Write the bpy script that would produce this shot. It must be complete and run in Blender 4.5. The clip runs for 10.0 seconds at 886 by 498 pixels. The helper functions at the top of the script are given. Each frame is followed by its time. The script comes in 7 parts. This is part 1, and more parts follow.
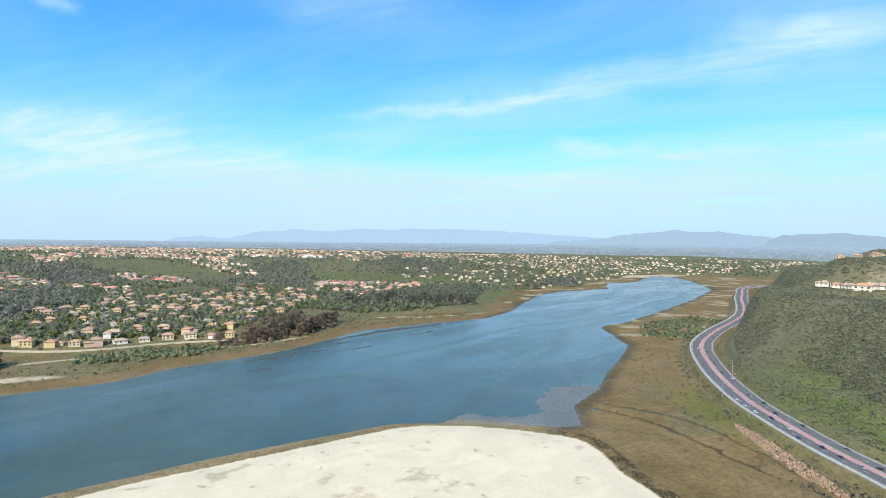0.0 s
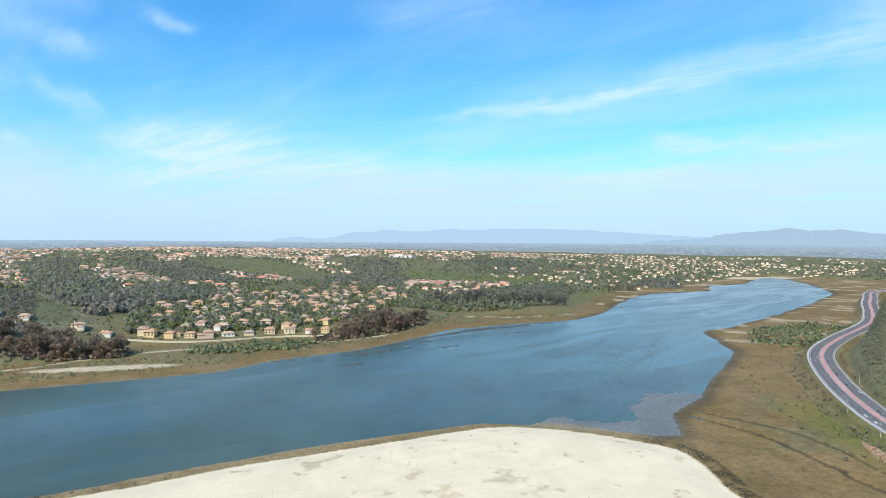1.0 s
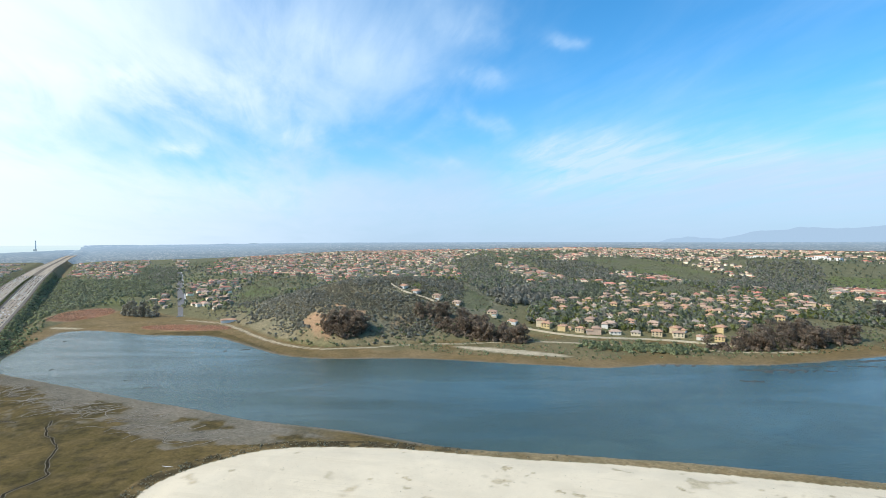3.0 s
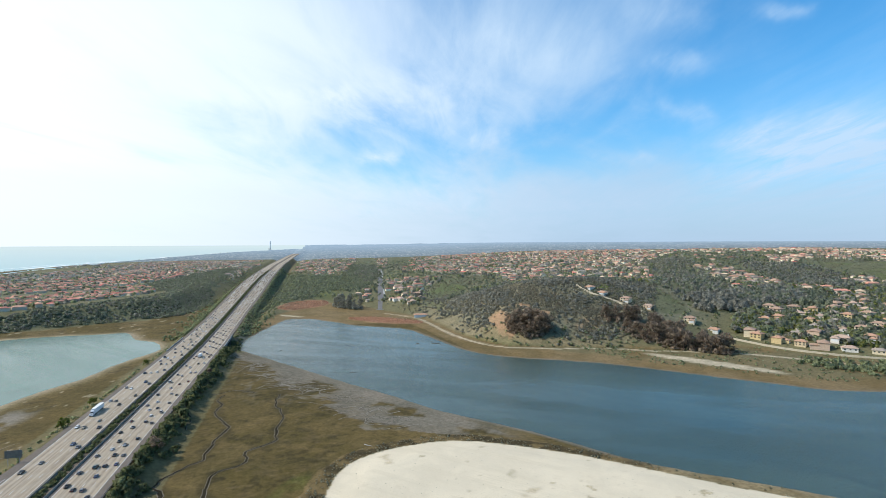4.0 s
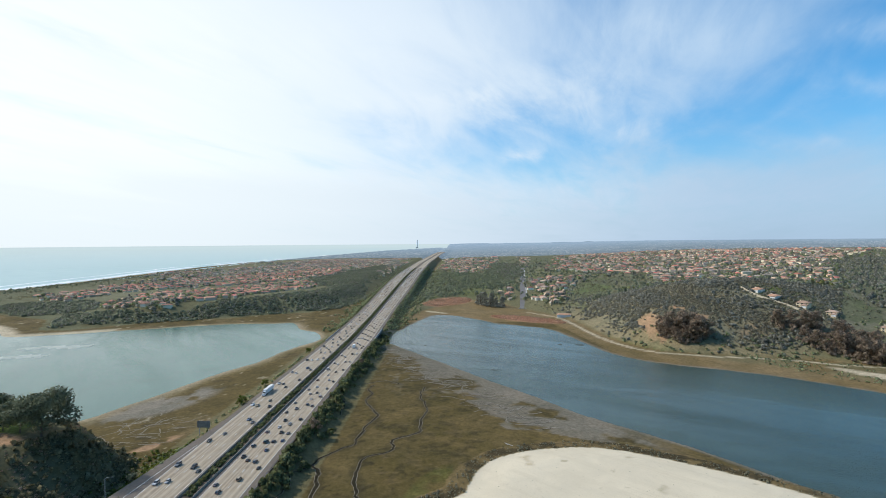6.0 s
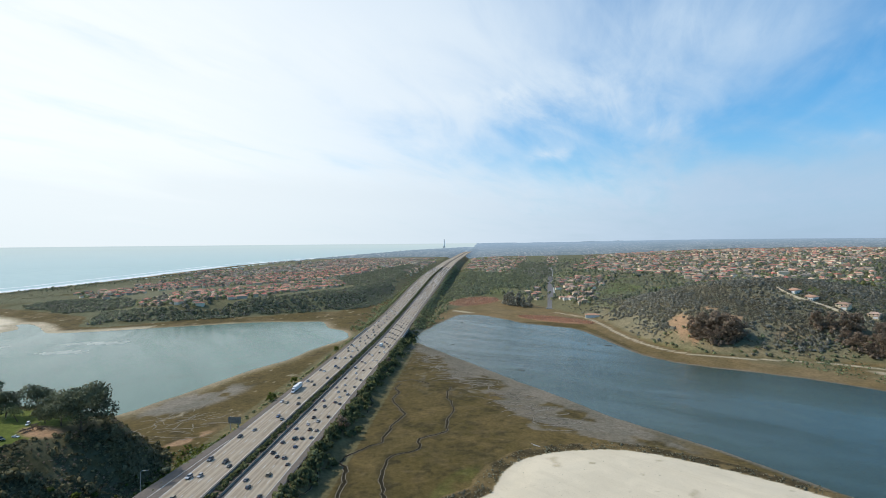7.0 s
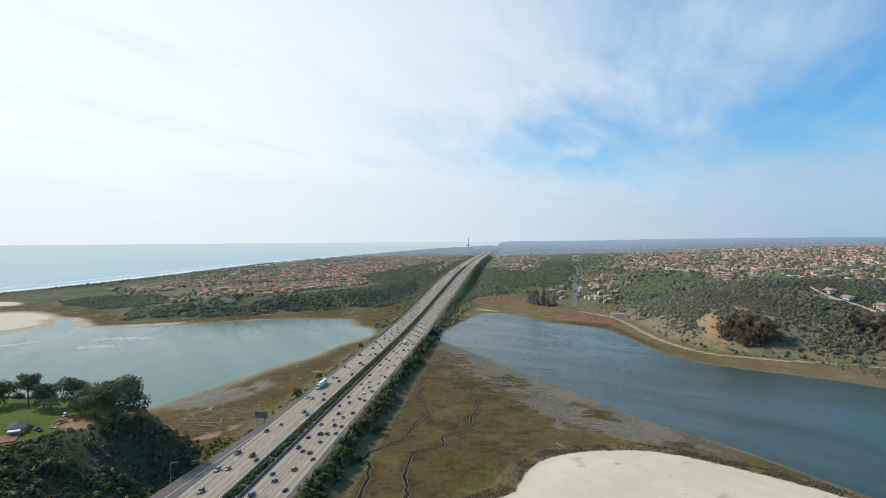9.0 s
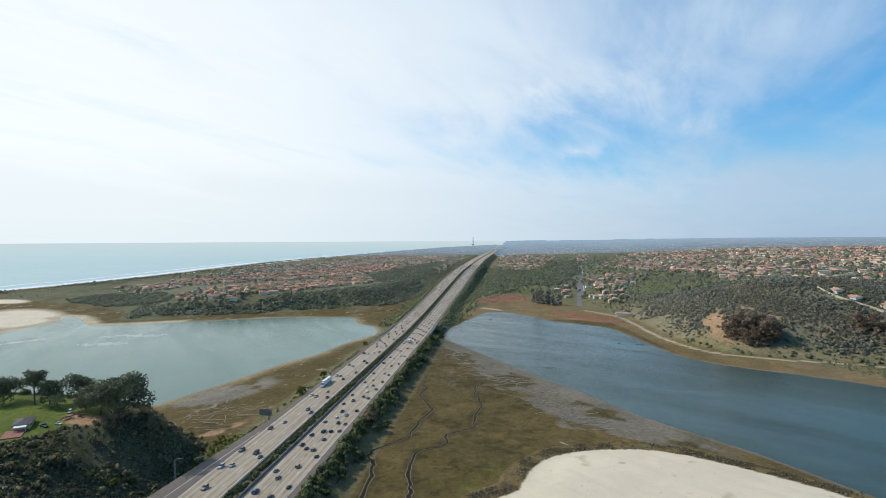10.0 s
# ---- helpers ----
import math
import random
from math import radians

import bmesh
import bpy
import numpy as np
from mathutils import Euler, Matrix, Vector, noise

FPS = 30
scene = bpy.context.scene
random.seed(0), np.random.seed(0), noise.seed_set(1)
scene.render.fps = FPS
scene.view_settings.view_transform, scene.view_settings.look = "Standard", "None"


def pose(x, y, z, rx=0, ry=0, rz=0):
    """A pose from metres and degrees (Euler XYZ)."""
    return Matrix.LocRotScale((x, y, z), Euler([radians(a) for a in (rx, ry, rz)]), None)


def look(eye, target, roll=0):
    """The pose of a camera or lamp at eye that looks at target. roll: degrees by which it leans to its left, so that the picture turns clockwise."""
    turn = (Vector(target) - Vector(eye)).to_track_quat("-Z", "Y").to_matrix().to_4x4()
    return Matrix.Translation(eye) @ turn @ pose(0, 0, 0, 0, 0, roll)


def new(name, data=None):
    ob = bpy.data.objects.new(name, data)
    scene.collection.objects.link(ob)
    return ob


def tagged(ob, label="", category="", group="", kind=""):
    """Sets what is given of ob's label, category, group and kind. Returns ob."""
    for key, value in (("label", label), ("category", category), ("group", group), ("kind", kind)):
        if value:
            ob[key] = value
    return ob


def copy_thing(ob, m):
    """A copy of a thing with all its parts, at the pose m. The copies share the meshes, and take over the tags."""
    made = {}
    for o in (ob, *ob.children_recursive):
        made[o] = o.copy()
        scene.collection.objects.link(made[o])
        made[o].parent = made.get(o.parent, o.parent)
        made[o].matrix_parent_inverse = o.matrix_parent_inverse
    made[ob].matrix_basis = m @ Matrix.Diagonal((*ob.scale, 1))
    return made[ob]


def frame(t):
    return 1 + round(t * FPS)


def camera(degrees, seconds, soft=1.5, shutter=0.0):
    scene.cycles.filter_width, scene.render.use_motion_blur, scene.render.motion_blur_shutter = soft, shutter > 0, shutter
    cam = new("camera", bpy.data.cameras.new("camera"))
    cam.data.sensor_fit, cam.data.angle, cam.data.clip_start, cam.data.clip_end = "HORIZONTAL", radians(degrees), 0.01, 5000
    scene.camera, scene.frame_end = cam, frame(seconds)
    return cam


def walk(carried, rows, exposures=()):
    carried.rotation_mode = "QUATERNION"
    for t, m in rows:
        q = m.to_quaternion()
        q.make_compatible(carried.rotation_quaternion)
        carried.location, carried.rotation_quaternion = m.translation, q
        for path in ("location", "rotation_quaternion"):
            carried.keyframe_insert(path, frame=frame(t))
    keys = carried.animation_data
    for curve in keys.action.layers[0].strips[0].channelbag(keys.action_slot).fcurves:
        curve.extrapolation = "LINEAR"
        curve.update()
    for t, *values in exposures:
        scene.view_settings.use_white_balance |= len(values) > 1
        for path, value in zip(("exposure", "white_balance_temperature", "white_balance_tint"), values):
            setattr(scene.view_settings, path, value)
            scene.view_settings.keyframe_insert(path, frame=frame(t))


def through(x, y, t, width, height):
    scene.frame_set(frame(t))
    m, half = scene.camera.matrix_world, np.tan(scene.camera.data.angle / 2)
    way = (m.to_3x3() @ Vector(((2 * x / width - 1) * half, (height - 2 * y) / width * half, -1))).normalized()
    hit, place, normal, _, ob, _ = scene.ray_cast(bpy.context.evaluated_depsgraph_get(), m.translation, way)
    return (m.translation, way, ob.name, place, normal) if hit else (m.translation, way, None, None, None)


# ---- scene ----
# ---------------------------------------------------------------- camera
cam = camera(78.24, 10.0, soft=0.65)
PATH = [
    (0, (0.19, 0.30, 105.61), (0.187, 100.294, 104.497), 0.512),
    (0.5, (0.30, 1.68, 105.09), (-4.732, 101.543, 103.959), 0.464),
    (1, (0.67, 3.17, 104.47), (-15.496, 101.844, 103.273), 0.366),
    (1.5, (1.09, 4.73, 103.96), (-30.436, 99.622, 102.748), 0.157),
    (2, (1.88, 6.18, 103.45), (-46.108, 93.905, 102.249), -0.021),
    (2.5, (1.71, 7.98, 103.16), (-60.798, 86.025, 101.950), -0.065),
    (4, (0.87, 10.16, 103.38), (-91.806, 47.715, 102.187), -0.186),
    (4.5, (-0.08, 11.20, 103.27), (-96.750, 36.770, 102.079), -0.263),
    (5, (-0.57, 11.71, 102.94), (-98.169, 33.449, 101.750), -0.351),
    (5.5, (-1.00, 11.79, 103.02), (-99.591, 28.486, 101.750), -0.395),
    (7, (-1.49, 12.10, 103.06), (-101.203, 19.597, 101.666), -0.455),
    (7.5, (-1.64, 12.29, 103.16), (-101.472, 17.836, 101.672), -0.474),
    (8, (-1.79, 12.54, 103.20), (-101.685, 16.825, 101.653), -0.481),
    (8.5, (-1.78, 12.35, 103.14), (-101.701, 16.062, 101.498), -0.425),
    (9, (-1.67, 12.11, 102.74), (-101.612, 15.218, 101.081), -0.379),
    (9.5, (-1.82, 12.23, 102.40), (-101.767, 14.830, 100.679), -0.329),
    (10, (-1.96, 12.49, 102.17), (-101.917, 14.719, 100.363), -0.273),
]
walk(cam, [(t, look(eye, target, roll)) for t, eye, target, roll in PATH], exposures=[(0, 0.33), (1.5, 0.28), (2.7, 0.19), (4.0, 0.01), (5.5, -0.13), (10, -0.24)])

# ---------------------------------------------------------------- sky and sun
SUN_EL, SUN_AZ = radians(42), radians(197)     # azimuth clockwise from +y
to_sun = Vector((math.sin(SUN_AZ) * math.cos(SUN_EL), math.cos(SUN_AZ) * math.cos(SUN_EL), math.sin(SUN_EL)))
sun = new("sun", bpy.data.lights.new("sun", "SUN"))
sun.data.energy, sun.data.angle, sun.data.color = 3.6, radians(0.6), (1.0, 0.95, 0.87)
sun.matrix_world = look((0, 0, 300), Vector((0, 0, 300)) - to_sun)


class Nodes:
    """Short hand for building a node tree."""

    def __init__(self, tree):
        self.tree = tree
        tree.nodes.clear()

    def add(self, kind, **values):
        n = self.tree.nodes.new(kind)
        for key, value in values.items():
            setattr(n, key, value)
        return n

    def link(self, a, b):
        self.tree.links.new(a, b)

    def put(self, socket, value):
        if isinstance(value, bpy.types.NodeSocket):
            self.link(value, socket)
        elif isinstance(value, tuple) and len(value) == 3 and socket.type == "RGBA":
            socket.default_value = (*value, 1)
        else:
            socket.default_value = value

    def math(self, op, a, b=0.0, c=0.0, clamp=False):
        n = self.add("ShaderNodeMath", operation=op, use_clamp=clamp)
        for i, v in enumerate((a, b, c)):
            self.put(n.inputs[i], v)
        return n.outputs[0]

    def mix(self, f, a, b, blend="MIX"):
        n = self.add("ShaderNodeMix", data_type="RGBA", blend_type=blend)
        self.put(n.inputs[0], f), self.put(n.inputs[6], a), self.put(n.inputs[7], b)
        return n.outputs[2]

    def noise(self, vector, scale, detail=4.0, rough=0.55, distortion=0.0):
        n = self.add("ShaderNodeTexNoise")
        if vector is not None:
            self.link(vector, n.inputs["Vector"])
        for key, v in (("Scale", scale), ("Detail", detail), ("Roughness", rough), ("Distortion", distortion)):
            n.inputs[key].default_value = v
        return n.outputs[0]

    def ramp(self, f, a, b):
        n = self.add("ShaderNodeMapRange", interpolation_type="SMOOTHSTEP")
        self.put(n.inputs[0], f)
        n.inputs[1].default_value, n.inputs[2].default_value = a, b
        return n.outputs[0]

    def scaled(self, vector, scale=(1, 1, 1), turn=0.0):
        """Turns about z first, then scales."""
        if turn:
            n = self.add("ShaderNodeMapping")
            self.link(vector, n.inputs[0])
            n.inputs[2].default_value = (0, 0, turn)
            vector = n.outputs[0]
        n = self.add("ShaderNodeMapping")
        self.link(vector, n.inputs[0])
        n.inputs[3].default_value = scale
        return n.outputs[0]


# bands of cirrus: bearing and height above the horizon, half length and half width, slant (all degrees), thickness
BANDS = (
    (-2.0, 14.0, 11.0, 0.55, -6, 0.60), (-24.2, 16.4, 15.0, 1.5, -6, 0.62), (-32.2, 16.8, 7.0, 3.4, 4, 0.30), (33.5, 9.0, 8.5, 2.4, -2, 0.72),
    (35.9, 6.3, 6.0, 0.8, -5, 0.50), (20.5, 7.0, 12.0, 2.8, 8, 0.60), (-6.3, 6.3, 22.0, 1.3, 0, 0.34), (-14.2, 9.2, 3.0, 0.8, 2, 0.75),
    (-24.1, 8.8, 8.0, 0.6, 3, 0.55), (-39.0, 8.4, 3.0, 0.9, 9, 0.45), (36.0, 19.6, 2.6, 0.7, 4, 0.20), (9.6, 23.0, 9.0, 1.6, -1, 0.2),
    (72.4, 14.8, 10.0, 5.0, 9, 0.62), (60.1, 19.4, 8.5, 3.4, 8, 0.62), (46.8, 21.7, 3.0, 2.4, 20, 0.40), (37.1, 20.0, 3.0, 0.6, 11, 0.25),
    (45.0, 16.6, 2.4, 0.9, 10, 0.35), (44.2, 12.4, 2.4, 0.9, 29, 0.32), (36.5, 9.1, 5.6, 1.0, 0, 0.40), (49.2, 8.0, 2.4, 0.7, 11, 0.40),
    (63.6, 10.6, 1.8, 1.1, -11, 0.40), (121.0, 15.0, 17.0, 14.0, 0, 0.95), (94.0, 18.6, 15.0, 3.2, -4, 0.62), (84.9, 14.3, 9.0, 1.3, -5, 0.60),
    (75.3, 8.9, 2.2, 0.7, -4, 0.45), (81.8, 4.2, 36.0, 2.6, 3, 0.50),
    (14.0, 4.4, 34.0, 2.4, 0, 0.46), (-24.0, 5.6, 22.0, 1.6, 0, 0.40), (58.0, 4.6, 14.0, 2.2, 6, 0.22))


def make_world():
    world = bpy.data.worlds.new("sky")
    scene.world = world
    world.use_nodes = True
    g = Nodes(world.node_tree)
    sky = g.add("ShaderNodeTexSky", sky_type="NISHITA", sun_disc=False, sun_elevation=SUN_EL, sun_rotation=SUN_AZ,
                air_density=1.0, dust_density=0.6, ozone_density=3.0, altitude=100)
    way = g.add("ShaderNodeTexCoord").outputs["Generated"]
    sep = g.add("ShaderNodeSeparateXYZ")
    g.link(way, sep.inputs[0])
    up = g.math("MAXIMUM", sep.outputs[2], 0.0)
    high = g.math("ADD", up, 0.10)
    flat = g.add("ShaderNodeCombineXYZ")
    g.link(g.math("DIVIDE", sep.outputs[0], high), flat.inputs[0])
    g.link(g.math("DIVIDE", sep.outputs[1], high), flat.inputs[1])
    # high thin cloud, drawn out along one wind direction
    turned = g.scaled(flat.outputs[0], (1, 1, 1), radians(27.2))
    wind = g.scaled(turned, (0.36, 0.95, 1))
    veil = g.noise(wind, 0.75, 9, 0.58, 0.5)
    wisp = g.noise(wind, 2.3, 7, 0.56, 0.9)
    # more cloud towards the sun, over the sea, and a bank along that horizon
    sunward = g.math("MULTIPLY_ADD", sep.outputs[0], -0.55, g.math("MULTIPLY", sep.outputs[1], -0.60))
    cover = g.math("MULTIPLY_ADD", g.ramp(sunward, -0.05, 0.72), 0.43, g.math("MULTIPLY_ADD", veil, 0.95, g.math("MULTIPLY", wisp, 0.36)))
    low = g.math("SUBTRACT", 1.0, g.ramp(g.math("MULTIPLY_ADD", veil, -0.30, up), -0.10, 0.03))
    # a clearer gap between the low bank and the high cloud
    gap = g.math("MULTIPLY", g.ramp(up, 0.09, 0.15), g.math("SUBTRACT", 1.0, g.ramp(g.math("MULTIPLY_ADD", wisp, 0.12, up), 0.25, 0.36)))
    gap = g.math("MULTIPLY", gap, g.math("SUBTRACT", 1.0, g.ramp(sunward, 0.42, 0.68)))
    gap = g.math("MULTIPLY", gap, g.ramp(sunward, -0.30, 0.10))
    cover = g.math("MULTIPLY_ADD", gap, -0.18, cover)
    # thin veil low over the inland horizon
    inland = g.math("MULTIPLY", g.math("SUBTRACT", 1.0, g.ramp(sunward, -0.50, -0.05)), g.math("SUBTRACT", 1.0, g.ramp(up, 0.10, 0.30)))
    cover = g.math("MULTIPLY_ADD", inland, 0.17, cover)
    cloud = g.math("MULTIPLY", g.ramp(cover, 0.525, 1.05), g.math("MULTIPLY_ADD", g.ramp(sunward, -0.25, 0.35), 0.45, 0.48))
    # the cloud bands of that day: each lies along its own line across the sky, frayed by the wind
    fray = g.noise(way, 5.0, 5, 0.6)
    fray2 = g.noise(g.scaled(way, (1, 1, 1), 1.1), 9.0, 4, 0.6)
    yaw = g.math("DEGREES", g.math("ARCTAN2", g.math("MULTIPLY", sep.outputs[0], -1.0), sep.outputs[1]))
    yaw = g.math("ADD", yaw, g.math("MULTIPLY_ADD", fray, 14.0, -7.0))
    rise = g.math("DEGREES", g.math("ARCSINE", sep.outputs[2]))
    rise = g.math("ADD", rise, g.math("MULTIPLY_ADD", fray2, 3.0, -1.5))
    fine = g.noise(g.scaled(turned, (0.55, 2.2, 1)), 2.6, 8, 0.62, 0.7)
    total = None
    for at_yaw, at_rise, half, wide, tilt, strength in BANDS:
        c, sn = math.cos(radians(tilt)), math.sin(radians(tilt))
        u = g.math("MULTIPLY", g.math("SUBTRACT", yaw, at_yaw), math.cos(radians(at_rise)))
        v = g.math("SUBTRACT", rise, at_rise)
        along = g.math("MULTIPLY_ADD", u, c / half, g.math("MULTIPLY", v, sn / half))
        across = g.math("MULTIPLY_ADD", u, -sn / wide, g.math("MULTIPLY", v, c / wide))
        r2 = g.math("ADD", g.math("POWER", g.math("ABSOLUTE", along), 3.0), g.math("MULTIPLY", across, across))
        one = g.math("MULTIPLY", g.math("EXPONENT", g.math("MULTIPLY", r2, -1.0)), strength)
        total = one if total is None else g.math("ADD", total, one)
    total = g.math("MULTIPLY", total, g.math("MULTIPLY_ADD", g.ramp(fine, 0.26, 0.72), 0.80, 0.52))
    total = g.math("MULTIPLY", total, g.math("MULTIPLY_ADD", g.ramp(wisp, 0.28, 0.68), 0.5, 0.66))
    total = g.math("MINIMUM", total, 0.93)
    cloud = g.math("SUBTRACT", 1.0, g.math("MULTIPLY", g.math("SUBTRACT", 1.0, cloud), g.math("SUBTRACT", 1.0, total)))
    haze = g.math("POWER", g.math("SUBTRACT", 1.0, up, clamp=True), 7.0)
    blue = g.mix(1.0, sky.outputs[0], (0.47, 1.50, 1.95), "MULTIPLY")
    glow = g.ramp(sunward, 0.0, 0.9)
    white = g.mix(glow, (5.6, 7.6, 9.9), (11.4, 12.0, 12.2))
    horizon = g.mix(glow, (4.6, 6.2, 8.1), (9.2, 10.3, 10.9))
    sum1 = g.mix(g.math("MULTIPLY", haze, 0.9), blue, horizon)
    sum2 = g.mix(cloud, sum1, white)
    bank = g.mix(0.25, horizon, white)
    bank = g.mix(g.ramp(up, 0.0, 0.07), horizon, bank)
    sum2 = g.mix(g.math("MULTIPLY", low, 0.68), sum2, bank)
    back = g.add("ShaderNodeBackground")
    g.link(sum2, back.inputs[0])
    back.inputs[1].default_value = 0.10
    g.link(back.outputs[0], g.add("ShaderNodeOutputWorld").inputs[0])


make_world()


# ---------------------------------------------------------------- materials
def material(name, color, rough=0.8, grain=None, spots=None, bump=None, metal=0.0, specular=0.3, vary=0.0, island=False, through=0.0):
    """grain and spots: (scale per metre, other colour); bump: (scale, metres)."""
    m = bpy.data.materials.new(name)
    m.use_nodes = True
    g = Nodes(m.node_tree)
    at = g.add("ShaderNodeTexCoord").outputs["Object"]
    c = color
    if spots:
        c = g.mix(g.ramp(g.noise(at, spots[0], 4, 0.6), 0.42, 0.66), c, spots[1])
    if grain:
        c = g.mix(g.ramp(g.noise(at, grain[0], 5, 0.65), 0.38, 0.68), c, grain[1])
    if vary:
        r = g.add("ShaderNodeNewGeometry").outputs["Random Per Island"] if island else g.add("ShaderNodeObjectInfo").outputs["Random"]
        h = g.add("ShaderNodeHueSaturation")
        g.put(h.inputs["Color"], c)
        g.link(g.math("MULTIPLY_ADD", r, 2 * vary, 1 - vary), h.inputs["Value"])
        r2 = g.math("FRACT", g.math("MULTIPLY", r, 7.31))
        g.link(g.math("MULTIPLY_ADD", r2, 0.10 * vary, 0.5 - 0.05 * vary), h.inputs["Hue"])
        g.link(g.math("MULTIPLY_ADD", r2, -0.6 * vary, 1 + 0.3 * vary), h.inputs["Saturation"])
        c = h.outputs[0]
    b = g.add("ShaderNodeBsdfPrincipled")
    g.put(b.inputs["Base Color"], c)
    b.inputs["Roughness"].default_value = rough
    b.inputs["Metallic"].default_value = metal
    b.inputs["Specular IOR Level"].default_value = specular
    if bump:
        n = g.add("ShaderNodeBump")
        n.inputs["Distance"].default_value = bump[1]
        g.link(g.noise(at, bump[0], 4, 0.6), n.inputs["Height"])
        g.link(n.outputs[0], b.inputs["Normal"])
    last = b.outputs[0]
    if through:
        # leaves let some light through
        t = g.add("ShaderNodeBsdfTranslucent")
        g.put(t.inputs[0], c)
        both = g.add("ShaderNodeMixShader")
        both.inputs[0].default_value = through
        g.link(last, both.inputs[1])
        g.link(t.outputs[0], both.inputs[2])
        last = both.outputs[0]
    g.link(last, g.add("ShaderNodeOutputMaterial").inputs[0])
    return m


def ground_material():
    m = bpy.data.materials.new("ground")
    m.use_nodes = True
    g = Nodes(m.node_tree)
    at = g.add("ShaderNodeTexCoord").outputs["Object"]
    attr = g.add("ShaderNodeAttribute", attribute_name="soil")
    wet = attr.outputs["Alpha"]
    fine = g.noise(at, 0.42, 8, 0.78)
    coarse = g.noise(at, 0.045, 5, 0.6, 0.6)
    c = g.mix(1.0, attr.outputs["Color"], g.mix(g.ramp(fine, 0.3, 0.7), (0.66, 0.66, 0.60), (1.28, 1.26, 1.22)), "MULTIPLY")
    c = g.mix(1.0, c, g.mix(g.ramp(coarse, 0.3, 0.7), (0.82, 0.84, 0.8), (1.14, 1.1, 1.06)), "MULTIPLY")
    bright = g.add("ShaderNodeRGBToBW")
    g.link(attr.outputs["Color"], bright.inputs[0])
    soft = g.mix(g.ramp(coarse, 0.3, 0.7), (0.93, 0.93, 0.92), (1.05, 1.05, 1.04))
    soft = g.mix(g.math("MULTIPLY", g.ramp(g.noise(at, 0.14, 8, 0.8), 0.54, 0.70), 0.35), soft, (0.78, 0.74, 0.68))
    soft = g.mix(g.math("MULTIPLY", g.ramp(g.noise(at, 0.9, 7, 0.8), 0.56, 0.70), 0.6), soft, (0.62, 0.57, 0.49))
    soft = g.mix(g.math("MULTIPLY", g.ramp(g.noise(at, 3.0, 3, 0.7), 0.45, 0.65), 0.3), soft, (0.80, 0.77, 0.70))
    soft = g.mix(g.math("MULTIPLY", g.ramp(g.noise(g.scaled(at, (0.012, 0.25, 1), radians(-35)), 1.0, 5, 0.7, 0.4), 0.52, 0.66), 0.4), soft, (0.86, 0.84, 0.80))
    c = g.mix(g.ramp(bright.outputs[0], 0.38, 0.55), c, g.mix(1.0, attr.outputs["Color"], soft, "MULTIPLY"))
    b = g.add("ShaderNodeBsdfPrincipled")
    g.link(c, b.inputs["Base Color"])
    g.link(g.math("MULTIPLY_ADD", wet, -0.62, 0.92), b.inputs["Roughness"])
    g.link(g.math("MULTIPLY_ADD", wet, 0.4, 0.1), b.inputs["Specular IOR Level"])
    n = g.add("ShaderNodeBump")
    n.inputs["Distance"].default_value, n.inputs["Strength"].default_value = 0.35, 0.6
    g.link(fine, n.inputs["Height"])
    g.link(n.outputs[0], b.inputs["Normal"])
    g.link(b.outputs[0], g.add("ShaderNodeOutputMaterial").inputs[0])
    return m


def water_material(name, deep, shoal, rough, ripple, weed=(0.06, 0.09, 0.07), still=0.06, turn=-43, gloss=0.5):
    m = bpy.data.materials.new(name)
    m.use_nodes = True
    g = Nodes(m.node_tree)
    at = g.add("ShaderNodeTexCoord").outputs["Object"]
    long = g.scaled(at, (0.004, 0.017, 0.01), radians(turn))
    patch = g.noise(long, 1.0, 8, 0.66, 1.1)
    calm = g.noise(g.scaled(at, (0.0035, 0.015, 0.01), radians(turn - 6)), 1.0, 8, 0.66, 1.6)
    cloudy = g.noise(at, 0.011, 7, 0.62, 1.4)
    c = g.mix(g.ramp(patch, 0.36, 0.66), deep, shoal)
    c = g.mix(g.math("MULTIPLY", g.ramp(cloudy, 0.50, 0.70), 0.55), c, weed)
    c = g.mix(g.math("MULTIPLY", g.ramp(g.noise(at, 0.09, 5, 0.7, 0.6), 0.58, 0.74), 0.35), c, weed)
    b = g.add("ShaderNodeBsdfPrincipled")
    g.link(c, b.inputs["Base Color"])
    b.inputs["IOR"].default_value = 1.33
    b.inputs["Specular IOR Level"].default_value = gloss
    g.link(g.math("MULTIPLY_ADD", g.ramp(calm, 0.36, 0.64), rough, still), b.inputs["Roughness"])
    n = g.add("ShaderNodeBump")
    n.inputs["Distance"].default_value = ripple
    wind = g.math("MULTIPLY", g.noise(g.scaled(at, (0.9, 0.35, 1), radians(20)), 1.0, 5, 0.7), g.math("MULTIPLY_ADD", g.ramp(calm, 0.34, 0.62), 0.8, 0.35))
    g.link(wind, n.inputs["Height"])
    g.link(n.outputs[0], b.inputs["Normal"])
    g.link(b.outputs[0], g.add("ShaderNodeOutputMaterial").inputs[0])
    return m


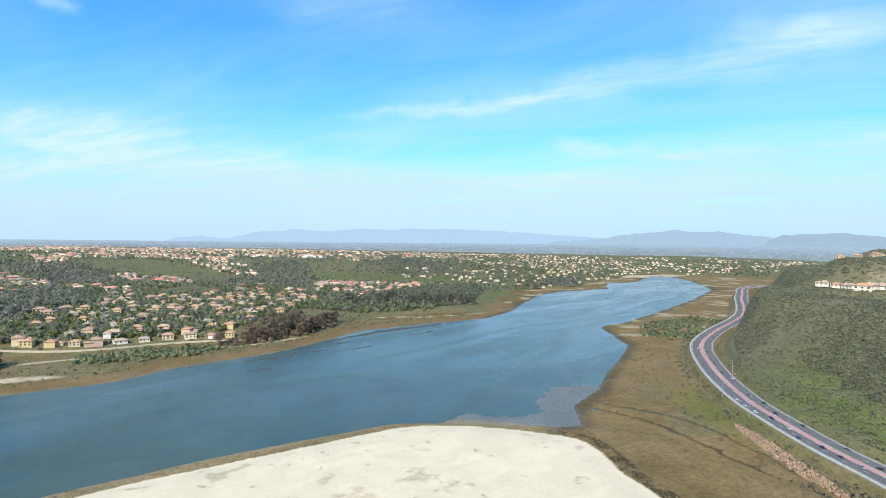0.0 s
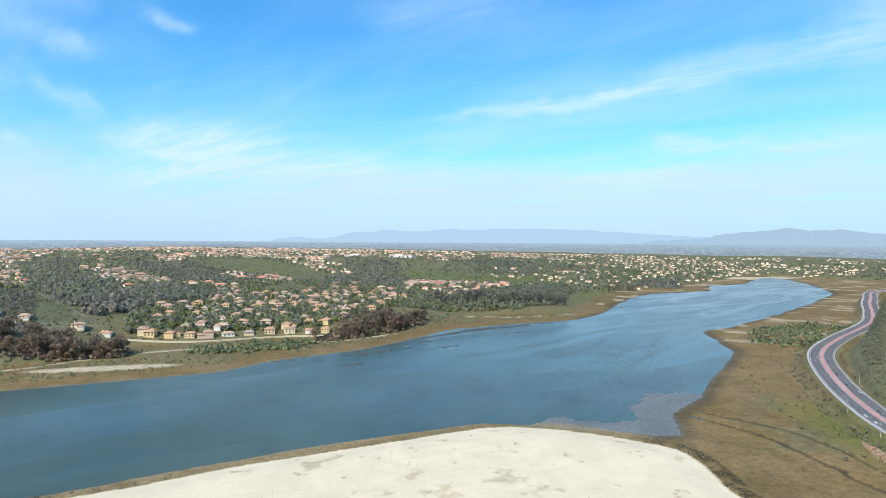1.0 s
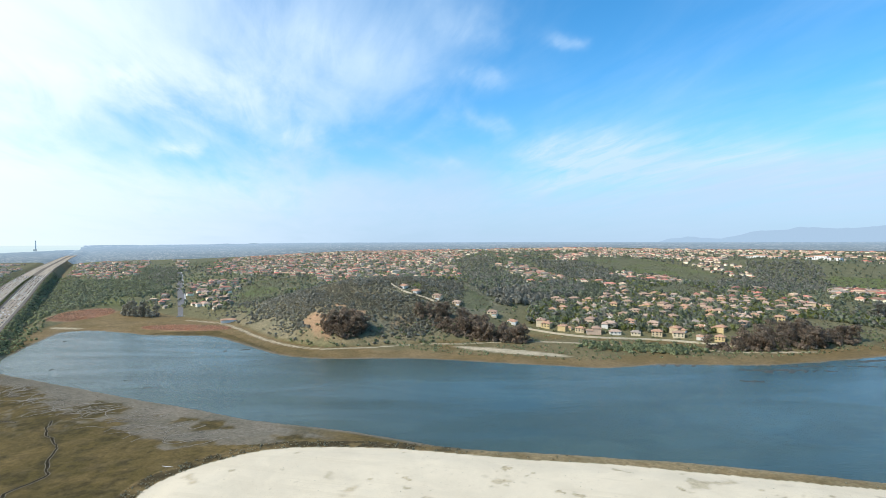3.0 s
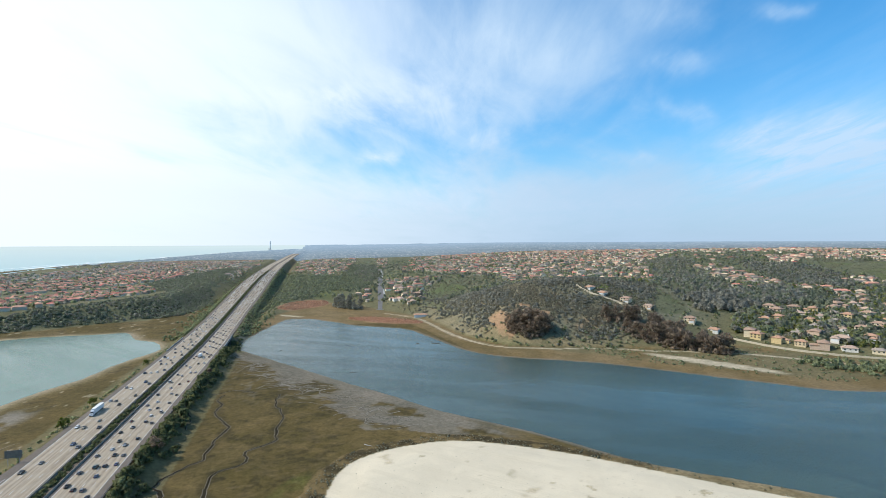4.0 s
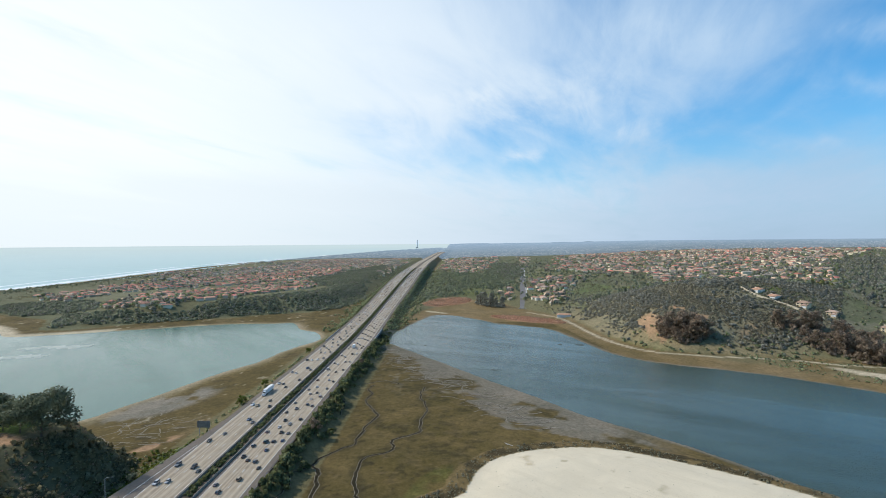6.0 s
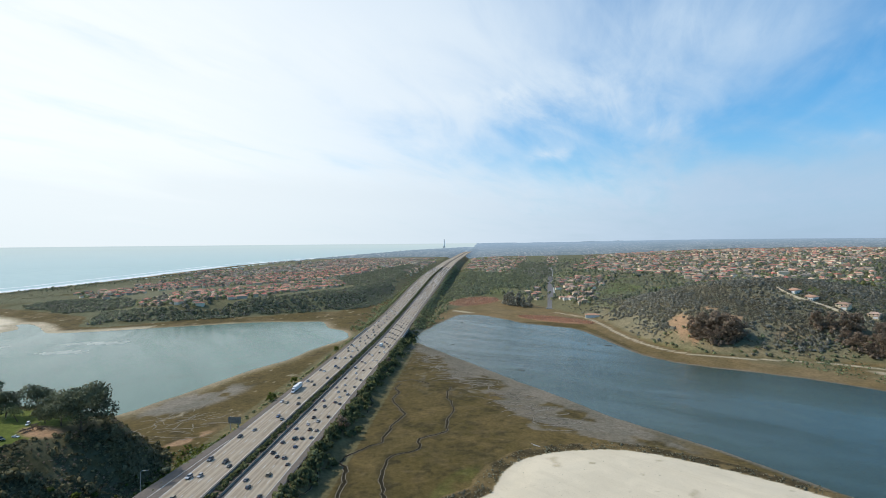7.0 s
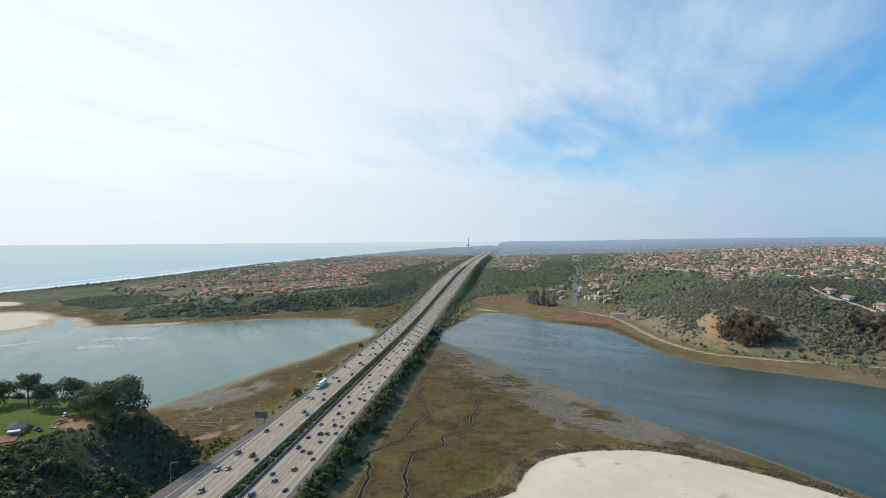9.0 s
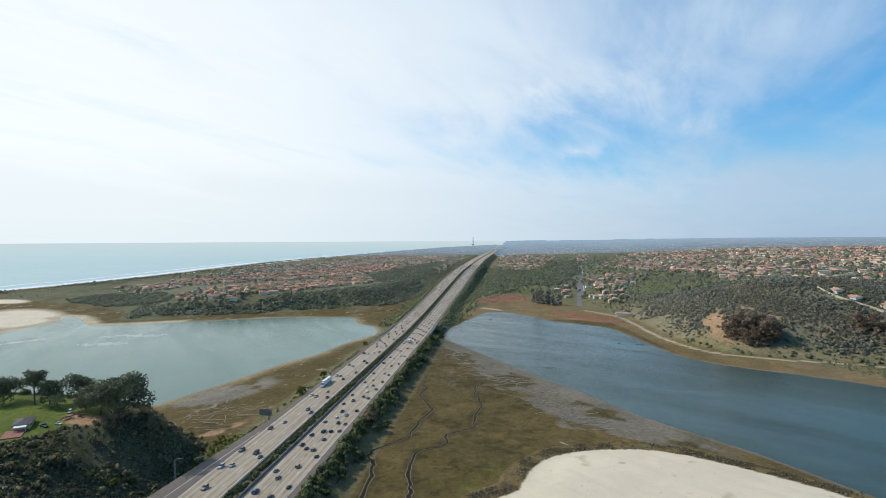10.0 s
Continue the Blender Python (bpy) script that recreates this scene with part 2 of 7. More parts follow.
def distance_material():
    """Far land and hills seen through miles of air: soil, specks of roofs and trees, with haze mixed in as a blue glow.
    """
    m = bpy.data.materials.new("distance")
    m.use_nodes = True
    g = Nodes(m.node_tree)
    at = g.add("ShaderNodeTexCoord").outputs["Object"]
    attr = g.add("ShaderNodeAttribute", attribute_name="soil")
    flat = g.scaled(at, (1, 1, 3))
    specks = g.ramp(g.noise(flat, 0.055, 3, 0.85), 0.53, 0.60)
    parts = g.add("ShaderNodeSeparateColor")
    g.link(attr.outputs["Color"], parts.inputs[0])
    towns = g.math("MULTIPLY", g.ramp(g.noise(flat, 0.004, 3, 0.6), 0.3, 0.5), parts.outputs[0])
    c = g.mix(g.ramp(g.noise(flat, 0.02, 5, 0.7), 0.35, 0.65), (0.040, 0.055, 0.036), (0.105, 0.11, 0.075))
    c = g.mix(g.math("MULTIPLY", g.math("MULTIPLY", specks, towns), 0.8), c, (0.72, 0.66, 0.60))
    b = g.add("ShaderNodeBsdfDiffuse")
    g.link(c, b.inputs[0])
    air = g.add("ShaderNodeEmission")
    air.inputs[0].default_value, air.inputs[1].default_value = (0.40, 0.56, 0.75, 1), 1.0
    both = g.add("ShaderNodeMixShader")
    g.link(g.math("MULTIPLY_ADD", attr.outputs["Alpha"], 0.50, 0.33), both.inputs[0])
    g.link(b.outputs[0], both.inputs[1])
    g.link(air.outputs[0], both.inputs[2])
    g.link(both.outputs[0], g.add("ShaderNodeOutputMaterial").inputs[0])
    return m


def lane_material():
    """Worn concrete with darker wheel tracks along the lanes."""
    m = bpy.data.materials.new("concrete_lanes")
    m.use_nodes = True
    g = Nodes(m.node_tree)
    at = g.add("ShaderNodeTexCoord").outputs["Object"]
    along = g.scaled(at, (1, 1, 1), radians(8.36))
    tracks = g.noise(g.scaled(along, (0.004, 0.75, 1)), 1.0, 3, 0.6)
    slabs = g.noise(g.scaled(along, (0.16, 0.22, 1)), 1.0, 2, 0.8)
    c = g.mix(g.ramp(tracks, 0.40, 0.60), (0.25, 0.19, 0.125), (0.43, 0.34, 0.235))
    c = g.mix(g.math("MULTIPLY", g.ramp(slabs, 0.4, 0.6), 0.35), c, (0.42, 0.36, 0.275))
    c = g.mix(g.math("MULTIPLY", g.ramp(g.noise(at, 1.1, 5, 0.7), 0.4, 0.7), 0.3), c, (0.25, 0.22, 0.19))
    b = g.add("ShaderNodeBsdfPrincipled")
    g.link(c, b.inputs["Base Color"])
    b.inputs["Roughness"].default_value = 0.85
    g.link(b.outputs[0], g.add("ShaderNodeOutputMaterial").inputs[0])
    return m


M = dict(
    distance=distance_material(),
    ground=ground_material(),
    lagoon=water_material("lagoon_water", (0.042, 0.068, 0.055), (0.058, 0.090, 0.073), 0.09, 0.24, (0.032, 0.053, 0.042), 0.12, -43, 0.42),
    basin=water_material("basin_water", (0.078, 0.160, 0.130), (0.095, 0.182, 0.145), 0.08, 0.08, (0.075, 0.140, 0.110), 0.13, -20, 0.28),
    sea=water_material("sea_water", (0.27, 0.45, 0.455), (0.29, 0.47, 0.47), 0.03, 0.0, (0.28, 0.46, 0.46), 0.30),
    concrete=lane_material(),
    shoulder=material("asphalt_shoulder", (0.165, 0.135, 0.108), 0.9, (1.2, (0.13, 0.105, 0.085)), (0.05, (0.19, 0.157, 0.128))),
    asphalt=material("asphalt", (0.125, 0.121, 0.122), 0.9, (1.0, (0.10, 0.097, 0.098)), (0.04, (0.15, 0.144, 0.143))),
    redlane=material("red_paving", (0.50, 0.25, 0.225), 0.85, (0.8, (0.42, 0.22, 0.20)), (0.06, (0.54, 0.32, 0.29))),
    kerb=material("kerb_concrete", (0.46, 0.45, 0.42), 0.85, (0.5, (0.36, 0.35, 0.33))),
    barrier=material("weathered_barrier_concrete", (0.25, 0.225, 0.185), 0.9, (0.6, (0.19, 0.17, 0.14)), (0.05, (0.29, 0.265, 0.22))),
    paint=material("road_paint", (0.72, 0.71, 0.68), 0.7, (1.5, (0.55, 0.54, 0.5))),
    steel=material("galvanised_steel", (0.45, 0.46, 0.47), 0.45, (2.0, (0.36, 0.36, 0.35)), metal=0.25),
    timber=material("weathered_timber", (0.17, 0.13, 0.09), 0.9, (2.0, (0.10, 0.08, 0.06))),
    hedge=material("hedge_leaves", (0.15, 0.17, 0.075), 0.8, (0.8, (0.105, 0.119, 0.052)), (0.03, (0.188, 0.213, 0.094)), vary=0.3, island=True, through=0.45),
    leaf=material("leaves", (0.315, 0.350, 0.190), 0.75, (0.5, (0.230, 0.260, 0.135)), (0.03, (0.370, 0.405, 0.225)), vary=0.28, island=True, through=0.55),
    eucalyptus=material("eucalyptus_leaves", (0.330, 0.325, 0.265), 0.75, (0.5, (0.250, 0.246, 0.200)), (0.03, (0.390, 0.380, 0.310)), vary=0.28, island=True, through=0.55),
    pineleaf=material("pine_leaves", (0.135, 0.160, 0.095), 0.8, (0.6, (0.098, 0.116, 0.070)), (0.05, (0.165, 0.190, 0.115)), vary=0.25, island=True, through=0.3),
    # brush of the knoll, the slope's shade darkened into its leaf colour
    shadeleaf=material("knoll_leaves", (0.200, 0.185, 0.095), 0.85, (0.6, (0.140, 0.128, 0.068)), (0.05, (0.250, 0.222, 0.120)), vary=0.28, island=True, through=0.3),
    gardenleaf=material("garden_leaves", (0.281, 0.306, 0.106), 0.75, (0.5, (0.200, 0.225, 0.075)), (0.03, (0.350, 0.350, 0.138)), vary=0.28, island=True, through=0.55),
    street=material("pale_street", (0.17, 0.158, 0.15), 0.9, (0.8, (0.135, 0.126, 0.12)), (0.05, (0.20, 0.186, 0.176))),
    bankmud=material("grey_tidal_mud", (0.255, 0.225, 0.175), 0.95, (0.8, (0.20, 0.175, 0.135)), (0.1, (0.29, 0.26, 0.205)), specular=0.05),
    creekmud=material("dark_wet_creek_mud", (0.040, 0.034, 0.022), 0.85, (0.8, (0.028, 0.024, 0.017)), (0.1, (0.055, 0.046, 0.030)), specular=0.0),
    darkleaf=material("dark_leaves", (0.280, 0.305, 0.205), 0.8, (0.5, (0.215, 0.238, 0.158)), (0.03, (0.325, 0.350, 0.240)), vary=0.28, island=True, through=0.55),
    brownleaf=material("brown_eucalyptus_leaves", (0.330, 0.258, 0.188), 0.8, (0.5, (0.250, 0.195, 0.142)), (0.03, (0.390, 0.305, 0.220)), vary=0.28, island=True, through=0.55),
    greyleaf=material("grey_brush", (0.294, 0.271, 0.199), 0.85, (0.5, (0.206, 0.189, 0.140)), (0.03, (0.369, 0.338, 0.250)), vary=0.28, island=True, through=0.55),
    scrubleaf=material("sage_scrub", (0.310, 0.290, 0.195), 0.85, (0.5, (0.220, 0.210, 0.140)), (0.03, (0.360, 0.330, 0.225)), vary=0.28, island=True, through=0.5),
    grassleaf=material("meadow_grass", (0.21, 0.25, 0.10), 0.85, (0.5, (0.15, 0.18, 0.07)), (0.03, (0.26, 0.27, 0.14)), vary=0.35, island=True, through=0.45),
    brightleaf=material("bright_leaves", (0.14, 0.17, 0.03), 0.8, (0.5, (0.09, 0.12, 0.024)), vary=0.3, island=True, through=0.45),
    drygrass=material("dry_reeds", (0.74, 0.55, 0.39), 0.9, (0.5, (0.62, 0.45, 0.31)), (0.03, (0.82, 0.62, 0.45)), vary=0.25, island=True, through=0.45),
    rustreed=material("rust_reeds", (0.62, 0.38, 0.26), 0.9, (0.5, (0.50, 0.30, 0.20)), (0.03, (0.70, 0.44, 0.31)), vary=0.25, island=True, through=0.45),
    bark=material("bark", (0.13, 0.10, 0.075), 0.9, (1.5, (0.08, 0.062, 0.048))),
    stucco=material("stucco", (0.60, 0.50, 0.36), 0.9, (0.8, (0.54, 0.45, 0.33)), vary=0.35, island=False),
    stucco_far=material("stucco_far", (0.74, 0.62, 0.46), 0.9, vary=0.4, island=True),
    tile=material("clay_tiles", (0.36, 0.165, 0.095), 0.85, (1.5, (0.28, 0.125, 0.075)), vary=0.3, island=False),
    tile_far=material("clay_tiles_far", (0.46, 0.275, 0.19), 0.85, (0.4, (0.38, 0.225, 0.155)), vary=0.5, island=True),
    tile_red=material("red_clay_tiles", (0.56, 0.255, 0.175), 0.85, (0.4, (0.47, 0.21, 0.145)), vary=0.35, island=True),
    greyroof=material("brown_shingles", (0.33, 0.27, 0.215), 0.9, (0.4, (0.22, 0.18, 0.15)), vary=0.4, island=True),
    white=material("white_paint", (0.78, 0.77, 0.74), 0.7, (0.5, (0.70, 0.69, 0.66))),
    glass=material("window_glass", (0.03, 0.04, 0.05), 0.12, specular=0.6),
    rubber=material("rubber", (0.02, 0.02, 0.02), 0.8),
    foam=material("surf_foam", (0.85, 0.87, 0.87), 0.9, (0.1, (0.70, 0.76, 0.76))),
    path=material("packed_sand", (0.46, 0.40, 0.30), 0.95, (0.6, (0.38, 0.33, 0.25))),
    tanwall=material("tan_block_wall", (0.55, 0.48, 0.35), 0.9, (0.6, (0.48, 0.42, 0.31))),
)


# ---------------------------------------------------------------- the plan, in metres
EYE_Z = 104.0
NEAR, FAR = 2300.0, 4800.0


def drawn_in(x, y, z):
    """Land past NEAR is drawn in towards the middle along its line of sight, so that 20 km end at FAR."""
    d = np.hypot(x, y) + 1e-6
    r = np.where(d < NEAR, d, NEAR + (FAR - NEAR) * (1 - np.exp(-np.maximum(d - NEAR, 0) / (FAR - NEAR))))
    s = r / d
    return x * s, y * s, EYE_Z + (z - EYE_Z) * s


def lattice(ix, iy, seed):
    h = (ix.astype(np.int64) * 374761393 + iy.astype(np.int64) * 668265263 + seed * 982451653) & 0x7FFFFFFF
    h = ((h ^ (h >> 13)) * 1274126177) & 0x7FFFFFFF
    return ((h ^ (h >> 16)) & 0xFFFF) / 65535.0


def value_noise(x, y, seed):
    ix, iy = np.floor(x), np.floor(y)
    fx, fy = x - ix, y - iy
    fx, fy = fx * fx * (3 - 2 * fx), fy * fy * (3 - 2 * fy)
    a, b = lattice(ix, iy, seed), lattice(ix + 1, iy, seed)
    c, d = lattice(ix, iy + 1, seed), lattice(ix + 1, iy + 1, seed)
    return (a * (1 - fx) + b * fx) * (1 - fy) + (c * (1 - fx) + d * fx) * fy


def fbm(x, y, size, octaves=4, seed=0):
    """Noise from -1 to 1, whose largest forms measure about size metres."""
    total, weight, k = 0.0, 0.0, 1.0
    for o in range(octaves):
        total = total + k * value_noise(x / size * 2 ** o + 17.3 * o, y / size * 2 ** o - 9.1 * o, seed + o)
        weight += k
        k *= 0.55
    return total / weight * 2 - 1


def step(a, b, v):
    u = np.clip((v - a) / (b - a), 0, 1)
    return u * u * (3 - 2 * u)


def rounded(points, n=3, closed=True):
    """A smooth line through the corners of a rough one."""
    p = np.array(points, float)
    out = []
    count = len(p)
    for i in range(count if closed else count - 1):
        a, b, c, d = (p[(i + k) % count] if closed else p[min(max(i + k, 0), count - 1)] for k in (-1, 0, 1, 2))
        for k in range(n):
            t = k / n
            out.append(0.5 * (2 * b + (c - a) * t + (2 * a - 5 * b + 4 * c - d) * t * t + (3 * b - a - 3 * c + d) * t ** 3))
    if not closed:
        out.append(p[-1])
    return np.array(out)


def line_distance(x, y, p, closed=False):
    best = np.full(x.shape, 1e12)
    for i in range(len(p) if closed else len(p) - 1):
        ax, ay = p[i]
        bx, by = p[(i + 1) % len(p)]
        dx, dy = bx - ax, by - ay
        t = np.clip(((x - ax) * dx + (y - ay) * dy) / (dx * dx + dy * dy + 1e-9), 0, 1)
        best = np.minimum(best, (x - ax - t * dx) ** 2 + (y - ay - t * dy) ** 2)
    return np.sqrt(best)


def inside(x, y, p):
    odd = np.zeros(x.shape, bool)
    for i in range(len(p)):
        ax, ay = p[i]
        bx, by = p[(i + 1) % len(p)]
        if ay == by:
            continue
        cut = ((ay > y) != (by > y)) & (x < (bx - ax) * (y - ay) / (by - ay) + ax)
        odd ^= cut
    return odd


def depth_in(x, y, p):
    """Metres inside an outline, negative outside."""
    d = line_distance(x, y, p, True)
    return np.where(inside(x, y, p), d, -d)


FAR_SHORE = [(-585, 14), (-649, 47), (-737, 77), (-760, 99), (-739, 131), (-671, 163), (-625, 208), (-560, 220), (-479, 223),
             (-442, 240), (-407, 274), (-379, 307), (-347, 332), (-316, 352), (-270, 383), (-244, 404), (-224, 447),
             (-190, 479), (-153, 523), (-114, 601), (-90, 653), (1, 725), (54, 761), (103, 840), (135, 943), (209, 1138),
             (290, 1227), (395, 1301), (446, 1470), (559, 1550), (700, 1836)]
NEAR_SHORE = [(752, 1756), (664, 1368), (585, 1205), (372, 899), (242, 732), (202, 695), (195, 571), (137, 449), (115, 396),
              (86, 354), (82, 316), (52, 315), (4, 318), (-27, 317), (-56, 299), (-98, 273), (-142, 239), (-168, 218),
              (-195, 195), (-218, 183), (-261, 162), (-308, 133), (-359, 112), (-405, 90), (-472, 63), (-560, 26)]
LAGOON = rounded(FAR_SHORE + NEAR_SHORE, 2)
BASIN = rounded([(-597, -46), (-562, -60), (-527, -77), (-487, -90), (-470, -101), (-432, -119), (-405, -130), (-385, -138), (-362, -150), (-339, -162),
                 (-318, -200), (-330, -300), (-420, -420), (-560, -462), (-640, -462), (-700, -455), (-735, -482), (-745, -470),
                 (-690, -420), (-664, -402), (-667, -360), (-683, -310), (-708, -229), (-719, -182), (-720, -109), (-712, -90), (-662, -78), (-640, -57)], 2)
COAST = [(3000, -9000), (200, -3000), (-500, -1700), (-860, -1080), (-1000, -930), (-1136, -870), (-1257, -839), (-1430, -812),
         (-1686, -789), (-2101, -773), (-2715, -726), (-3437, -569), (-4689, -298), (-6066, 51), (-9000, 1100), (-16000, 3600),
         (-30000, 8000)]
SEA = np.array(COAST + [(-60000, 8000), (-60000, -60000), (3000, -60000)], float)
SAND = rounded([(-218, 47), (-238, 57), (-252, 71), (-259, 93), (-257, 120), (-245, 139), (-230, 157), (-212, 174), (-194, 188),
                (-165, 208), (-133, 235), (-100, 257), (-66, 280), (-26, 307), (1, 313), (23, 312), (54, 303), (73, 293), (79, 281),
                (82, 263), (84, 244), (90, 227), (100, 150), (60, 40), (-100, -20), (-190, 15)], 2)
NORTH = rounded([(-700, 46), (-800, 80), (-930, 185), (-760, 240), (-690, 264), (-600, 258), (-520, 258), (-470, 275),
                 (-450, 310), (-430, 355), (-405, 395), (-385, 440), (-385, 475), (-330, 508), (-265, 556), (-200, 575),
                 (-150, 610), (-118, 690), (-100, 770), (-20, 805), (60, 850), (85, 960), (160, 1200), (290, 1340),
                 (420, 1500), (560, 1720), (690, 1930), (850, 1940), (1000, 1720), (1300, 1800)], 2, False)
NORTH = np.vstack([NORTH, [(5000, 3200), (30000, 12000), (9000, 30000), (-60000, 30000), (-60000, 8900), (-2400, 290), (-1000, 92)]])
BLUFF = np.array([(-916, -24), (-861, -53), (-808, -85), (-806, -124), (-785, -160), (-765, -194), (-762, -250), (-730, -305), (-698, -350), (-706, -388), (-800, -430),
                  (-860, -520), (-930, -640), (-1010, -790), (-1150, -815), (-1289, -790), (-1500, -770), (-1857, -735),
                  (-2400, -700), (-2923, -610), (-4600, -240), (-6066, 110), (-16000, 3700), (-60000, 10500), (-60000, 8600), (-2400, 220)], float)
EAST = rounded([(222, -200), (214, 180), (207, 240), (204, 300), (208, 350), (226, 412), (258, 491), (289, 562), (330, 624),
                (385, 688), (433, 750), (484, 835), (528, 915), (575, 1000), (645, 1090), (730, 1150), (900, 1240)], 2, False)
EAST = np.vstack([EAST, [(1500, 1900), (5000, 2500), (30000, 3000), (30000, -6000), (400, -6000)]])
SOUTH = rounded([(-120, -94), (-205, -96), (-240, -94), (-272, -99), (-294, -128), (-306, -178), (-312, -260), (-330, -420),
                 (-60, -460), (-40, -150)], 2)
LAWN = rounded([(-245, -118), (-239, -131), (-232, -140), (-222, -146), (-213, -154), (-184, -192), (-110, -250), (-90, -420), (-310, -410), (-292, -260), (-283, -190), (-270, -145), (-259, -124)], 2)
EAST_ROAD = rounded([(196, 60), (195, 160), (194, 225), (192, 268), (194, 313), (199, 357), (217, 430), (247, 516), (277, 574), (327, 645),
                     (380, 712), (428, 775), (470, 850), (505, 920), (545, 990), (613, 1110), (670, 1165), (770, 1230)], 5, False)
TRAIL = rounded([(-760, 228), (-700, 252), (-653, 253), (-552, 247), (-481, 258), (-447, 297), (-428, 344), (-400, 380), (-378, 419), (-352, 452),
                 (-280, 500), (-200, 545), (-150, 600)], 4, False)
STREET = np.array([(-682, 199), (-760, 222), (-851, 247), (-1200, 342), (-1688, 476)], float)
TERRACE = np.array([(383, 590), (396, 563), (408, 542), (438, 508)], float)
CREEKS = [rounded(c, 3, False) for c in (
    [(-205, -18), (-216, -15), (-242, -13), (-255, -16), (-265, -13), (-272, -7), (-279, 1), (-287, 2), (-309, 8), (-322, 13), (-335, 10), (-354, 5), (-372, 9), (-381, 6), (-392, 11)],
    [(-206, 6), (-216, 4), (-231, 4), (-242, 3), (-254, 5), (-261, 8), (-267, 18), (-282, 20), (-290, 34), (-312, 37), (-329, 42), (-352, 41), (-380, 45)],
    [(-255, -16), (-243, -24), (-228, -25), (-214, -29)], [(-357, -10), (-348, -8), (-338, -7), (-331, -10), (-324, -9)], [(-390, 30), (-402, 18), (-396, 4)])]
EAST_CREEKS = [rounded(c, 3, False) for c in (
    [(158, 205), (161, 226), (164, 262), (152, 310), (140, 335), (117, 352), (104, 362)],
    [(150, 250), (140, 280), (128, 318), (108, 340), (96, 350)])]



def wander(x, y, heading, length, seed):
    """A creek that wanders across the mud."""
    r = random.Random(seed)
    out = [(x, y)]
    for i in range(max(3, int(length / 5))):
        heading += r.uniform(-38, 38)
        x, y = x + 5 * math.cos(radians(heading)), y + 5 * math.sin(radians(heading))
        out.append((x, y))
    return rounded(out, 2, False)


GUTS = []
for i in range(150):
    k = random.Random(900 + i)
    f_ = k.random()
    GUTS.append(wander(-300 - 230 * f_ + k.uniform(-14, 14), 108 - 78 * f_ + k.uniform(-16, 10), k.uniform(-130, -70) + 25 * f_, k.uniform(9, 32), i))
for i in range(36):
    k = random.Random(1090 + i)
    GUTS.append(wander(k.uniform(-345, -268), k.uniform(-140, -100), k.uniform(60, 160), k.uniform(8, 28), 90 + i))


# what grows and stands where, each patch an outline in the plan
WOOD = []
WOOD.append([(-1019, 1253), (-848, 1270), (-674, 1114), (-558, 929), (-610, 886), (-816, 1086), (-877, 1079)])
WOOD.append([(-509, 1449), (-381, 1537), (-273, 1157), (-269, 985), (-351, 1016), (-412, 1036), (-475, 1195), (-426, 1230)])
WOOD.append([(-130, 874), (-82, 947), (-25, 1028), (72, 1219), (62, 955), (-20, 824), (-110, 795)])
WOOD.append([(-255, 1708), (-194, 2231), (12, 1887), (26, 1502), (-63, 1396), (-145, 1495)])
WOOD.append([(-560, 688), (-528, 829), (-424, 690), (-474, 632), (-495, 609)])
WOOD.append([(268, 1461), (385, 1534), (336, 1339), (247, 1309)])
WOOD.append([(-2053, 451), (-2329, 639), (-1423, 399), (-1109, 300), (-973, 231), (-884, 199)])
WOOD.append([(-4140, 1204), (-3223, 1133), (-1872, 630), (-1590, 486), (-1395, 411)])
WOOD.append([(-1248, 1165), (-1293, 1337), (-856, 945), (-566, 695), (-478, 577), (-455, 511), (-490, 512), (-597, 585)])
WOOD.append([(-514, 537), (-542, 653), (-577, 823), (-459, 718), (-465, 610), (-451, 557), (-456, 507)])
WOOD.append([(-2838, 666), (-2758, 758), (-1158, 321), (-1174, 289)])
OPEN = []
OPEN.append([(-1116, 1698), (-817, 1449), (-623, 1324), (-429, 1204), (-395, 993), (-551, 1171), (-707, 1178), (-871, 1284)])
OPEN.append([(-467, 877), (-454, 966), (-375, 943), (-358, 857), (-432, 827)])
OPEN.append([(-320, 1378), (102, 1474), (94, 1322), (-50, 1252), (-279, 1205)])
OPEN.append([(259, 1707), (419, 1864), (383, 1559), (228, 1403)])
OPEN.append([(-537, 419), (-563, 542), (-490, 512), (-461, 492), (-477, 417), (-516, 399)])
OPEN.append([(-749, 282), (-1132, 462), (-1153, 573), (-913, 427), (-691, 279)])
OPEN.append([(-1218, -921), (-1374, -965), (-1766, -818), (-1714, -585), (-1367, -630), (-1242, -697), (-1105, -613), (-959, -632), (-988, -745)])
HOME = []
HOME.append([(-1153, 1525), (-1245, 1755), (-1146, 1716), (-870, 1255), (-955, 1273)])
HOME.append([(-1321, 2042), (-1089, 2084), (-804, 1874), (-521, 1419), (-464, 1362), (-440, 1234), (-511, 1284), (-647, 1375), (-972, 1756), (-1119, 1743)])
HOME.append([(-2478, 3048), (-3350, 5093), (-1433, 3337), (-947, 2205), (-1173, 2158), (-1336, 2032), (-1559, 1918)])
HOME.append([(-695, 1148), (-629, 1158), (-537, 1142), (-473, 1006), (-550, 975), (-662, 1093)])
HOME.append([(-821, 1010), (-734, 977), (-580, 831), (-513, 723), (-548, 674)])
HOME.append([(-604, 890), (-552, 912), (-416, 767), (-402, 837), (-360, 1011), (-239, 947), (-193, 765), (-236, 593), (-264, 588), (-332, 540), (-404, 497), (-511, 629), (-493, 727)])
HOME.append([(-274, 1157), (-53, 1186), (-41, 1030), (-124, 899), (-223, 961)])
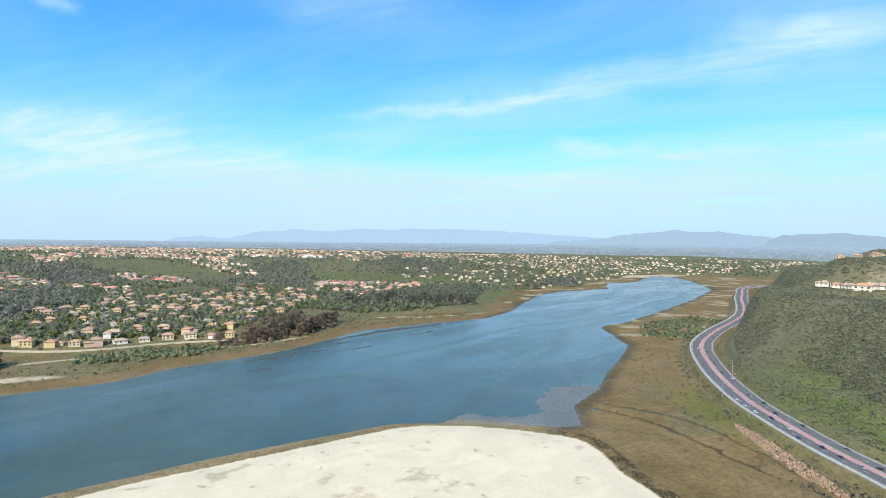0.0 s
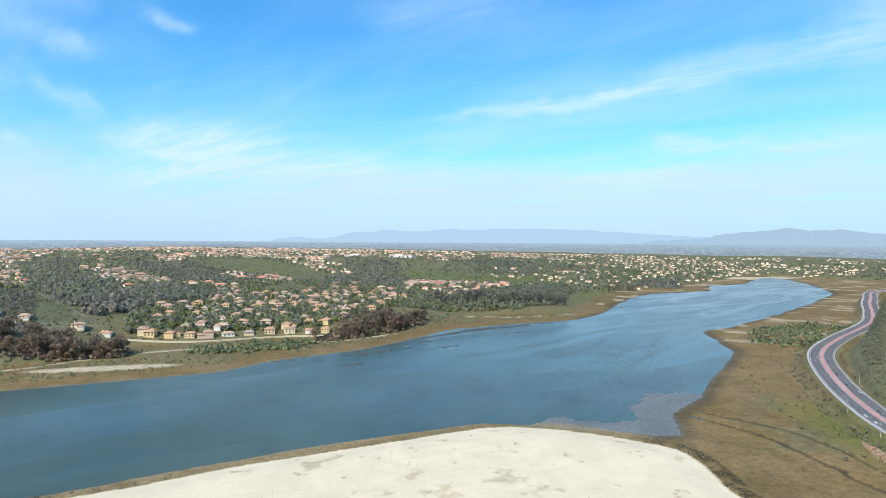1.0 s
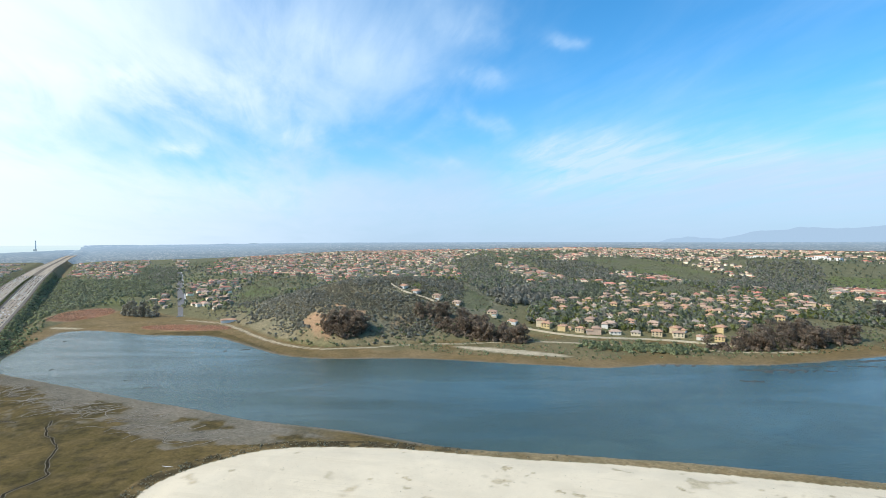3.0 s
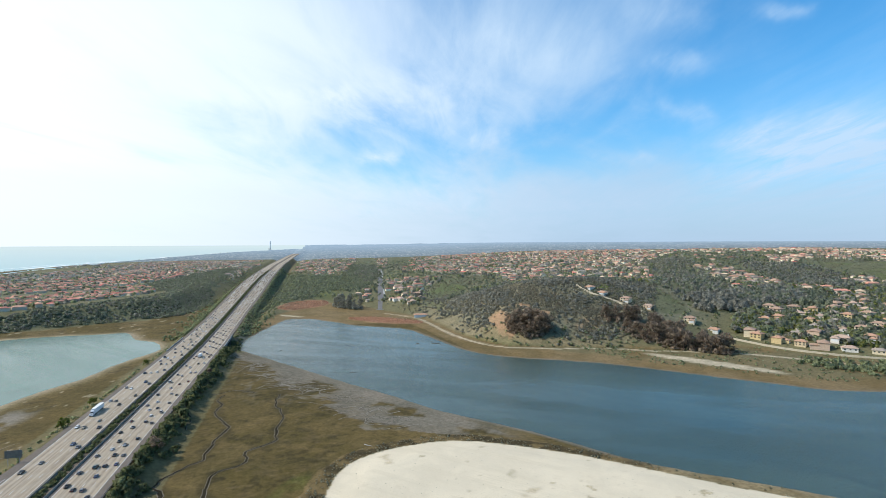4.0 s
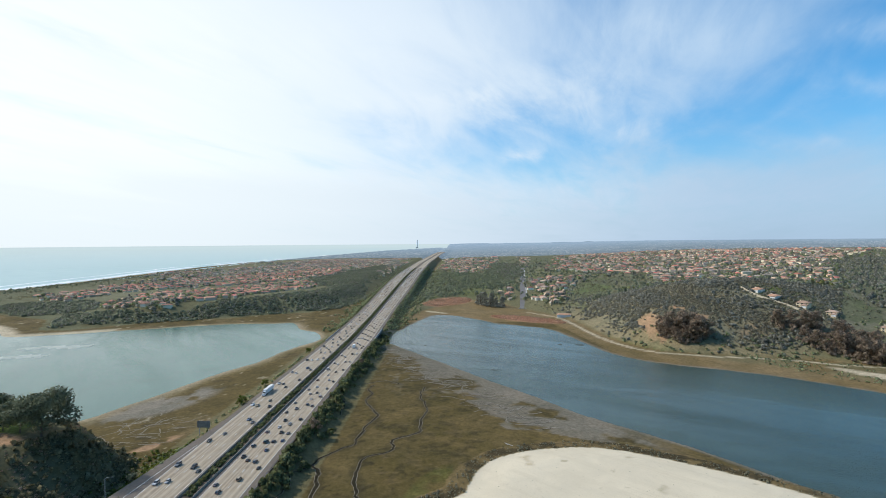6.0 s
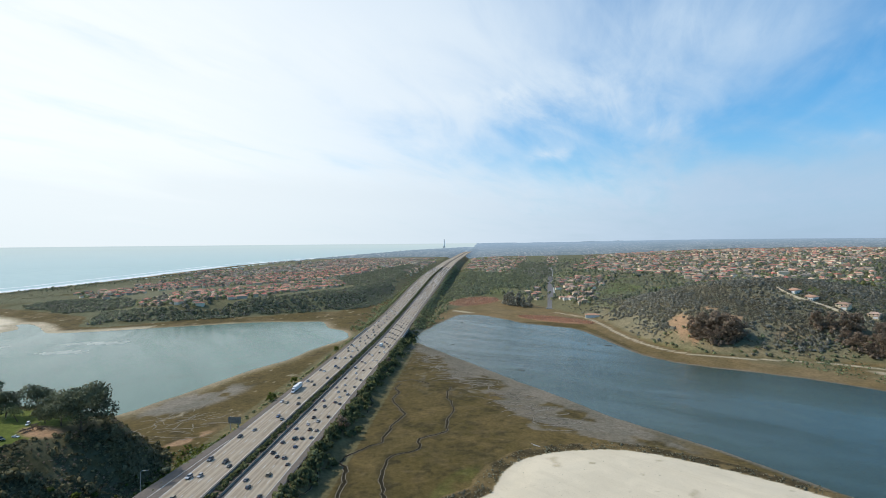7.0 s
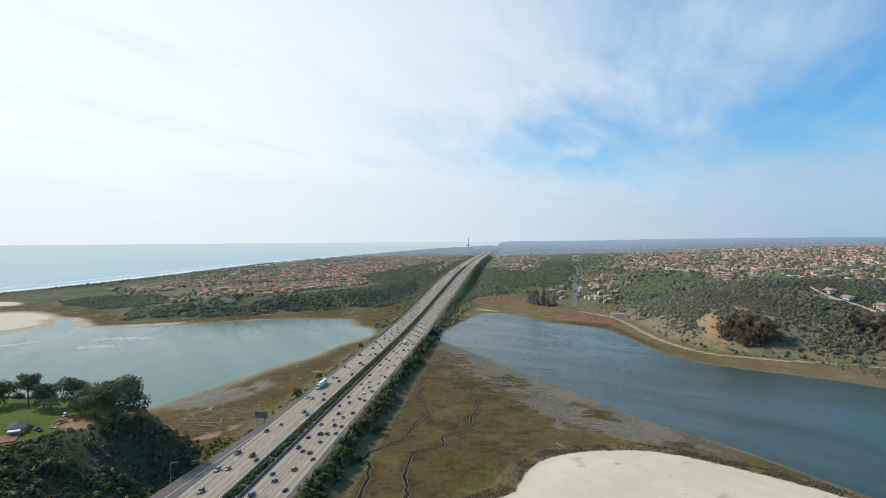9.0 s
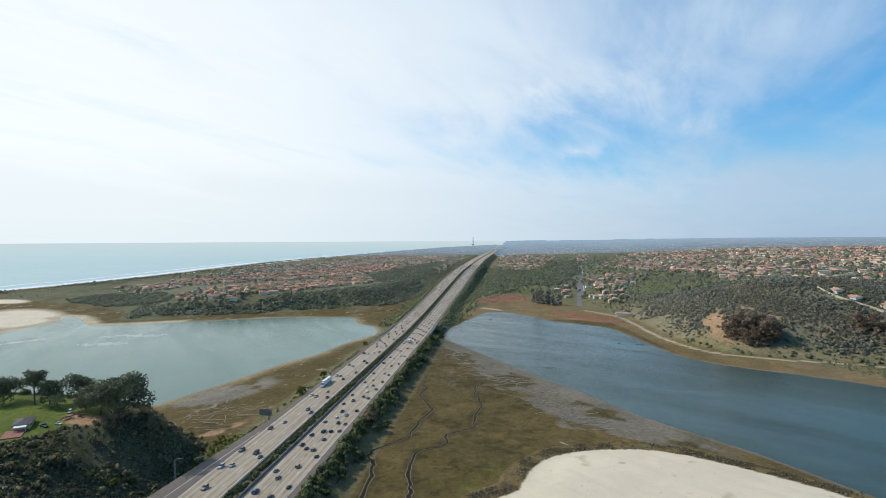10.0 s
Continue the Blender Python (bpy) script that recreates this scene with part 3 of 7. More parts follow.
HOME.append([(-960, 231), (-1053, 292), (-829, 231), (-847, 210)])
HOME.append([(-1202, 357), (-1206, 492), (-992, 390), (-765, 285), (-834, 259), (-935, 282)])
HOME.append([(-2198, 766), (-2921, 1208), (-3124, 2279), (-2562, 2289), (-1415, 1361), (-583, 528), (-543, 463), (-548, 407), (-930, 537), (-1239, 615), (-1288, 525), (-1494, 523)])
HOME.append([(-970, 1025), (-1001, 1149), (-591, 862), (-515, 840), (-526, 768), (-596, 764)])
HOME.append([(-2928, 387), (-2074, 490), (-1485, 335), (-1495, 231)])
RED_ROOFS = []
RED_ROOFS.append([(-1140, -633), (-1229, -566), (-1107, -486), (-1010, -524), (-1030, -566)])
RED_ROOFS.append([(-897, -410), (-1018, -405), (-1198, -332), (-1283, -251), (-1355, -85), (-1054, -118), (-864, -201), (-784, -293), (-838, -374)])
RED_ROOFS.append([(-1309, -603), (-1472, -501), (-1677, -401), (-1810, -210), (-1924, -105), (-1492, -79), (-1333, -289), (-1230, -416), (-1151, -506)])
COAST_HOMES = []
COAST_HOMES.append([(-1780, -590), (-2590, -360), (-4133, 188), (-2795, 189), (-1964, -108), (-1716, -410)])
BLUFF_GREEN = []
BLUFF_GREEN.append([(-716, -379), (-832, -430), (-808, -368), (-778, -291), (-833, -193), (-953, -105), (-1278, -7), (-974, -2), (-844, -48), (-782, -181), (-731, -332)])
BLUFF_GREEN.append([(-929, -612), (-998, -558), (-1004, -460), (-841, -383), (-841, -434), (-848, -507)])
BLUFF_GREEN.append([(-1372, -157), (-1911, -26), (-2279, 85), (-1302, 0), (-1037, -73)])
BANK_GREEN = []
BANK_GREEN.append([(-1768, 179), (-1448, 315), (-1244, 340), (-1002, 243), (-1065, 202), (-946, 141), (-901, 88), (-763, 36), (-683, 20), (-935, 42), (-1126, 83)])
BARE = []
BARE.append([(-554, 292), (-548, 302), (-524, 303), (-495, 290), (-484, 282), (-495, 274), (-521, 280), (-551, 284)])
BARE.append([(-518, 331), (-505, 343), (-496, 334), (-504, 326)])
BARE.append([(-546, 328), (-532, 335), (-526, 330), (-537, 323)])
DRY_SLOPE = []
DRY_SLOPE.append([(-538, 272), (-521, 280), (-495, 274), (-482, 281), (-472, 299), (-463, 331), (-450, 323), (-469, 286), (-509, 263)])
THICKET = []
THICKET.append([(-317, 525), (-278, 556), (-233, 543), (-238, 507), (-265, 471), (-294, 491)])


def within(x, y, outlines, ragged=1.0):
    """Whether places lie in one of the outlines, whose edges are uneven."""
    far = np.clip(np.hypot(x, y) / 900, 0.4, 2.0) * ragged
    jx, jy = x + 16 * far * fbm(x, y, 48, 3, 401), y + 16 * far * fbm(x, y, 48, 3, 403)
    hit = np.zeros(np.shape(x), bool)
    for o in outlines:
        o = np.array(o, float)
        lo, hi = o.min(0) - 40, o.max(0) + 40
        m = (jx > lo[0]) & (jx < hi[0]) & (jy > lo[1]) & (jy < hi[1])
        if m.any():
            hit[m] |= inside(jx[m], jy[m], o)
    return hit


MUD = [[(-495, 58), (-409, 97), (-327, 128), (-272, 146), (-250, 154), (-262, 127), (-282, 100), (-290, 81), (-335, 74), (-368, 57), (-434, 45)]]

FWY_U, FWY_N = np.array((-0.98983, 0.14228)), np.array((0.14228, 0.98983))
FWY_O = np.array((-230.0, -57.6))
ROAD_Z, EAST_Z = 7.0, 6.0
BRIDGE = (318.0, 378.0)        # stretch of the freeway over the channel


def road_z(s):
    """The freeway climbs past the lagoon."""
    return ROAD_Z + 13.0 * step(430, 1300, np.asarray(s, float))


def fwy_centre(s):
    return np.interp(s, (-300, 330, 441, 590, 783, 1100, 1500, 2000, 3500, 6000), (0, 0, -2.5, -6, -9, -13, -17, -20, -5, 60))


def fwy_width(s):
    return 1 + 0.25 * step(450, 1000, np.asarray(s, float))


def fwy(s, n):
    """The place s metres along the freeway and n metres to its north side."""
    return FWY_O + s * FWY_U + (fwy_centre(s) + n * fwy_width(s)) * FWY_N


def fwy_sn(x, y):
    s = (x - FWY_O[0]) * FWY_U[0] + (y - FWY_O[1]) * FWY_U[1]
    n = (x - FWY_O[0]) * FWY_N[0] + (y - FWY_O[1]) * FWY_N[1]
    return s, (n - fwy_centre(s)) / fwy_width(s)


def east_grade(y):
    return EAST_Z + 12.0 * step(700, 1000, np.asarray(y, float))


SOIL = dict(sand=(0.68, 0.585, 0.435), olive=(0.098, 0.074, 0.026), brown=(0.190, 0.135, 0.066), mud=(0.185, 0.162, 0.130), tan=(0.215, 0.160, 0.092),
            scrub=(0.150, 0.140, 0.080), grass=(0.125, 0.155, 0.050), pale=(0.47, 0.40, 0.30), dirt=(0.36, 0.23, 0.145), reed=(0.46, 0.27, 0.175),
            weed=(0.075, 0.082, 0.078), shoal=(0.150, 0.155, 0.158), milk=(0.40, 0.44, 0.42), straw=(0.25, 0.20, 0.12), sage=(0.135, 0.138, 0.084), hill=(0.145, 0.140, 0.092), brush=(0.185, 0.175, 0.125), town=(0.19, 0.18, 0.12), dark=(0.035, 0.030, 0.018), lime=(0.110, 0.140, 0.030), red=(0.30, 0.16, 0.10), blue=(0.13, 0.15, 0.13))


def spot(x, y, cx, cy, rx, ry=None, turn=0.0):
    """1 in the middle of an oval, 0 at its edge and outside."""
    ry = ry or rx
    c, s = math.cos(radians(turn)), math.sin(radians(turn))
    u, v = ((x - cx) * c + (y - cy) * s) / rx, (-(x - cx) * s + (y - cy) * c) / ry
    return np.clip(1 - np.hypot(u, v), 0, 1)


def land(x, y, soil=True):
    """Height, and colour and wetness of the soil, at places of the plan; and the depths into its regions."""
    x, y = np.asarray(x, float), np.asarray(y, float)
    bend = fbm(x, y, 60, 4, 3)
    small = fbm(x, y, 9, 3, 8)
    lag, bas = depth_in(x, y, LAGOON), depth_in(x, y, BASIN)
    sea = depth_in(x, y, SEA)
    wob = 3.0 * bend + 1.2 * small
    wet = np.maximum(np.maximum(lag, bas), sea) + wob * np.clip(np.hypot(x, y) / 500, 0.5, 2)
    shoal = np.clip(spot(x, y, 62, 350, 80, 62, 60) * 3, 0, 1)
    shoal = np.where((lag > 0) & (shoal > 0.05) & (lag + 16 * fbm(x, y, 34, 4, 201) + 2 * small < 25 * shoal), 1.0, 0.0)
    ca, sa = math.cos(radians(47)), math.sin(radians(47))
    bars = fbm((x * ca + y * sa) / 11, -x * sa + y * ca, 8, 3, 207) + 0.2 * fbm(x, y, 9, 2, 209)
    near_far = (lag > 3) & (lag < 62) & (y > 440) & (y < 720) & (x < 60)
    bars = np.where(near_far & (bars > 0.06 + 0.005 * lag), 1.0, 0.0)
    cb, sb = math.cos(radians(66)), math.sin(radians(66))
    head_bars = fbm((x * cb + y * sb) / 11, -x * sb + y * cb, 7, 3, 217) + 0.15 * fbm(x, y, 9, 2, 219)
    head_bars = np.where((lag > 4) & (lag < 36) & (x < -360) & (head_bars > 0.44), 1.0, 0.0)
    shoal = np.maximum(np.maximum(shoal, bars), head_bars)
    for cx, cy, rx, ry, turn in ((-592, -302, 52, 15, 92), (-545, -308, 36, 14, 92), (-566, -402, 34, 12, 142)):
        near_bar = spot(x, y, cx, cy, rx, ry, turn)
        pale_bar = (bas > 6) & (near_bar > 0.02) & (near_bar + 0.4 * fbm(x, y, 14, 3, 211) > 0.3)
        shoal = np.where(pale_bar, 1.0, shoal)
    dry = np.maximum(-wet, 0)
    north, bluff, east, south = (depth_in(x, y, p) for p in (NORTH, BLUFF, EAST, SOUTH))
    n = np.maximum(north, 0)
    yaw = np.degrees(np.arctan2(-x, y))
    dist = np.hypot(x, y)
    z = np.where(wet > 0, -1.8 * (1 - np.exp(-np.maximum(wet, 0) / 14)), 1.1 * (1 - np.exp(-dry / 22)) + 0.05)
    z = np.where(shoal > 0, 0.03 + 0.04 * np.abs(small), z)
    # northern upland, lower beside the freeway
    low = 1 - step(58, 76, yaw)
    rise = (9 * (1 - np.exp(-n / 45))) + (0.18 + 0.82 * low) * (82 * (1 - np.exp(-n / 1700))) + 8 * (1 - low) * (1 - np.exp(-n / 300))
    hills = 7 * fbm(x, y, 420, 3, 21) * step(60, 500, n) * (0.35 + 0.65 * low)
    head = 34 * np.exp(-(((x + 600) * 0.86 + (y - 400) * -0.5) / 125) ** 2 - (((x + 600) * 0.5 + (y - 400) * 0.86) / 150) ** 2)
    head += 16 * np.exp(-((x + 640) / 150) ** 2 - ((y - 600) / 160) ** 2)
    ridge = 20 * np.exp(-(((x + 480) * 0.9 + (y - 1560) * 0.43) / 420) ** 2 - ((-(x + 480) * 0.43 + (y - 1560) * 0.9) / 150) ** 2)
    valley = -9 * np.exp(-(((x + 420) * 0.95 + (y - 1180) * 0.3) / 420) ** 2 - ((-(x + 420) * 0.3 + (y - 1180) * 0.95) / 130) ** 2)
    z = z + np.where(north > 0, rise + step(0, 60, n) * (hills + head + ridge + valley), 0)
    mound = 6 * np.exp(-((x + 505) / 45) ** 2 - ((y - 285) / 40) ** 2)
    z = z + np.where(north > 0, mound * step(0, 25, n), 0)
    # brushy slopes beside the freeway, beyond the channel
    b = np.maximum(bluff, 0)
    inland = step(120, 520, -bas)
    z = z + np.where(bluff > 0, (4 + 15 * (1 - step(107, 118, yaw))) * step(0, 62, b) - (7 + 8 * step(93, 104, yaw)) * inland * (1 - step(107, 118, yaw)) + 1.5 * fbm(x, y, 160, 3, 5) * step(0, 80, b), 0)
    # eastern hill
    e = np.maximum(east, 0)
    apron = 40 * (1 - step(350, 480, y))
    k = np.maximum(e * (1 + 1.1 * step(420, 620, y) + 2.0 * np.exp(-((y - 640) / 90) ** 2)) - apron, 0) + 0.25 * np.minimum(e, apron + 1)
    rough = 1 + 0.16 * fbm(x, y, 90, 3, 14)
    hill = 5 + 0.10 * np.minimum(k, 60) + 45 * step(16, 118, k * rough) + 34 * step(190, 400, k)
    z = np.where(east > 0, hill * step(0, 8, e) + 1.0 + east_grade(y) - EAST_Z + 2.0 * fbm(x, y, 40, 3, 31) * step(30, 90, e), z)
    terr = line_distance(x, y, TERRACE)
    flat = (1 - step(11, 24, terr)) * (x > 300)
    z = z * (1 - flat) + (62.5 + 0.07 * (550 - y)) * flat
    # southern knoll with the lawn
    lawn = depth_in(x, y, LAWN)
    s_ = np.maximum(south, 0) * (1 + 0.2 * fbm(x, y, 25, 2, 40))
    z = np.where(south > 0, 1.2 + 22.5 * step(0, 1, s_ / (s_ + np.maximum(-lawn, 0) + 0.01)) + 1.5 * step(0, 60, lawn), z)
    # far rises
    z = z + np.where((dist > 4000) & (sea < 0), 16 * step(4000, 9000, dist) * (0.5 + 0.5 * fbm(x, y, 2600, 3, 77)) * step(95, 70, yaw), 0)
    # sand bank
    bank = depth_in(x, y, SAND) + 1.5 * bend + 0.8 * small
    z = z + np.where(bank > 0, 1.3 * step(0, 18, bank) + 0.12 * fbm(x, y, 7, 3, 50), 0)
    # road beds
    s, f = fwy_sn(x, y)
    over = (s > BRIDGE[0]) & (s < BRIDGE[1])
    bed = (1 - step(24, 38, np.abs(f))) * np.where(over, 0, 1)
    z = z * (1 - bed) + (road_z(s) - 0.5) * bed
    road = line_distance(x, y, EAST_ROAD)
    bed = 1 - step(11.5, 16.5, road)
    z = z * (1 - bed) + (east_grade(y) - 0.4) * bed
    creek = np.full(x.shape, 99.0)
    jx, jy = x + 2.6 * fbm(x, y, 9, 2, 221), y + 2.6 * fbm(x, y, 9, 2, 223)
    for c in CREEKS + EAST_CREEKS:
        creek = np.minimum(creek, line_distance(jx, jy, c))
    flats = (north < 0) & (bluff < 0) & (east < 0) & (south < 0) & (bank < 0)
    creek = np.where(x > 0, creek / 2.2, creek) + 0.2 * small
    z = z - np.where(flats & (x > 0), 0.9 * (1 - step(0.35, 0.85, creek)), 0)
    info = dict(z=z, wet=wet, north=north, bluff=bluff, east=east, south=south, bank=bank, fwy=f, along=s, road=road, terr=terr, basin=bas, yaw=yaw, dist=dist, lawn=lawn, flats=flats, bed=np.abs(f))
    if not soil:
        return info
    c = np.empty(x.shape + (3,))
    gloss = np.zeros(x.shape)

    def lay(mask, name, shine=None):
        nonlocal gloss
        mask = np.clip(mask, 0, 1)
        c[:] = c * (1 - mask[..., None]) + np.array(SOIL[name]) * mask[..., None]
        if shine is not None:
            gloss = gloss * (1 - mask) + shine * mask

    patch = fbm(x, y, 30, 4, 61)
    broad = fbm(x, y, 170, 4, 66)
    c[:] = SOIL["brown"]
    lay(step(-0.25, 0.35, patch + 0.3 * small) * 0.5, "tan")
    lay(step(0.1, 0.5, broad) * 0.4, "olive")
    west = (x < -150) & (f > 0) & flats & (dist < 700) & (y < 230)
    lay(west * (0.75 + 0.25 * step(-0.3, 0.3, patch)), "olive")
    lay(west * 0.3 * step(0.15, 0.5, small + 0.4 * patch), "brown")
    lay(west * 0.45 * step(0.05, 0.5, fbm(x, y, 4.5, 3, 239) + 0.5 * patch), "dark")
    basin_side = flats & (f < 0)
    lay(basin_side * 0.8, "olive")
    lay(basin_side * 0.4 * step(0.05, 0.4, patch), "tan")
    flecks = step(0.50, 0.62, fbm(x, y, 5.5, 3, 231))
    lay(west * flecks * 0.22, "tan")
    lay(west * step(0.45, 0.7, fbm(x, y, 11, 3, 233)) * 0.5, "dark")
    lay(basin_side * step(0.25, 0.55, fbm(x, y, 9, 3, 235)) * 0.6, "dark")
    lay(basin_side * flecks * 0.6, "pale")
    # grey mud and wet shore
    lay(flats * (1 - step(1.5, 4.0, dry + 2 * small)) * 0.8, "mud", 0.35)
    fan = np.clip(spot(x, y, -400, 72, 190, 60, 24) * 3, 0, 1) * (x < -240) * (f > 22)
    ribs = np.abs(fbm(x + 6 * bend, y, 13, 3, 91))
    lay(fan * step(19, 14, dry + 13 * patch + 6 * small) * 0.9, "mud", 0.12)
    lay(fan * (1 - step(0.02, 0.07, ribs)) * 0.5 * flats * step(0.05, 0.4, fbm(x, y, 80, 2, 95) + 0.2), "mud", 0.1)
    flat_mud = within(x, y, MUD, 0.45) & flats
    lay(flat_mud * step(0.22, -0.16, patch + 0.6 * small) * 0.85, "mud", 0.12)
    lay(np.clip(spot(x, y, -294, 112, 36, 10, 58) * 4, 0, 1) * flats * step(-0.6, 0.0, patch + small), "mud", 0.15)
    lay(flats * (x > 60) * (1 - step(4, 14, dry + 6 * patch)) * 0.55, "dark", 0.3)
    lay(flats * (f < 0) * (1 - step(2, 9, dry + 6 * patch + 2 * small)) * 0.5, "pale", 0.15)
    lay(np.clip(spot(x, y, -368, -123, 50, 22, 150) * 3, 0, 1) * (f < 0) * step(-0.5, 0.0, patch + small), "mud", 0.3)
    # tan strand along the far shore, with pale salt
    far_strand = flats & (y > 0.55 * np.abs(x)) & (x < 160) & (wet < 0) & (lag < 0) & (y > 300)
    lay(far_strand * 0.12, "olive")
    lay(far_strand * step(-0.2, 0.4, patch) * 0.35, "tan")
    lay(far_strand * step(25, 40, dry) * 0.6 * step(-0.4, 0.1, patch), "scrub")
    lay(np.clip(spot(x, y, -340, 392, 62, 10, 24) * 5, 0, 1) * step(-0.7, -0.2, patch + small), "pale")
    for cx, cy, rx, ry, turn in ((-795, 92, 40, 6, 42), (-10, 775, 45, 7, 25), (50, 812, 22, 5, 30), (-70, 760, 28, 6, 15), (120, 975, 30, 8, 70)):
        lay(np.clip(spot(x, y, cx, cy, rx, ry, turn) * 3, 0, 1) * step(-0.4, 0.1, patch + small), "pale")
    lay(flats * (x > 150) * (y > 560) * step(0.1, 0.5, patch) * 0.7, "pale")
    lay(np.clip(spot(x, y, 640, 1800, 220, 60, 20) * 4, 0, 1), "pale")
    lay(flats * spot(x, y, 178, 330, 30, 90, 5) * 0.9, "lime")
    lay(flats * np.clip(spot(x, y, -225, 34, 26, 9, 150) * 1.2, 0, 0.3) * step(-0.5, 0.3, patch + small), "lime")
    # creeks
    lay(flats * (x > 0) * (1 - step(0.45, 0.70, creek)) * 0.75, "dark", 0.35)
    lay(flats * (x < 0) * (1 - step(1.2, 3.2, creek)) * 0.35, "dark")
    lay(flats * (f < 0) * step(16, 4, dry + 7 * patch) * 0.55, "straw")
    lay(shoal * (bas < 0), "weed", 0.3)
    lay(shoal * (x > 0), "shoal", 0.7)
    lay(shoal * (bas > 0), "milk", 0.6)
    # uplands
    lay((north > 0) * step(-4, 6, north + 6 * patch), "scrub")
    lay((north > 0) * step(0.0, 0.45, broad) * 0.5, "grass")
    lay((north > 0) * step(60, 160, north) * step(-0.25, 0.25, fbm(x, y, 55, 3, 72)) * 0.7, "town")
    knob = np.exp(-(((x + 600) * 0.86 + (y - 400) * -0.5) / 125) ** 2 - (((x + 600) * 0.5 + (y - 400) * 0.86) / 150) ** 2)
    lay((north > 4) * step(0.12, 0.3, knob) * 0.9, "brush")
    lay((north > 4) * step(0.12, 0.3, knob) * step(0.15, 0.45, fbm(x, y, 26, 4, 89)) * 0.6, "straw")
    lay((north > 2) * step(30, 10, north + 8 * patch) * (yaw > 48) * (yaw < 69) * (dist < 760) * 0.45, "straw")
    lay((north > 0) * within(x, y, DRY_SLOPE, 0.5) * 0.9, "straw")
    lay((north > 0) * within(x, y, DRY_SLOPE, 0.5) * step(0.0, 0.4, fbm(x, y, 12, 3, 255)) * 0.7, "scrub")
    lay((north > 0) * within(x, y, BARE, 0.5), "dirt")
    lay((north > 0) * within(x, y, BARE, 0.5) * step(0.0, 0.35, fbm(x, y, 9, 3, 253)) * 0.5, "straw")
    lay((north > 2) * np.clip(spot(x, y, -520, 300, 130, 70, 40) * 2, 0, 1) * step(0.25, 0.5, fbm(x, y, 32, 3, 251)) * 0.5, "dirt")
    lay(np.clip(spot(x, y, -520, 460, 70, 40, 40) * 2, 0, 1), "grass")
    lay(step(700, 1100, dist) * (north > 0) * step(0.25, 0.5, fbm(x, y, 240, 3, 73)) * 0.8, "grass")
    lay((north > 30) * step(780, 900, dist) * step(46, 42, yaw) * 0.75, "sage")
    lay((north > 30) * step(780, 900, dist) * step(46, 42, yaw) * step(0.1, 0.45, fbm(x, y, 60, 3, 75)) * 0.5, "scrub")
    lay((north > 0) * within(x, y, OPEN), "sage")
    lay((north > 0) * within(x, y, OPEN) * step(-0.1, 0.4, fbm(x, y, 70, 3, 257)) * 0.6, "grass")
    lay((north > 0) * within(x, y, OPEN[2:4]) * 0.6, "grass")
    lay((north > 0) * within(x, y, WOOD + BANK_GREEN) * 0.85, "sage")
    lay((bluff > 0) * step(-2, 6, bluff + 4 * patch), "scrub")
    lay((bluff > 0) * step(109, 113, yaw) * 0.9, "sage")
    lay((bluff > 0) * step(109, 113, yaw) * step(0.1, 0.4, fbm(x, y, 40, 4, 87)) * 0.5, "olive")
    lay((bluff > 0) * step(118, 122, yaw) * step(120, 260, bluff) * 0.6, "grass")
    lay((bluff > 0) * step(80, 200, bluff) * (yaw < 118) * 0.55, "town")
    lay((bluff > 0) * within(x, y, BLUFF_GREEN) * 0.9, "sage")
    lay((east > 0) * 1.0, "hill")
    lay((east > 0) * step(0.0, 0.4, fbm(x, y, 22, 4, 83)) * 0.6, "sage")
    lay((east > 0) * step(85, 50, east) * step(470, 380, y) * step(-0.6, 0.1, patch) * 0.85, "grass")
    lay((east > 0) * step(60, 110, east) * step(0.3, 0.55, fbm(x, y, 45, 3, 81)) * 0.25, "pale")
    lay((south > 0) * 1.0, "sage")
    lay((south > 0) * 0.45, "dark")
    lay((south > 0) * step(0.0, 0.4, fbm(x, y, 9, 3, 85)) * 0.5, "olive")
    lay((south > 0) * step(-1, 3, lawn + 2 * patch) * step(-132, -142, y), "lime")
    lay((south > 0) * np.clip(spot(x, y, -243, -141, 13, 7, 60) * 3, 0, 1), "dirt")
    lay(np.clip(spot(x, y, -292, -100, 22, 5, 150) * 2, 0, 1) * step(-0.2, 0.2, small + patch), "dirt")
    # reeds
    for cx, cy, rx, ry, turn in ((-693, 208, 60, 24, 42), (-892, 130, 70, 27, 137)):
        lay(np.clip(spot(x, y, cx, cy, rx, ry, turn) * 4, 0, 1) * step(-0.7, -0.2, patch + 0.3 * small), "reed")
    lay(np.clip(spot(x, y, 169.5, 269, 6, 50, -2) * 4, 0, 1), "straw")
    lay((1 - step(1.6, 2.6, line_distance(x, y, TRAIL))) * (east < 0), "pale")
    # spit and beach
    lay(np.clip(spot(x, y, -730, -535, 130, 62, 40) * 3, 0, 1) * (bluff < 12) * (wet < 0), "sand")
    lay(np.clip(spot(x, y, -930, -700, 60, 30, 60) * 3, 0, 1) * (wet < 0), "sand")
    lay((sea < 0) * (bas < 0) * (1 - step(10, 22, dry)) * (f < -300), "pale")
    # sand bank with a scrubby rim
    lay(step(-1.0, 0.6, bank), "sand")
    lay(step(3, 8, bank) * step(0.42, 0.62, fbm(x, y, 16, 4, 241) + 0.25 * small) * 0.35, "tan")
    lay(step(2, 6, bank) * step(0.55, 0.68, fbm(x, y, 6, 3, 243)) * 0.45, "tan")
    lay((bank < 0) * (bank > -10 - 5 * patch) * 0.8, "brown")
    open_side = step(-215, -180, x) * step(75, 55, x)
    lay((bank < 0) * (bank > -12) * open_side * 0.8, "straw")
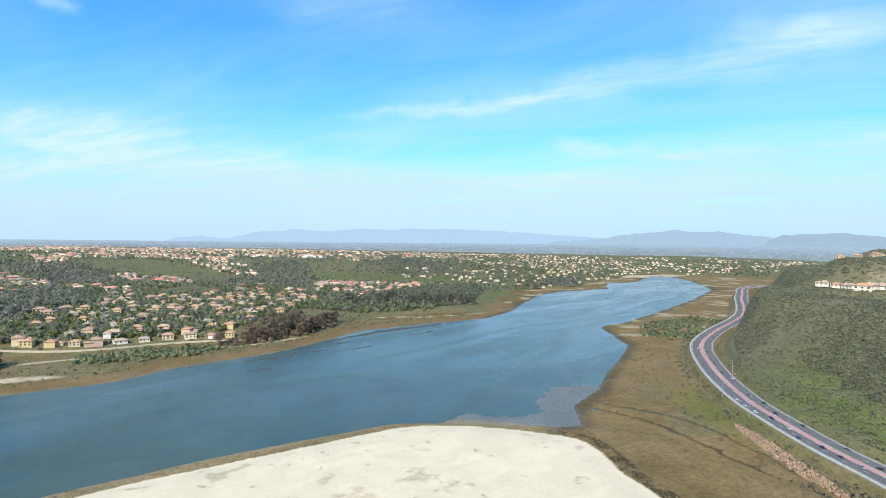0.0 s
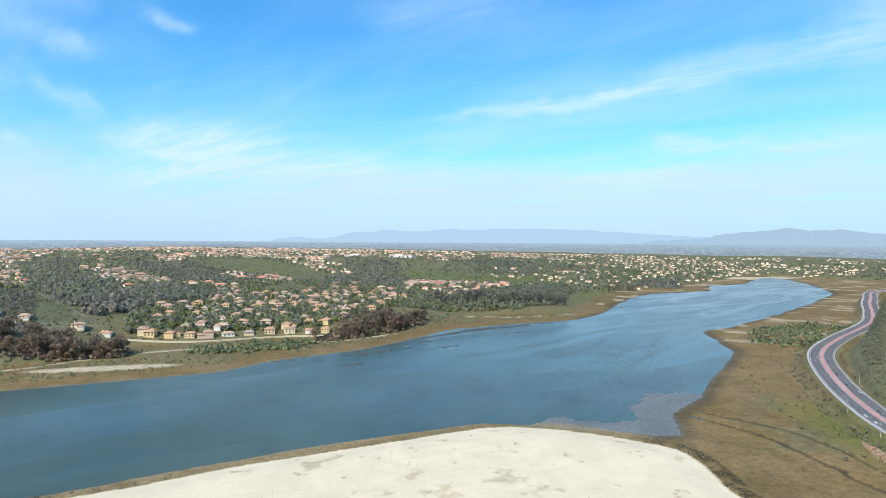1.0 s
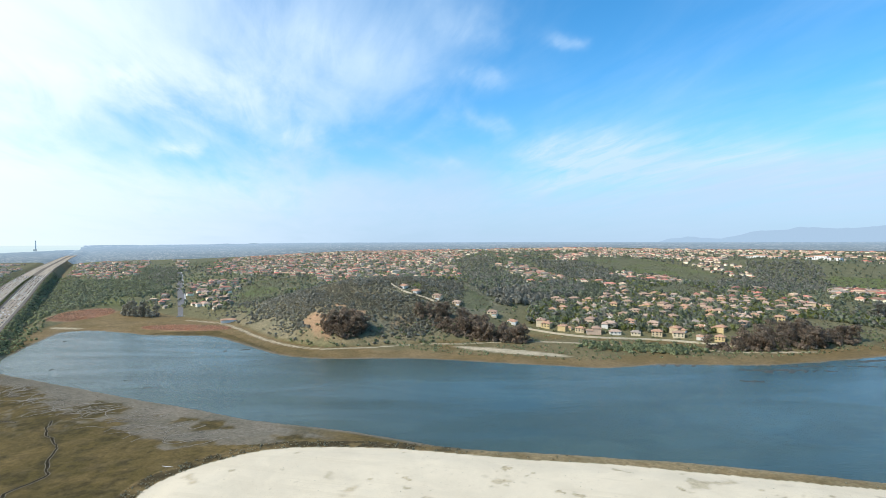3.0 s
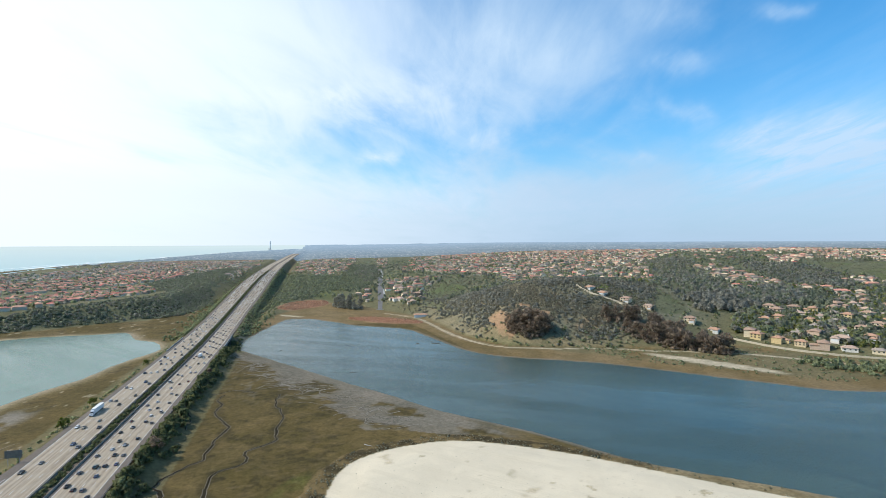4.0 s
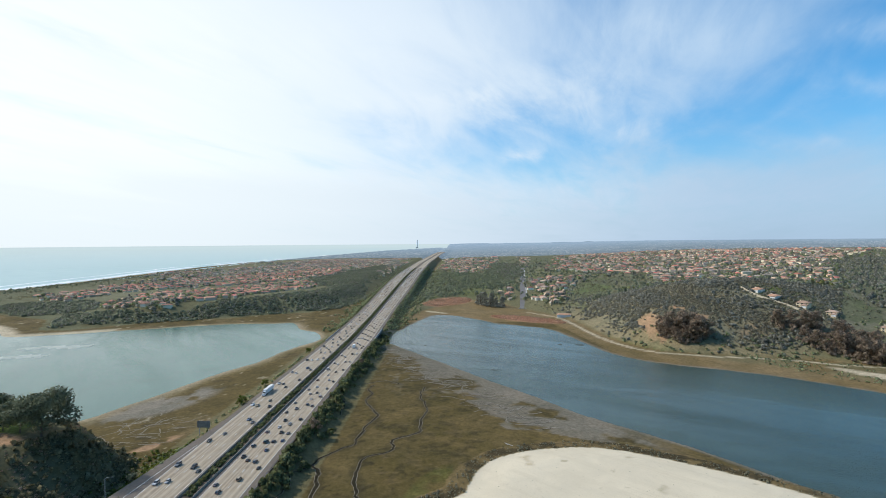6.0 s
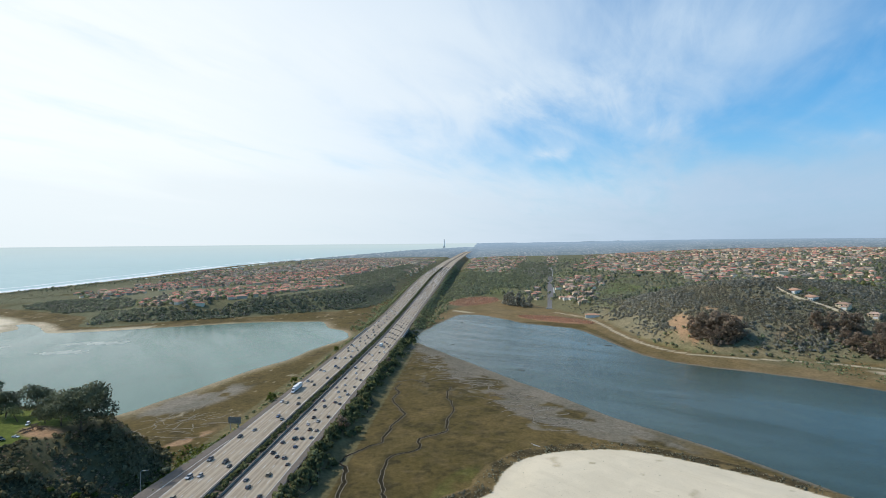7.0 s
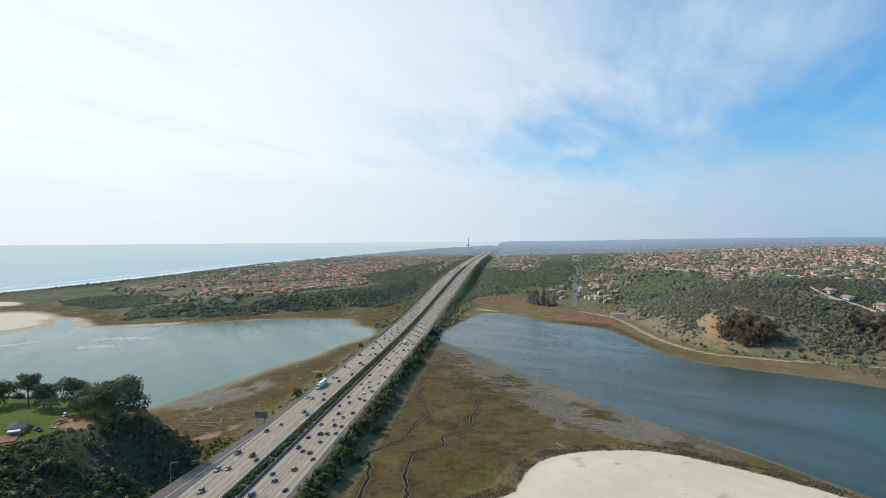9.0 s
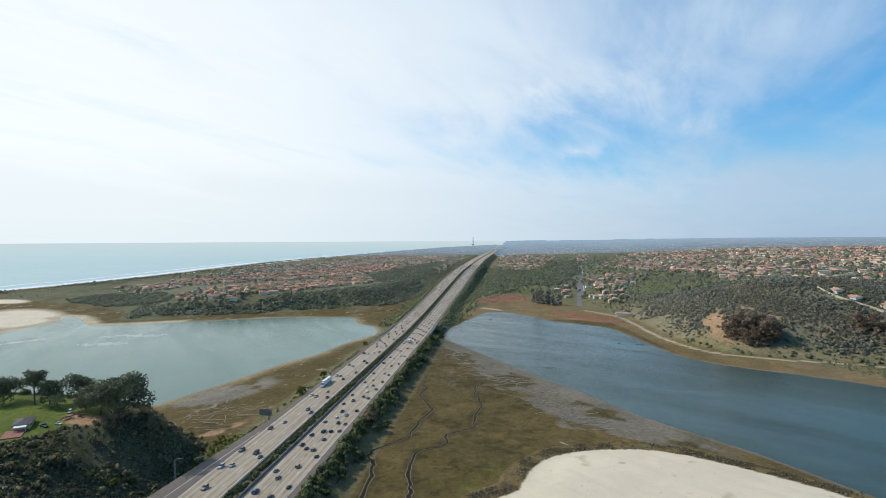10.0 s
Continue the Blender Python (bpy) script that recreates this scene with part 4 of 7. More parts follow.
    lay((bank < 0) * (bank > -12) * open_side * step(0.0, 0.4, fbm(x, y, 7, 3, 247)) * 0.6, "brown")
    lay((bank < -0.5) * (bank > -9) * step(-0.3, 0.2, fbm(x, y, 6, 3, 245)) * 0.75 * (1 - open_side), "dark")
    slope = ((np.abs(f) > 23) & (np.abs(f) < 40) & (dist < 2500)) | ((road > 9) & (road < 22) & (x > 150))
    lay(slope * 0.6, "scrub")
    info["soil"] = np.dstack([c, gloss]) if c.ndim == 3 else np.column_stack([c, gloss])
    return info


def sheet(name, verts, faces, mat):
    me = bpy.data.meshes.new(name)
    me.vertices.add(len(verts))
    me.vertices.foreach_set("co", np.asarray(verts, np.float32).ravel())
    faces = np.asarray(faces, np.int32)
    k = faces.shape[1]
    me.loops.add(faces.size)
    me.loops.foreach_set("vertex_index", faces.ravel())
    me.polygons.add(len(faces))
    me.polygons.foreach_set("loop_start", np.arange(0, faces.size, k, dtype=np.int32))
    me.update(calc_edges=True)
    me.polygons.foreach_set("use_smooth", np.zeros(len(faces), bool))
    if mat:
        me.materials.append(mat)
    return me


def grid_faces(rows, cols, closed=False):
    i, j = np.meshgrid(np.arange(rows - 1), np.arange(cols if closed else cols - 1), indexing="ij")
    a, b = i * cols + j, i * cols + (j + 1) % cols
    return np.stack([a, b, b + cols, a + cols], -1).reshape(-1, 4)


def make_ground():
    yaws = np.concatenate([np.arange(-46, 136, 0.21), np.arange(136, 314, 3.0)])
    d = [0.02, 40.0, 90.0, 140.0, 170.0]
    while d[-1] < 20000:
        v = d[-1]
        d.append(v + min(max(v * v / 60000, 0.7), 6.0 if v < 1400 else (0.004 * v if v < 2600 else 0.05 * v)))
    d = np.array(d)
    edge = int(np.searchsorted(d, 3000.0))
    for name, some in (("ground", d[:edge + 1]), ("distant_land", d[edge:])):
        rr, aa = np.meshgrid(some, np.radians(yaws), indexing="ij")
        x, y = -np.sin(aa) * rr, np.cos(aa) * rr
        info = land(x, y)
        vx, vy, vz = drawn_in(x, y, info["z"])
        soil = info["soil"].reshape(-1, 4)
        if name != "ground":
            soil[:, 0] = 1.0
            # the soil alpha carries the share of haze glow, growing with distance
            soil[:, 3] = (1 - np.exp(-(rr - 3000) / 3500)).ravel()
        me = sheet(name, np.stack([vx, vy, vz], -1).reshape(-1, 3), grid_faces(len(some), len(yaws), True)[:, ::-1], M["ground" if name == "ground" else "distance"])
        layer = me.attributes.new("soil", "FLOAT_COLOR", "POINT")
        layer.data.foreach_set("color", soil.reshape(-1).astype(np.float32))
        me.polygons.foreach_set("use_smooth", np.ones(len(me.polygons), bool))
        if name == "ground":
            tagged(new(name, me), "marsh, sand bank, hills and town land round a lagoon", "ground", kind="structure")
        else:
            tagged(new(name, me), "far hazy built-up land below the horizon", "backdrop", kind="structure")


make_ground()


def flat_sheet(name, outline, mat, label, z=0.0):
    bm = bmesh.new()
    f = bm.faces.new([bm.verts.new((px, py, z)) for px, py in outline])
    if f.normal.z < 0:
        f.normal_flip()
    bmesh.ops.triangulate(bm, faces=[f])
    me = bpy.data.meshes.new(name)
    bm.to_mesh(me)
    bm.free()
    me.materials.append(mat)
    return tagged(new(name, me), label, "water", kind="structure")


flat_sheet("lagoon", [tuple(fwy(-250, 2)), tuple(fwy(600, 2)), (-850, 300), (-450, 420), (-120, 800), (150, 1300), (600, 2000), (900, 1900), (700, 1200), (260, 600), (180, 300), (60, 100)],
           M["lagoon"], "calm blue tidal lagoon with darker weed streaks")
flat_sheet("lagoon_basin", [tuple(fwy(600, -2)), tuple(fwy(60, -2)), (-200, -300), (-400, -560), (-800, -620), (-900, -420)],
           M["basin"], "shallow milky green lagoon basin beside the freeway")


def far_sea_material():
    """The sea near the horizon, its bright haze put in as a glow that grows with distance."""
    m = bpy.data.materials.new("far_sea")
    m.use_nodes = True
    g = Nodes(m.node_tree)
    attr = g.add("ShaderNodeAttribute", attribute_name="soil")
    b = g.add("ShaderNodeBsdfPrincipled")
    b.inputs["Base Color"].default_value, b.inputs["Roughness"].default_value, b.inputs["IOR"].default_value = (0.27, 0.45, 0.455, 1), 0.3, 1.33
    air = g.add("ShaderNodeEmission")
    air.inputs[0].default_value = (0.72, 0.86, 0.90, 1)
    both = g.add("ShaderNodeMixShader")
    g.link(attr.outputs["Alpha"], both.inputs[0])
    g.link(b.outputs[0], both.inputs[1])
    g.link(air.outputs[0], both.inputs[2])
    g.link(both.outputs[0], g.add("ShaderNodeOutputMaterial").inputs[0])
    return m


def make_sea():
    yaws = np.radians(np.concatenate([np.arange(60, 140, 1.0), np.arange(140, 200, 4.0)]))
    d = np.array([700, 900, 1200, 1600, 2100, 2500, 3000, 3600, 4500, 6000, 8000, 11000, 15000, 20000, 26000], float)
    for name, some in (("sea", d[:7]), ("distant_sea", d[6:])):
        rr, aa = np.meshgrid(some, yaws, indexing="ij")
        x, y = -np.sin(aa) * rr, np.cos(aa) * rr
        gone = np.where(depth_in(x, y, SEA) < -400, -20.0, -0.2)
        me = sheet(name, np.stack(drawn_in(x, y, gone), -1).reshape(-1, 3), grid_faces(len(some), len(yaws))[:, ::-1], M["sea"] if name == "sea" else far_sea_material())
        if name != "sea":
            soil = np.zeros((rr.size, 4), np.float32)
            # alpha of this soil layer holds only the share of haze glow
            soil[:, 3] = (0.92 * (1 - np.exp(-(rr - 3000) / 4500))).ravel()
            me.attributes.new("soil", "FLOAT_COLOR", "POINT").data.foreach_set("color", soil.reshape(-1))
        me.polygons.foreach_set("use_smooth", np.ones(len(me.polygons), bool))
        me.normals_split_custom_set_from_vertices([(0, 0, 1)] * len(me.vertices))
        if name == "sea":
            tagged(new("sea", me), "pale hazy green ocean", "water", kind="structure")
        else:
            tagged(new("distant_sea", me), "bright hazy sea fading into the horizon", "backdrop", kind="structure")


make_sea()


# ---------------------------------------------------------------- helpers for things
def part(name, bm, mat, parent=None, label="", smooth=False):
    me = bpy.data.meshes.new(name)
    bm.to_mesh(me)
    bm.free()
    me.materials.append(mat)
    if smooth:
        me.polygons.foreach_set("use_smooth", np.ones(len(me.polygons), bool))
    ob = new(name, me)
    ob.parent = parent
    return tagged(ob, label)


def thing(name, label, category, group="", at=None):
    ob = new(name)
    ob.empty_display_size = 0.5
    if at:
        ob.matrix_basis = at
    return tagged(ob, label, category, group)


def box(bm, x0, x1, y0, y1, z0, z1, taper=0.0):
    """A box, its top drawn in by taper metres."""
    v = [bm.verts.new(p) for p in ((x0, y0, z0), (x1, y0, z0), (x1, y1, z0), (x0, y1, z0),
                                   (x0 + taper, y0 + taper, z1), (x1 - taper, y0 + taper, z1), (x1 - taper, y1 - taper, z1), (x0 + taper, y1 - taper, z1))]
    for q in ((3, 2, 1, 0), (4, 5, 6, 7), (0, 1, 5, 4), (1, 2, 6, 5), (2, 3, 7, 6), (3, 0, 4, 7)):
        bm.faces.new([v[i] for i in q])
    return v


def tube(bm, a, b, ra, rb, sides=7):
    a, b = Vector(a), Vector(b)
    q = (b - a).to_track_quat("Z", "Y")
    ends = []
    for p, r in ((a, ra), (b, rb)):
        ends.append([bm.verts.new(p + q @ Vector((r * math.cos(2 * math.pi * i / sides), r * math.sin(2 * math.pi * i / sides), 0))) for i in range(sides)])
    for i in range(sides):
        bm.faces.new((ends[0][i], ends[0][(i + 1) % sides], ends[1][(i + 1) % sides], ends[1][i]))
    bm.faces.new(ends[1])
    bm.faces.new(ends[0][::-1])


def ribbon(name, line, offsets, z, mat, parent=None, label="", category="", kind="", thick=0.3, widths=1.0):
    """A strip of road along a line, between two offsets to its left, with edges. widths: how much wider it is along the way."""
    p = np.array(line, float)
    t = np.gradient(p, axis=0)
    t /= np.linalg.norm(t, axis=1)[:, None]
    left = np.column_stack([-t[:, 1], t[:, 0]])
    z = np.broadcast_to(np.asarray(z, float), (len(p),))
    widths = np.broadcast_to(np.asarray(widths, float), (len(p),))
    rows = []
    for off, dz in ((offsets[0], -thick), (offsets[0], 0), (offsets[1], 0), (offsets[1], -thick)):
        q = p + left * (off * widths)[:, None]
        rows.append(np.stack(drawn_in(q[:, 0], q[:, 1], z + dz), -1))
    me = sheet(name, np.concatenate(rows), grid_faces(4, len(p)), mat)
    ob = new(name, me)
    ob.parent = parent
    return tagged(ob, label, category, kind=kind)


# ---------------------------------------------------------------- freeway
def fwy_line(s0, s1, n=0.0, pitch=20.0):
    s = np.arange(s0, s1 + 0.1, pitch)
    return np.array([fwy(v, n) for v in s])


END = 4200.0
FS = np.concatenate([np.arange(-200, 2400, 20.0), np.arange(2400, END, 60.0)])
FLINE = np.array([fwy(v, 0) for v in FS])
FZ, FW = road_z(FS), fwy_width(FS)
ribbon("freeway_shoulder", FLINE, (-23.5, -3.2), FZ, M["shoulder"], label="brown asphalt freeway shoulders", category="road", kind="structure", thick=1.0, widths=FW)
ribbon("freeway_shoulder", FLINE, (3.2, 23.5), FZ, M["shoulder"], label="brown asphalt freeway shoulders", category="road", kind="structure", thick=1.0, widths=FW)
ribbon("freeway_lanes", FLINE, (-20.0, -4.6), FZ + 0.02, M["concrete"], label="pale concrete freeway lanes with worn wheel tracks", category="road", kind="structure", thick=0.015, widths=FW)
ribbon("freeway_lanes", FLINE, (4.6, 20.0), FZ + 0.02, M["concrete"], label="pale concrete freeway lanes with worn wheel tracks", category="road", kind="structure", thick=0.015, widths=FW)
EL = EAST_ROAD
EZ = east_grade(EL[:, 1])
ribbon("lagoon_road", EL, (-9.2, 9.2), EZ, M["asphalt"], label="dark asphalt road winding below the hill", category="road", kind="structure", thick=0.6)
ribbon("red_median", EL, (-1.45, 1.45), EZ + 0.03, M["redlane"], label="faded red painted median strip", category="road", kind="structure", thick=0.02)
ribbon("pavement", EL, (9.2, 10.7), EZ + 0.14, M["kerb"], label="pale concrete kerb and footpath", category="pavement", kind="structure", thick=0.6)


def channel_beds(lines, widths, mat, name, label, lift):
    """Creek beds across the marsh: winding strips with uneven banks, joined into one object."""
    verts, faces, base = [], [], 0
    for k, (line, (w0, w1)) in enumerate(zip(lines, widths)):
        p = rounded(line, 4, False)
        p = p + 2.4 * np.column_stack([fbm(p[:, 0], p[:, 1], 8, 3, 611), fbm(p[:, 0], p[:, 1], 8, 3, 613)])
        t = np.gradient(p, axis=0)
        t /= np.linalg.norm(t, axis=1)[:, None] + 1e-9
        left = np.column_stack([-t[:, 1], t[:, 0]])
        w = np.linspace(w0, w1, len(p)) * (1 + 0.45 * fbm(p[:, 0], p[:, 1], 6, 2, 617))
        i = land(p[:, 0], p[:, 1], False)
        z = np.where(i["flats"] & (i["wet"] < 1), np.maximum(i["z"], 0.04), -2.0) + lift
        for side in (-1, 1):
            q = p + left * (side * w)[:, None]
            verts.append(np.column_stack([q, z]))
        n = len(p)
        faces.append(np.column_stack([np.arange(n - 1), np.arange(n - 1) + 1, np.arange(n - 1) + 1 + n, np.arange(n - 1) + n]) + base)
        base += 2 * n
    return tagged(new(name, sheet(name, np.concatenate(verts), np.concatenate(faces), mat)), label, "creek", kind="stuff")


WIDE = [(0.8, 0.5)] * 2 + [(0.5, 0.34)] * 3
channel_beds(CREEKS, [(a + 0.22, b + 0.18) for a, b in WIDE], M["bankmud"], "creek_banks", "grey mud banks of the winding tidal creeks", 0.08)
channel_beds(CREEKS, WIDE, M["creekmud"], "creek_beds", "dark wet beds of winding tidal creeks in the marsh", 0.105)
channel_beds(GUTS[:150], [(0.62, 0.36)] * 150, M["creekmud"], "gully_beds", "dark edges of small tidal gullies on the marsh", 0.12)
channel_beds(GUTS, [(0.46, 0.22)] * 150 + [(0.3, 0.15)] * (len(GUTS) - 150), M["bankmud"], "gully_mud", "pale grey mud in small tidal gullies on the marsh", 0.15)


# ---------------------------------------------------------------- plants
rng = np.random.default_rng(7)


def leaf_quads(count, seed, spread, size, squash=1.0, low=-0.1):
    """Small four-cornered leaf sprays set round a crown of unit size."""
    r = np.random.default_rng(seed)
    verts, faces = [], []
    for i in range(count):
        d = r.normal(size=3)
        d /= np.linalg.norm(d)
        if d[2] < low:
            d[2] = -d[2]
        c = d * spread * (0.55 + 0.45 * r.random() ** 0.5)
        c[2] = c[2] * squash + 0.35
        u = r.normal(size=3)
        u /= np.linalg.norm(u)
        v = np.cross(u, d + 0.6 * r.normal(size=3))
        v /= np.linalg.norm(v) + 1e-9
        k = size * (0.6 + 0.8 * r.random())
        w = k * (0.5 + 0.5 * r.random())
        quad = [c - u * k, c + v * w * 0.9, c + u * k * 0.9, c - v * w]
        verts += quad if np.dot(np.cross(quad[1] - quad[0], quad[2] - quad[0]), d) > 0 else quad[::-1]
        faces.append([4 * i, 4 * i + 1, 4 * i + 2, 4 * i + 3])
    return np.array(verts), np.array(faces)


BUSHES = [leaf_quads(15, 11 + i, 0.62, 0.42, 0.8) for i in range(5)]
FULL_BUSHES = [leaf_quads(34, 31 + i, 0.66, 0.30, 0.85) for i in range(4)]
TUFTS = [leaf_quads(8, 51 + i, 0.6, 0.40, 0.7) for i in range(4)]
TREES = [leaf_quads(26, 71 + i, 0.60, 0.36, 1.25) for i in range(5)]
FINE_TREES = [leaf_quads(40, 81 + i, 0.62, 0.25, 1.25) for i in range(4)]
FAR_TREES = [leaf_quads(10, 91 + i, 0.54, 0.54, 1.25) for i in range(5)]


def leafy(me, ways):
    """Lets leaf sprays catch the light like the rounded crown that they belong to."""
    ways = ways / (np.linalg.norm(ways, axis=1)[:, None] + 1e-9)
    me.polygons.foreach_set("use_smooth", np.ones(len(me.polygons), bool))
    me.normals_split_custom_set_from_vertices(ways.tolist())


def stuff(name, places, sizes, templates, mat, label, category, tall=1.0):
    """Many small plants as one object."""
    places, sizes = np.asarray(places, float), np.asarray(sizes, float)
    verts, faces, ways, base = [], [], [], 0
    which = rng.integers(0, len(templates), len(places))
    for k, (tv, tf) in enumerate(templates):
        sel = np.where(which == k)[0]
        if not len(sel):
            continue
        a = rng.random(len(sel)) * 2 * math.pi
        c, s = np.cos(a)[:, None], np.sin(a)[:, None]
        w = sizes[sel][:, None] * (0.8 + 0.4 * rng.random((len(sel), 1)))
        h = sizes[sel][:, None] * (0.75 + 0.5 * rng.random((len(sel), 1))) * tall
        vx = (tv[:, 0] * c - tv[:, 1] * s) * w + places[sel, 0:1]
        vy = (tv[:, 0] * s + tv[:, 1] * c) * w + places[sel, 1:2]
        vz = tv[:, 2] * h + places[sel, 2:3]
        verts.append(np.stack(drawn_in(vx, vy, vz), -1).reshape(-1, 3))
        out = tv - np.array((0, 0, 0.05))
        out = out / (np.linalg.norm(out, axis=1)[:, None] + 1e-9) + 0.35 * rng.normal(size=out.shape)
        ways.append(np.stack([out[:, 0] * c - out[:, 1] * s, out[:, 0] * s + out[:, 1] * c, np.broadcast_to(out[:, 2], (len(sel), len(tv)))], -1).reshape(-1, 3))
        faces.append((tf[None] + (np.arange(len(sel)) * len(tv))[:, None, None]).reshape(-1, tf.shape[1]) + base)
        base += len(sel) * len(tv)
    me = sheet(name, np.concatenate(verts), np.concatenate(faces), mat)
    leafy(me, np.concatenate(ways))
    return tagged(new(name, me), label, category, kind="stuff")


def pool(count, r0, r1, y0=-45, y1=134):
    r = np.exp(rng.uniform(math.log(r0), math.log(r1), count))
    a = np.radians(rng.uniform(y0, y1, count))
    x, y = -np.sin(a) * r, np.cos(a) * r
    return x, y, land(x, y, False)


def groves(x, y):
    """How deep a place lies in one of the named eucalyptus groves."""
    return np.maximum.reduce([spot(x, y, -487, 301, 27, 22, 50), spot(x, y, -415, 415, 75, 22, 22), spot(x, y, -178, 610, 90, 30, 60), spot(x, y, -50, 870, 115, 42, 15), spot(x, y, -852, 192, 40, 20, 20)])


def head_of(x, y):
    return np.exp(-(((x + 600) * 0.86 + (y - 400) * -0.5) / 125) ** 2 - (((x + 600) * 0.5 + (y - 400) * 0.86) / 150) ** 2)


def woods(x, y):
    return within(x, y, WOOD)


def urban(x, y, i):
    """How likely a place is built up."""
    n = fbm(x, y, 230, 3, 101)
    north = i["north"] > 12
    u = np.where(north & (i["dist"] >= 1900) & (i["yaw"] < 44), 0.5 * step(-0.2, 0.1, n), 0.0)
    u = np.where(north & (i["dist"] < 1900) & (i["dist"] > 780) & (i["yaw"] < 72), 0.10 * step(-0.1, 0.3, n), u)
    u = np.where(north & (i["dist"] >= 1500) & (i["yaw"] >= 44) & (i["yaw"] < 72), 0.45 * step(-0.4, -0.1, n), u)
    u = np.where(north & (i["yaw"] >= 72) & (i["dist"] > 1700), 0.6 * step(-0.3, 0.0, n), u)
    u = np.where(north & within(x, y, HOME, 0.7), 0.93, u)
    bluff = (i["bluff"] > 20) & (i["fwy"] < -60)
    u = np.where(bluff, 0.55 * step(1350, 1700, i["dist"]) * step(-0.3, 0.1, n) * (i["yaw"] < 113), u)
    u = np.where(bluff & within(x, y, COAST_HOMES), 0.8, u)
    u = np.where(bluff & within(x, y, RED_ROOFS, 0.5), 0.97, u)
    u = np.where((head_of(x, y) > 0.2) & north, 0, u)
    u = np.where(within(x, y, WOOD + OPEN + BANK_GREEN + BLUFF_GREEN), 0, u)
    u = u * (spot(x, y, -520, 470, 60, 35, 40) <= 0) * (groves(x, y) <= 0)
    u = u * (line_distance(x, y, STREET) > 14)
    return u * (np.abs(i["fwy"]) > 45) * (i["wet"] < -25)


def scatter(outline, spacing, most, seed):
    """Places strewn evenly over an outline, on the land."""
    o = np.array(outline, float)
    lo, hi = o.min(0), o.max(0)
    r = np.random.default_rng(seed)
    m = int(min((hi[0] - lo[0]) * (hi[1] - lo[1]) / spacing ** 2, 6 * most))
    x, y = r.uniform(lo[0], hi[0], m), r.uniform(lo[1], hi[1], m)
    ok = np.where(within(x, y, [outline]))[0][:most]
    i = land(x[ok], y[ok], False)
    dry_ = (i["wet"] < -8) & (i["bed"] > 26) & (i["dist"] < 2100)
    return np.column_stack([x[ok], y[ok], i["z"]])[dry_]


def keep(p):
    return rng.random(len(p)) < p


px, py, info = pool(130000, 195, 2600)
slope_n = info["north"] > 4
h = head_of(px, py)
u = urban(px, py, info)
clear = (info["bed"] > 24.5) & (info["road"] > 13) & (info["wet"] < -2)


def pick(prob):
    sel = np.where(keep(np.clip(prob, 0, 1) * clear))[0]
    return np.column_stack([px[sel], py[sel], info["z"][sel]]), sel


mix_n = fbm(px, py, 60, 3, 111)
main = (px, py, info, clear)
px, py, info = pool(70000, 300, 1300, -45, -22)
clear = (info["road"] > 13) & (info["wet"] < -2)
mix_n = fbm(px, py, 60, 3, 111)
p, sel = pick((info["east"] > 10) * np.where((info["east"] + 26 * mix_n > 62) | (py + 40 * mix_n > 480), 0.62 + 0.8 * mix_n, 0.03) * (info["terr"] > 13))
half = rng.random(len(p)) < 0.55
stuff("chaparral", p[half], rng.uniform(0.9, 2.0, half.sum()), TUFTS, M["darkleaf"], "grey-green chaparral covering the hillside", "shrubs")
stuff("chaparral", p[~half], rng.uniform(0.8, 2.0, (~half).sum()), TUFTS, M["scrubleaf"], "pale sage scrub covering the hillside", "shrubs", 0.8)
p, sel = pick((info["east"] > 3) * ((info["east"] + 26 * mix_n <= 70) & (py + 40 * mix_n <= 490)) * (0.25 + 0.5 * mix_n))
low = rng.random(len(p)) < 0.75
stuff("meadow", p[low], rng.uniform(0.5, 1.2, low.sum()), TUFTS, M["grassleaf"], "rough green grass and weeds below the hill", "grass", 0.8)
stuff("meadow", p[~low], rng.uniform(0.7, 1.8, (~low).sum()), TUFTS, M["scrubleaf"], "grey-green weeds in the rough grass", "grass", 0.8)
px, py, info = pool(52000, 520, 950, 46, 72)
clear = (info["wet"] < -2)
hh = head_of(px, py)
mix_n = fbm(px, py, 45, 3, 113)
want = (info["north"] > 3) * np.clip(hh * 2.6 - 0.18, 0, 1) * (0.50 + 0.9 * mix_n) * np.where(within(px, py, BARE, 0.5), 0.04, 1) * np.where(within(px, py, DRY_SLOPE, 0.5), 0.3, 1) * (0.25 + 0.75 * step(6, 22, info["north"]))
p, sel = pick(want)
kind = rng.random(len(p)) + 0.5 * fbm(p[:, 0], p[:, 1], 40, 2, 117)
for lo, hi, mat, label in ((-9, 0.46, "greyleaf", "grey-brown brush on the headland slope"), (0.46, 0.76, "scrubleaf", "grey-green brush on the headland slope"), (0.76, 9, "eucalyptus", "grey-brown trees and brush on the headland")):
    k = (kind >= lo) & (kind < hi)
    stuff("brush", p[k], rng.uniform(0.9, 2.1, k.sum()) * (1 + 0.45 * (mat == "eucalyptus")), BUSHES if mat == "eucalyptus" else TUFTS, M[mat], label, "shrubs", 1.0)
px, py, info, clear = main
mix_n = fbm(px, py, 60, 3, 111)
kx, ky = rng.uniform(-312, -120, 26000), rng.uniform(-215, -94, 26000)
ki = land(kx, ky, False)
mix_k = fbm(kx, ky, 16, 3, 127)
ok = (ki["south"] > 0.5) & (ki["lawn"] < 1) & (ki["fwy"] < -40) & (rng.random(26000) < 0.62 + 0.7 * mix_k)
kp = np.column_stack([kx, ky, ki["z"]])[ok]
tone = rng.random(len(kp)) + 0.6 * fbm(kp[:, 0], kp[:, 1], 14, 2, 129)
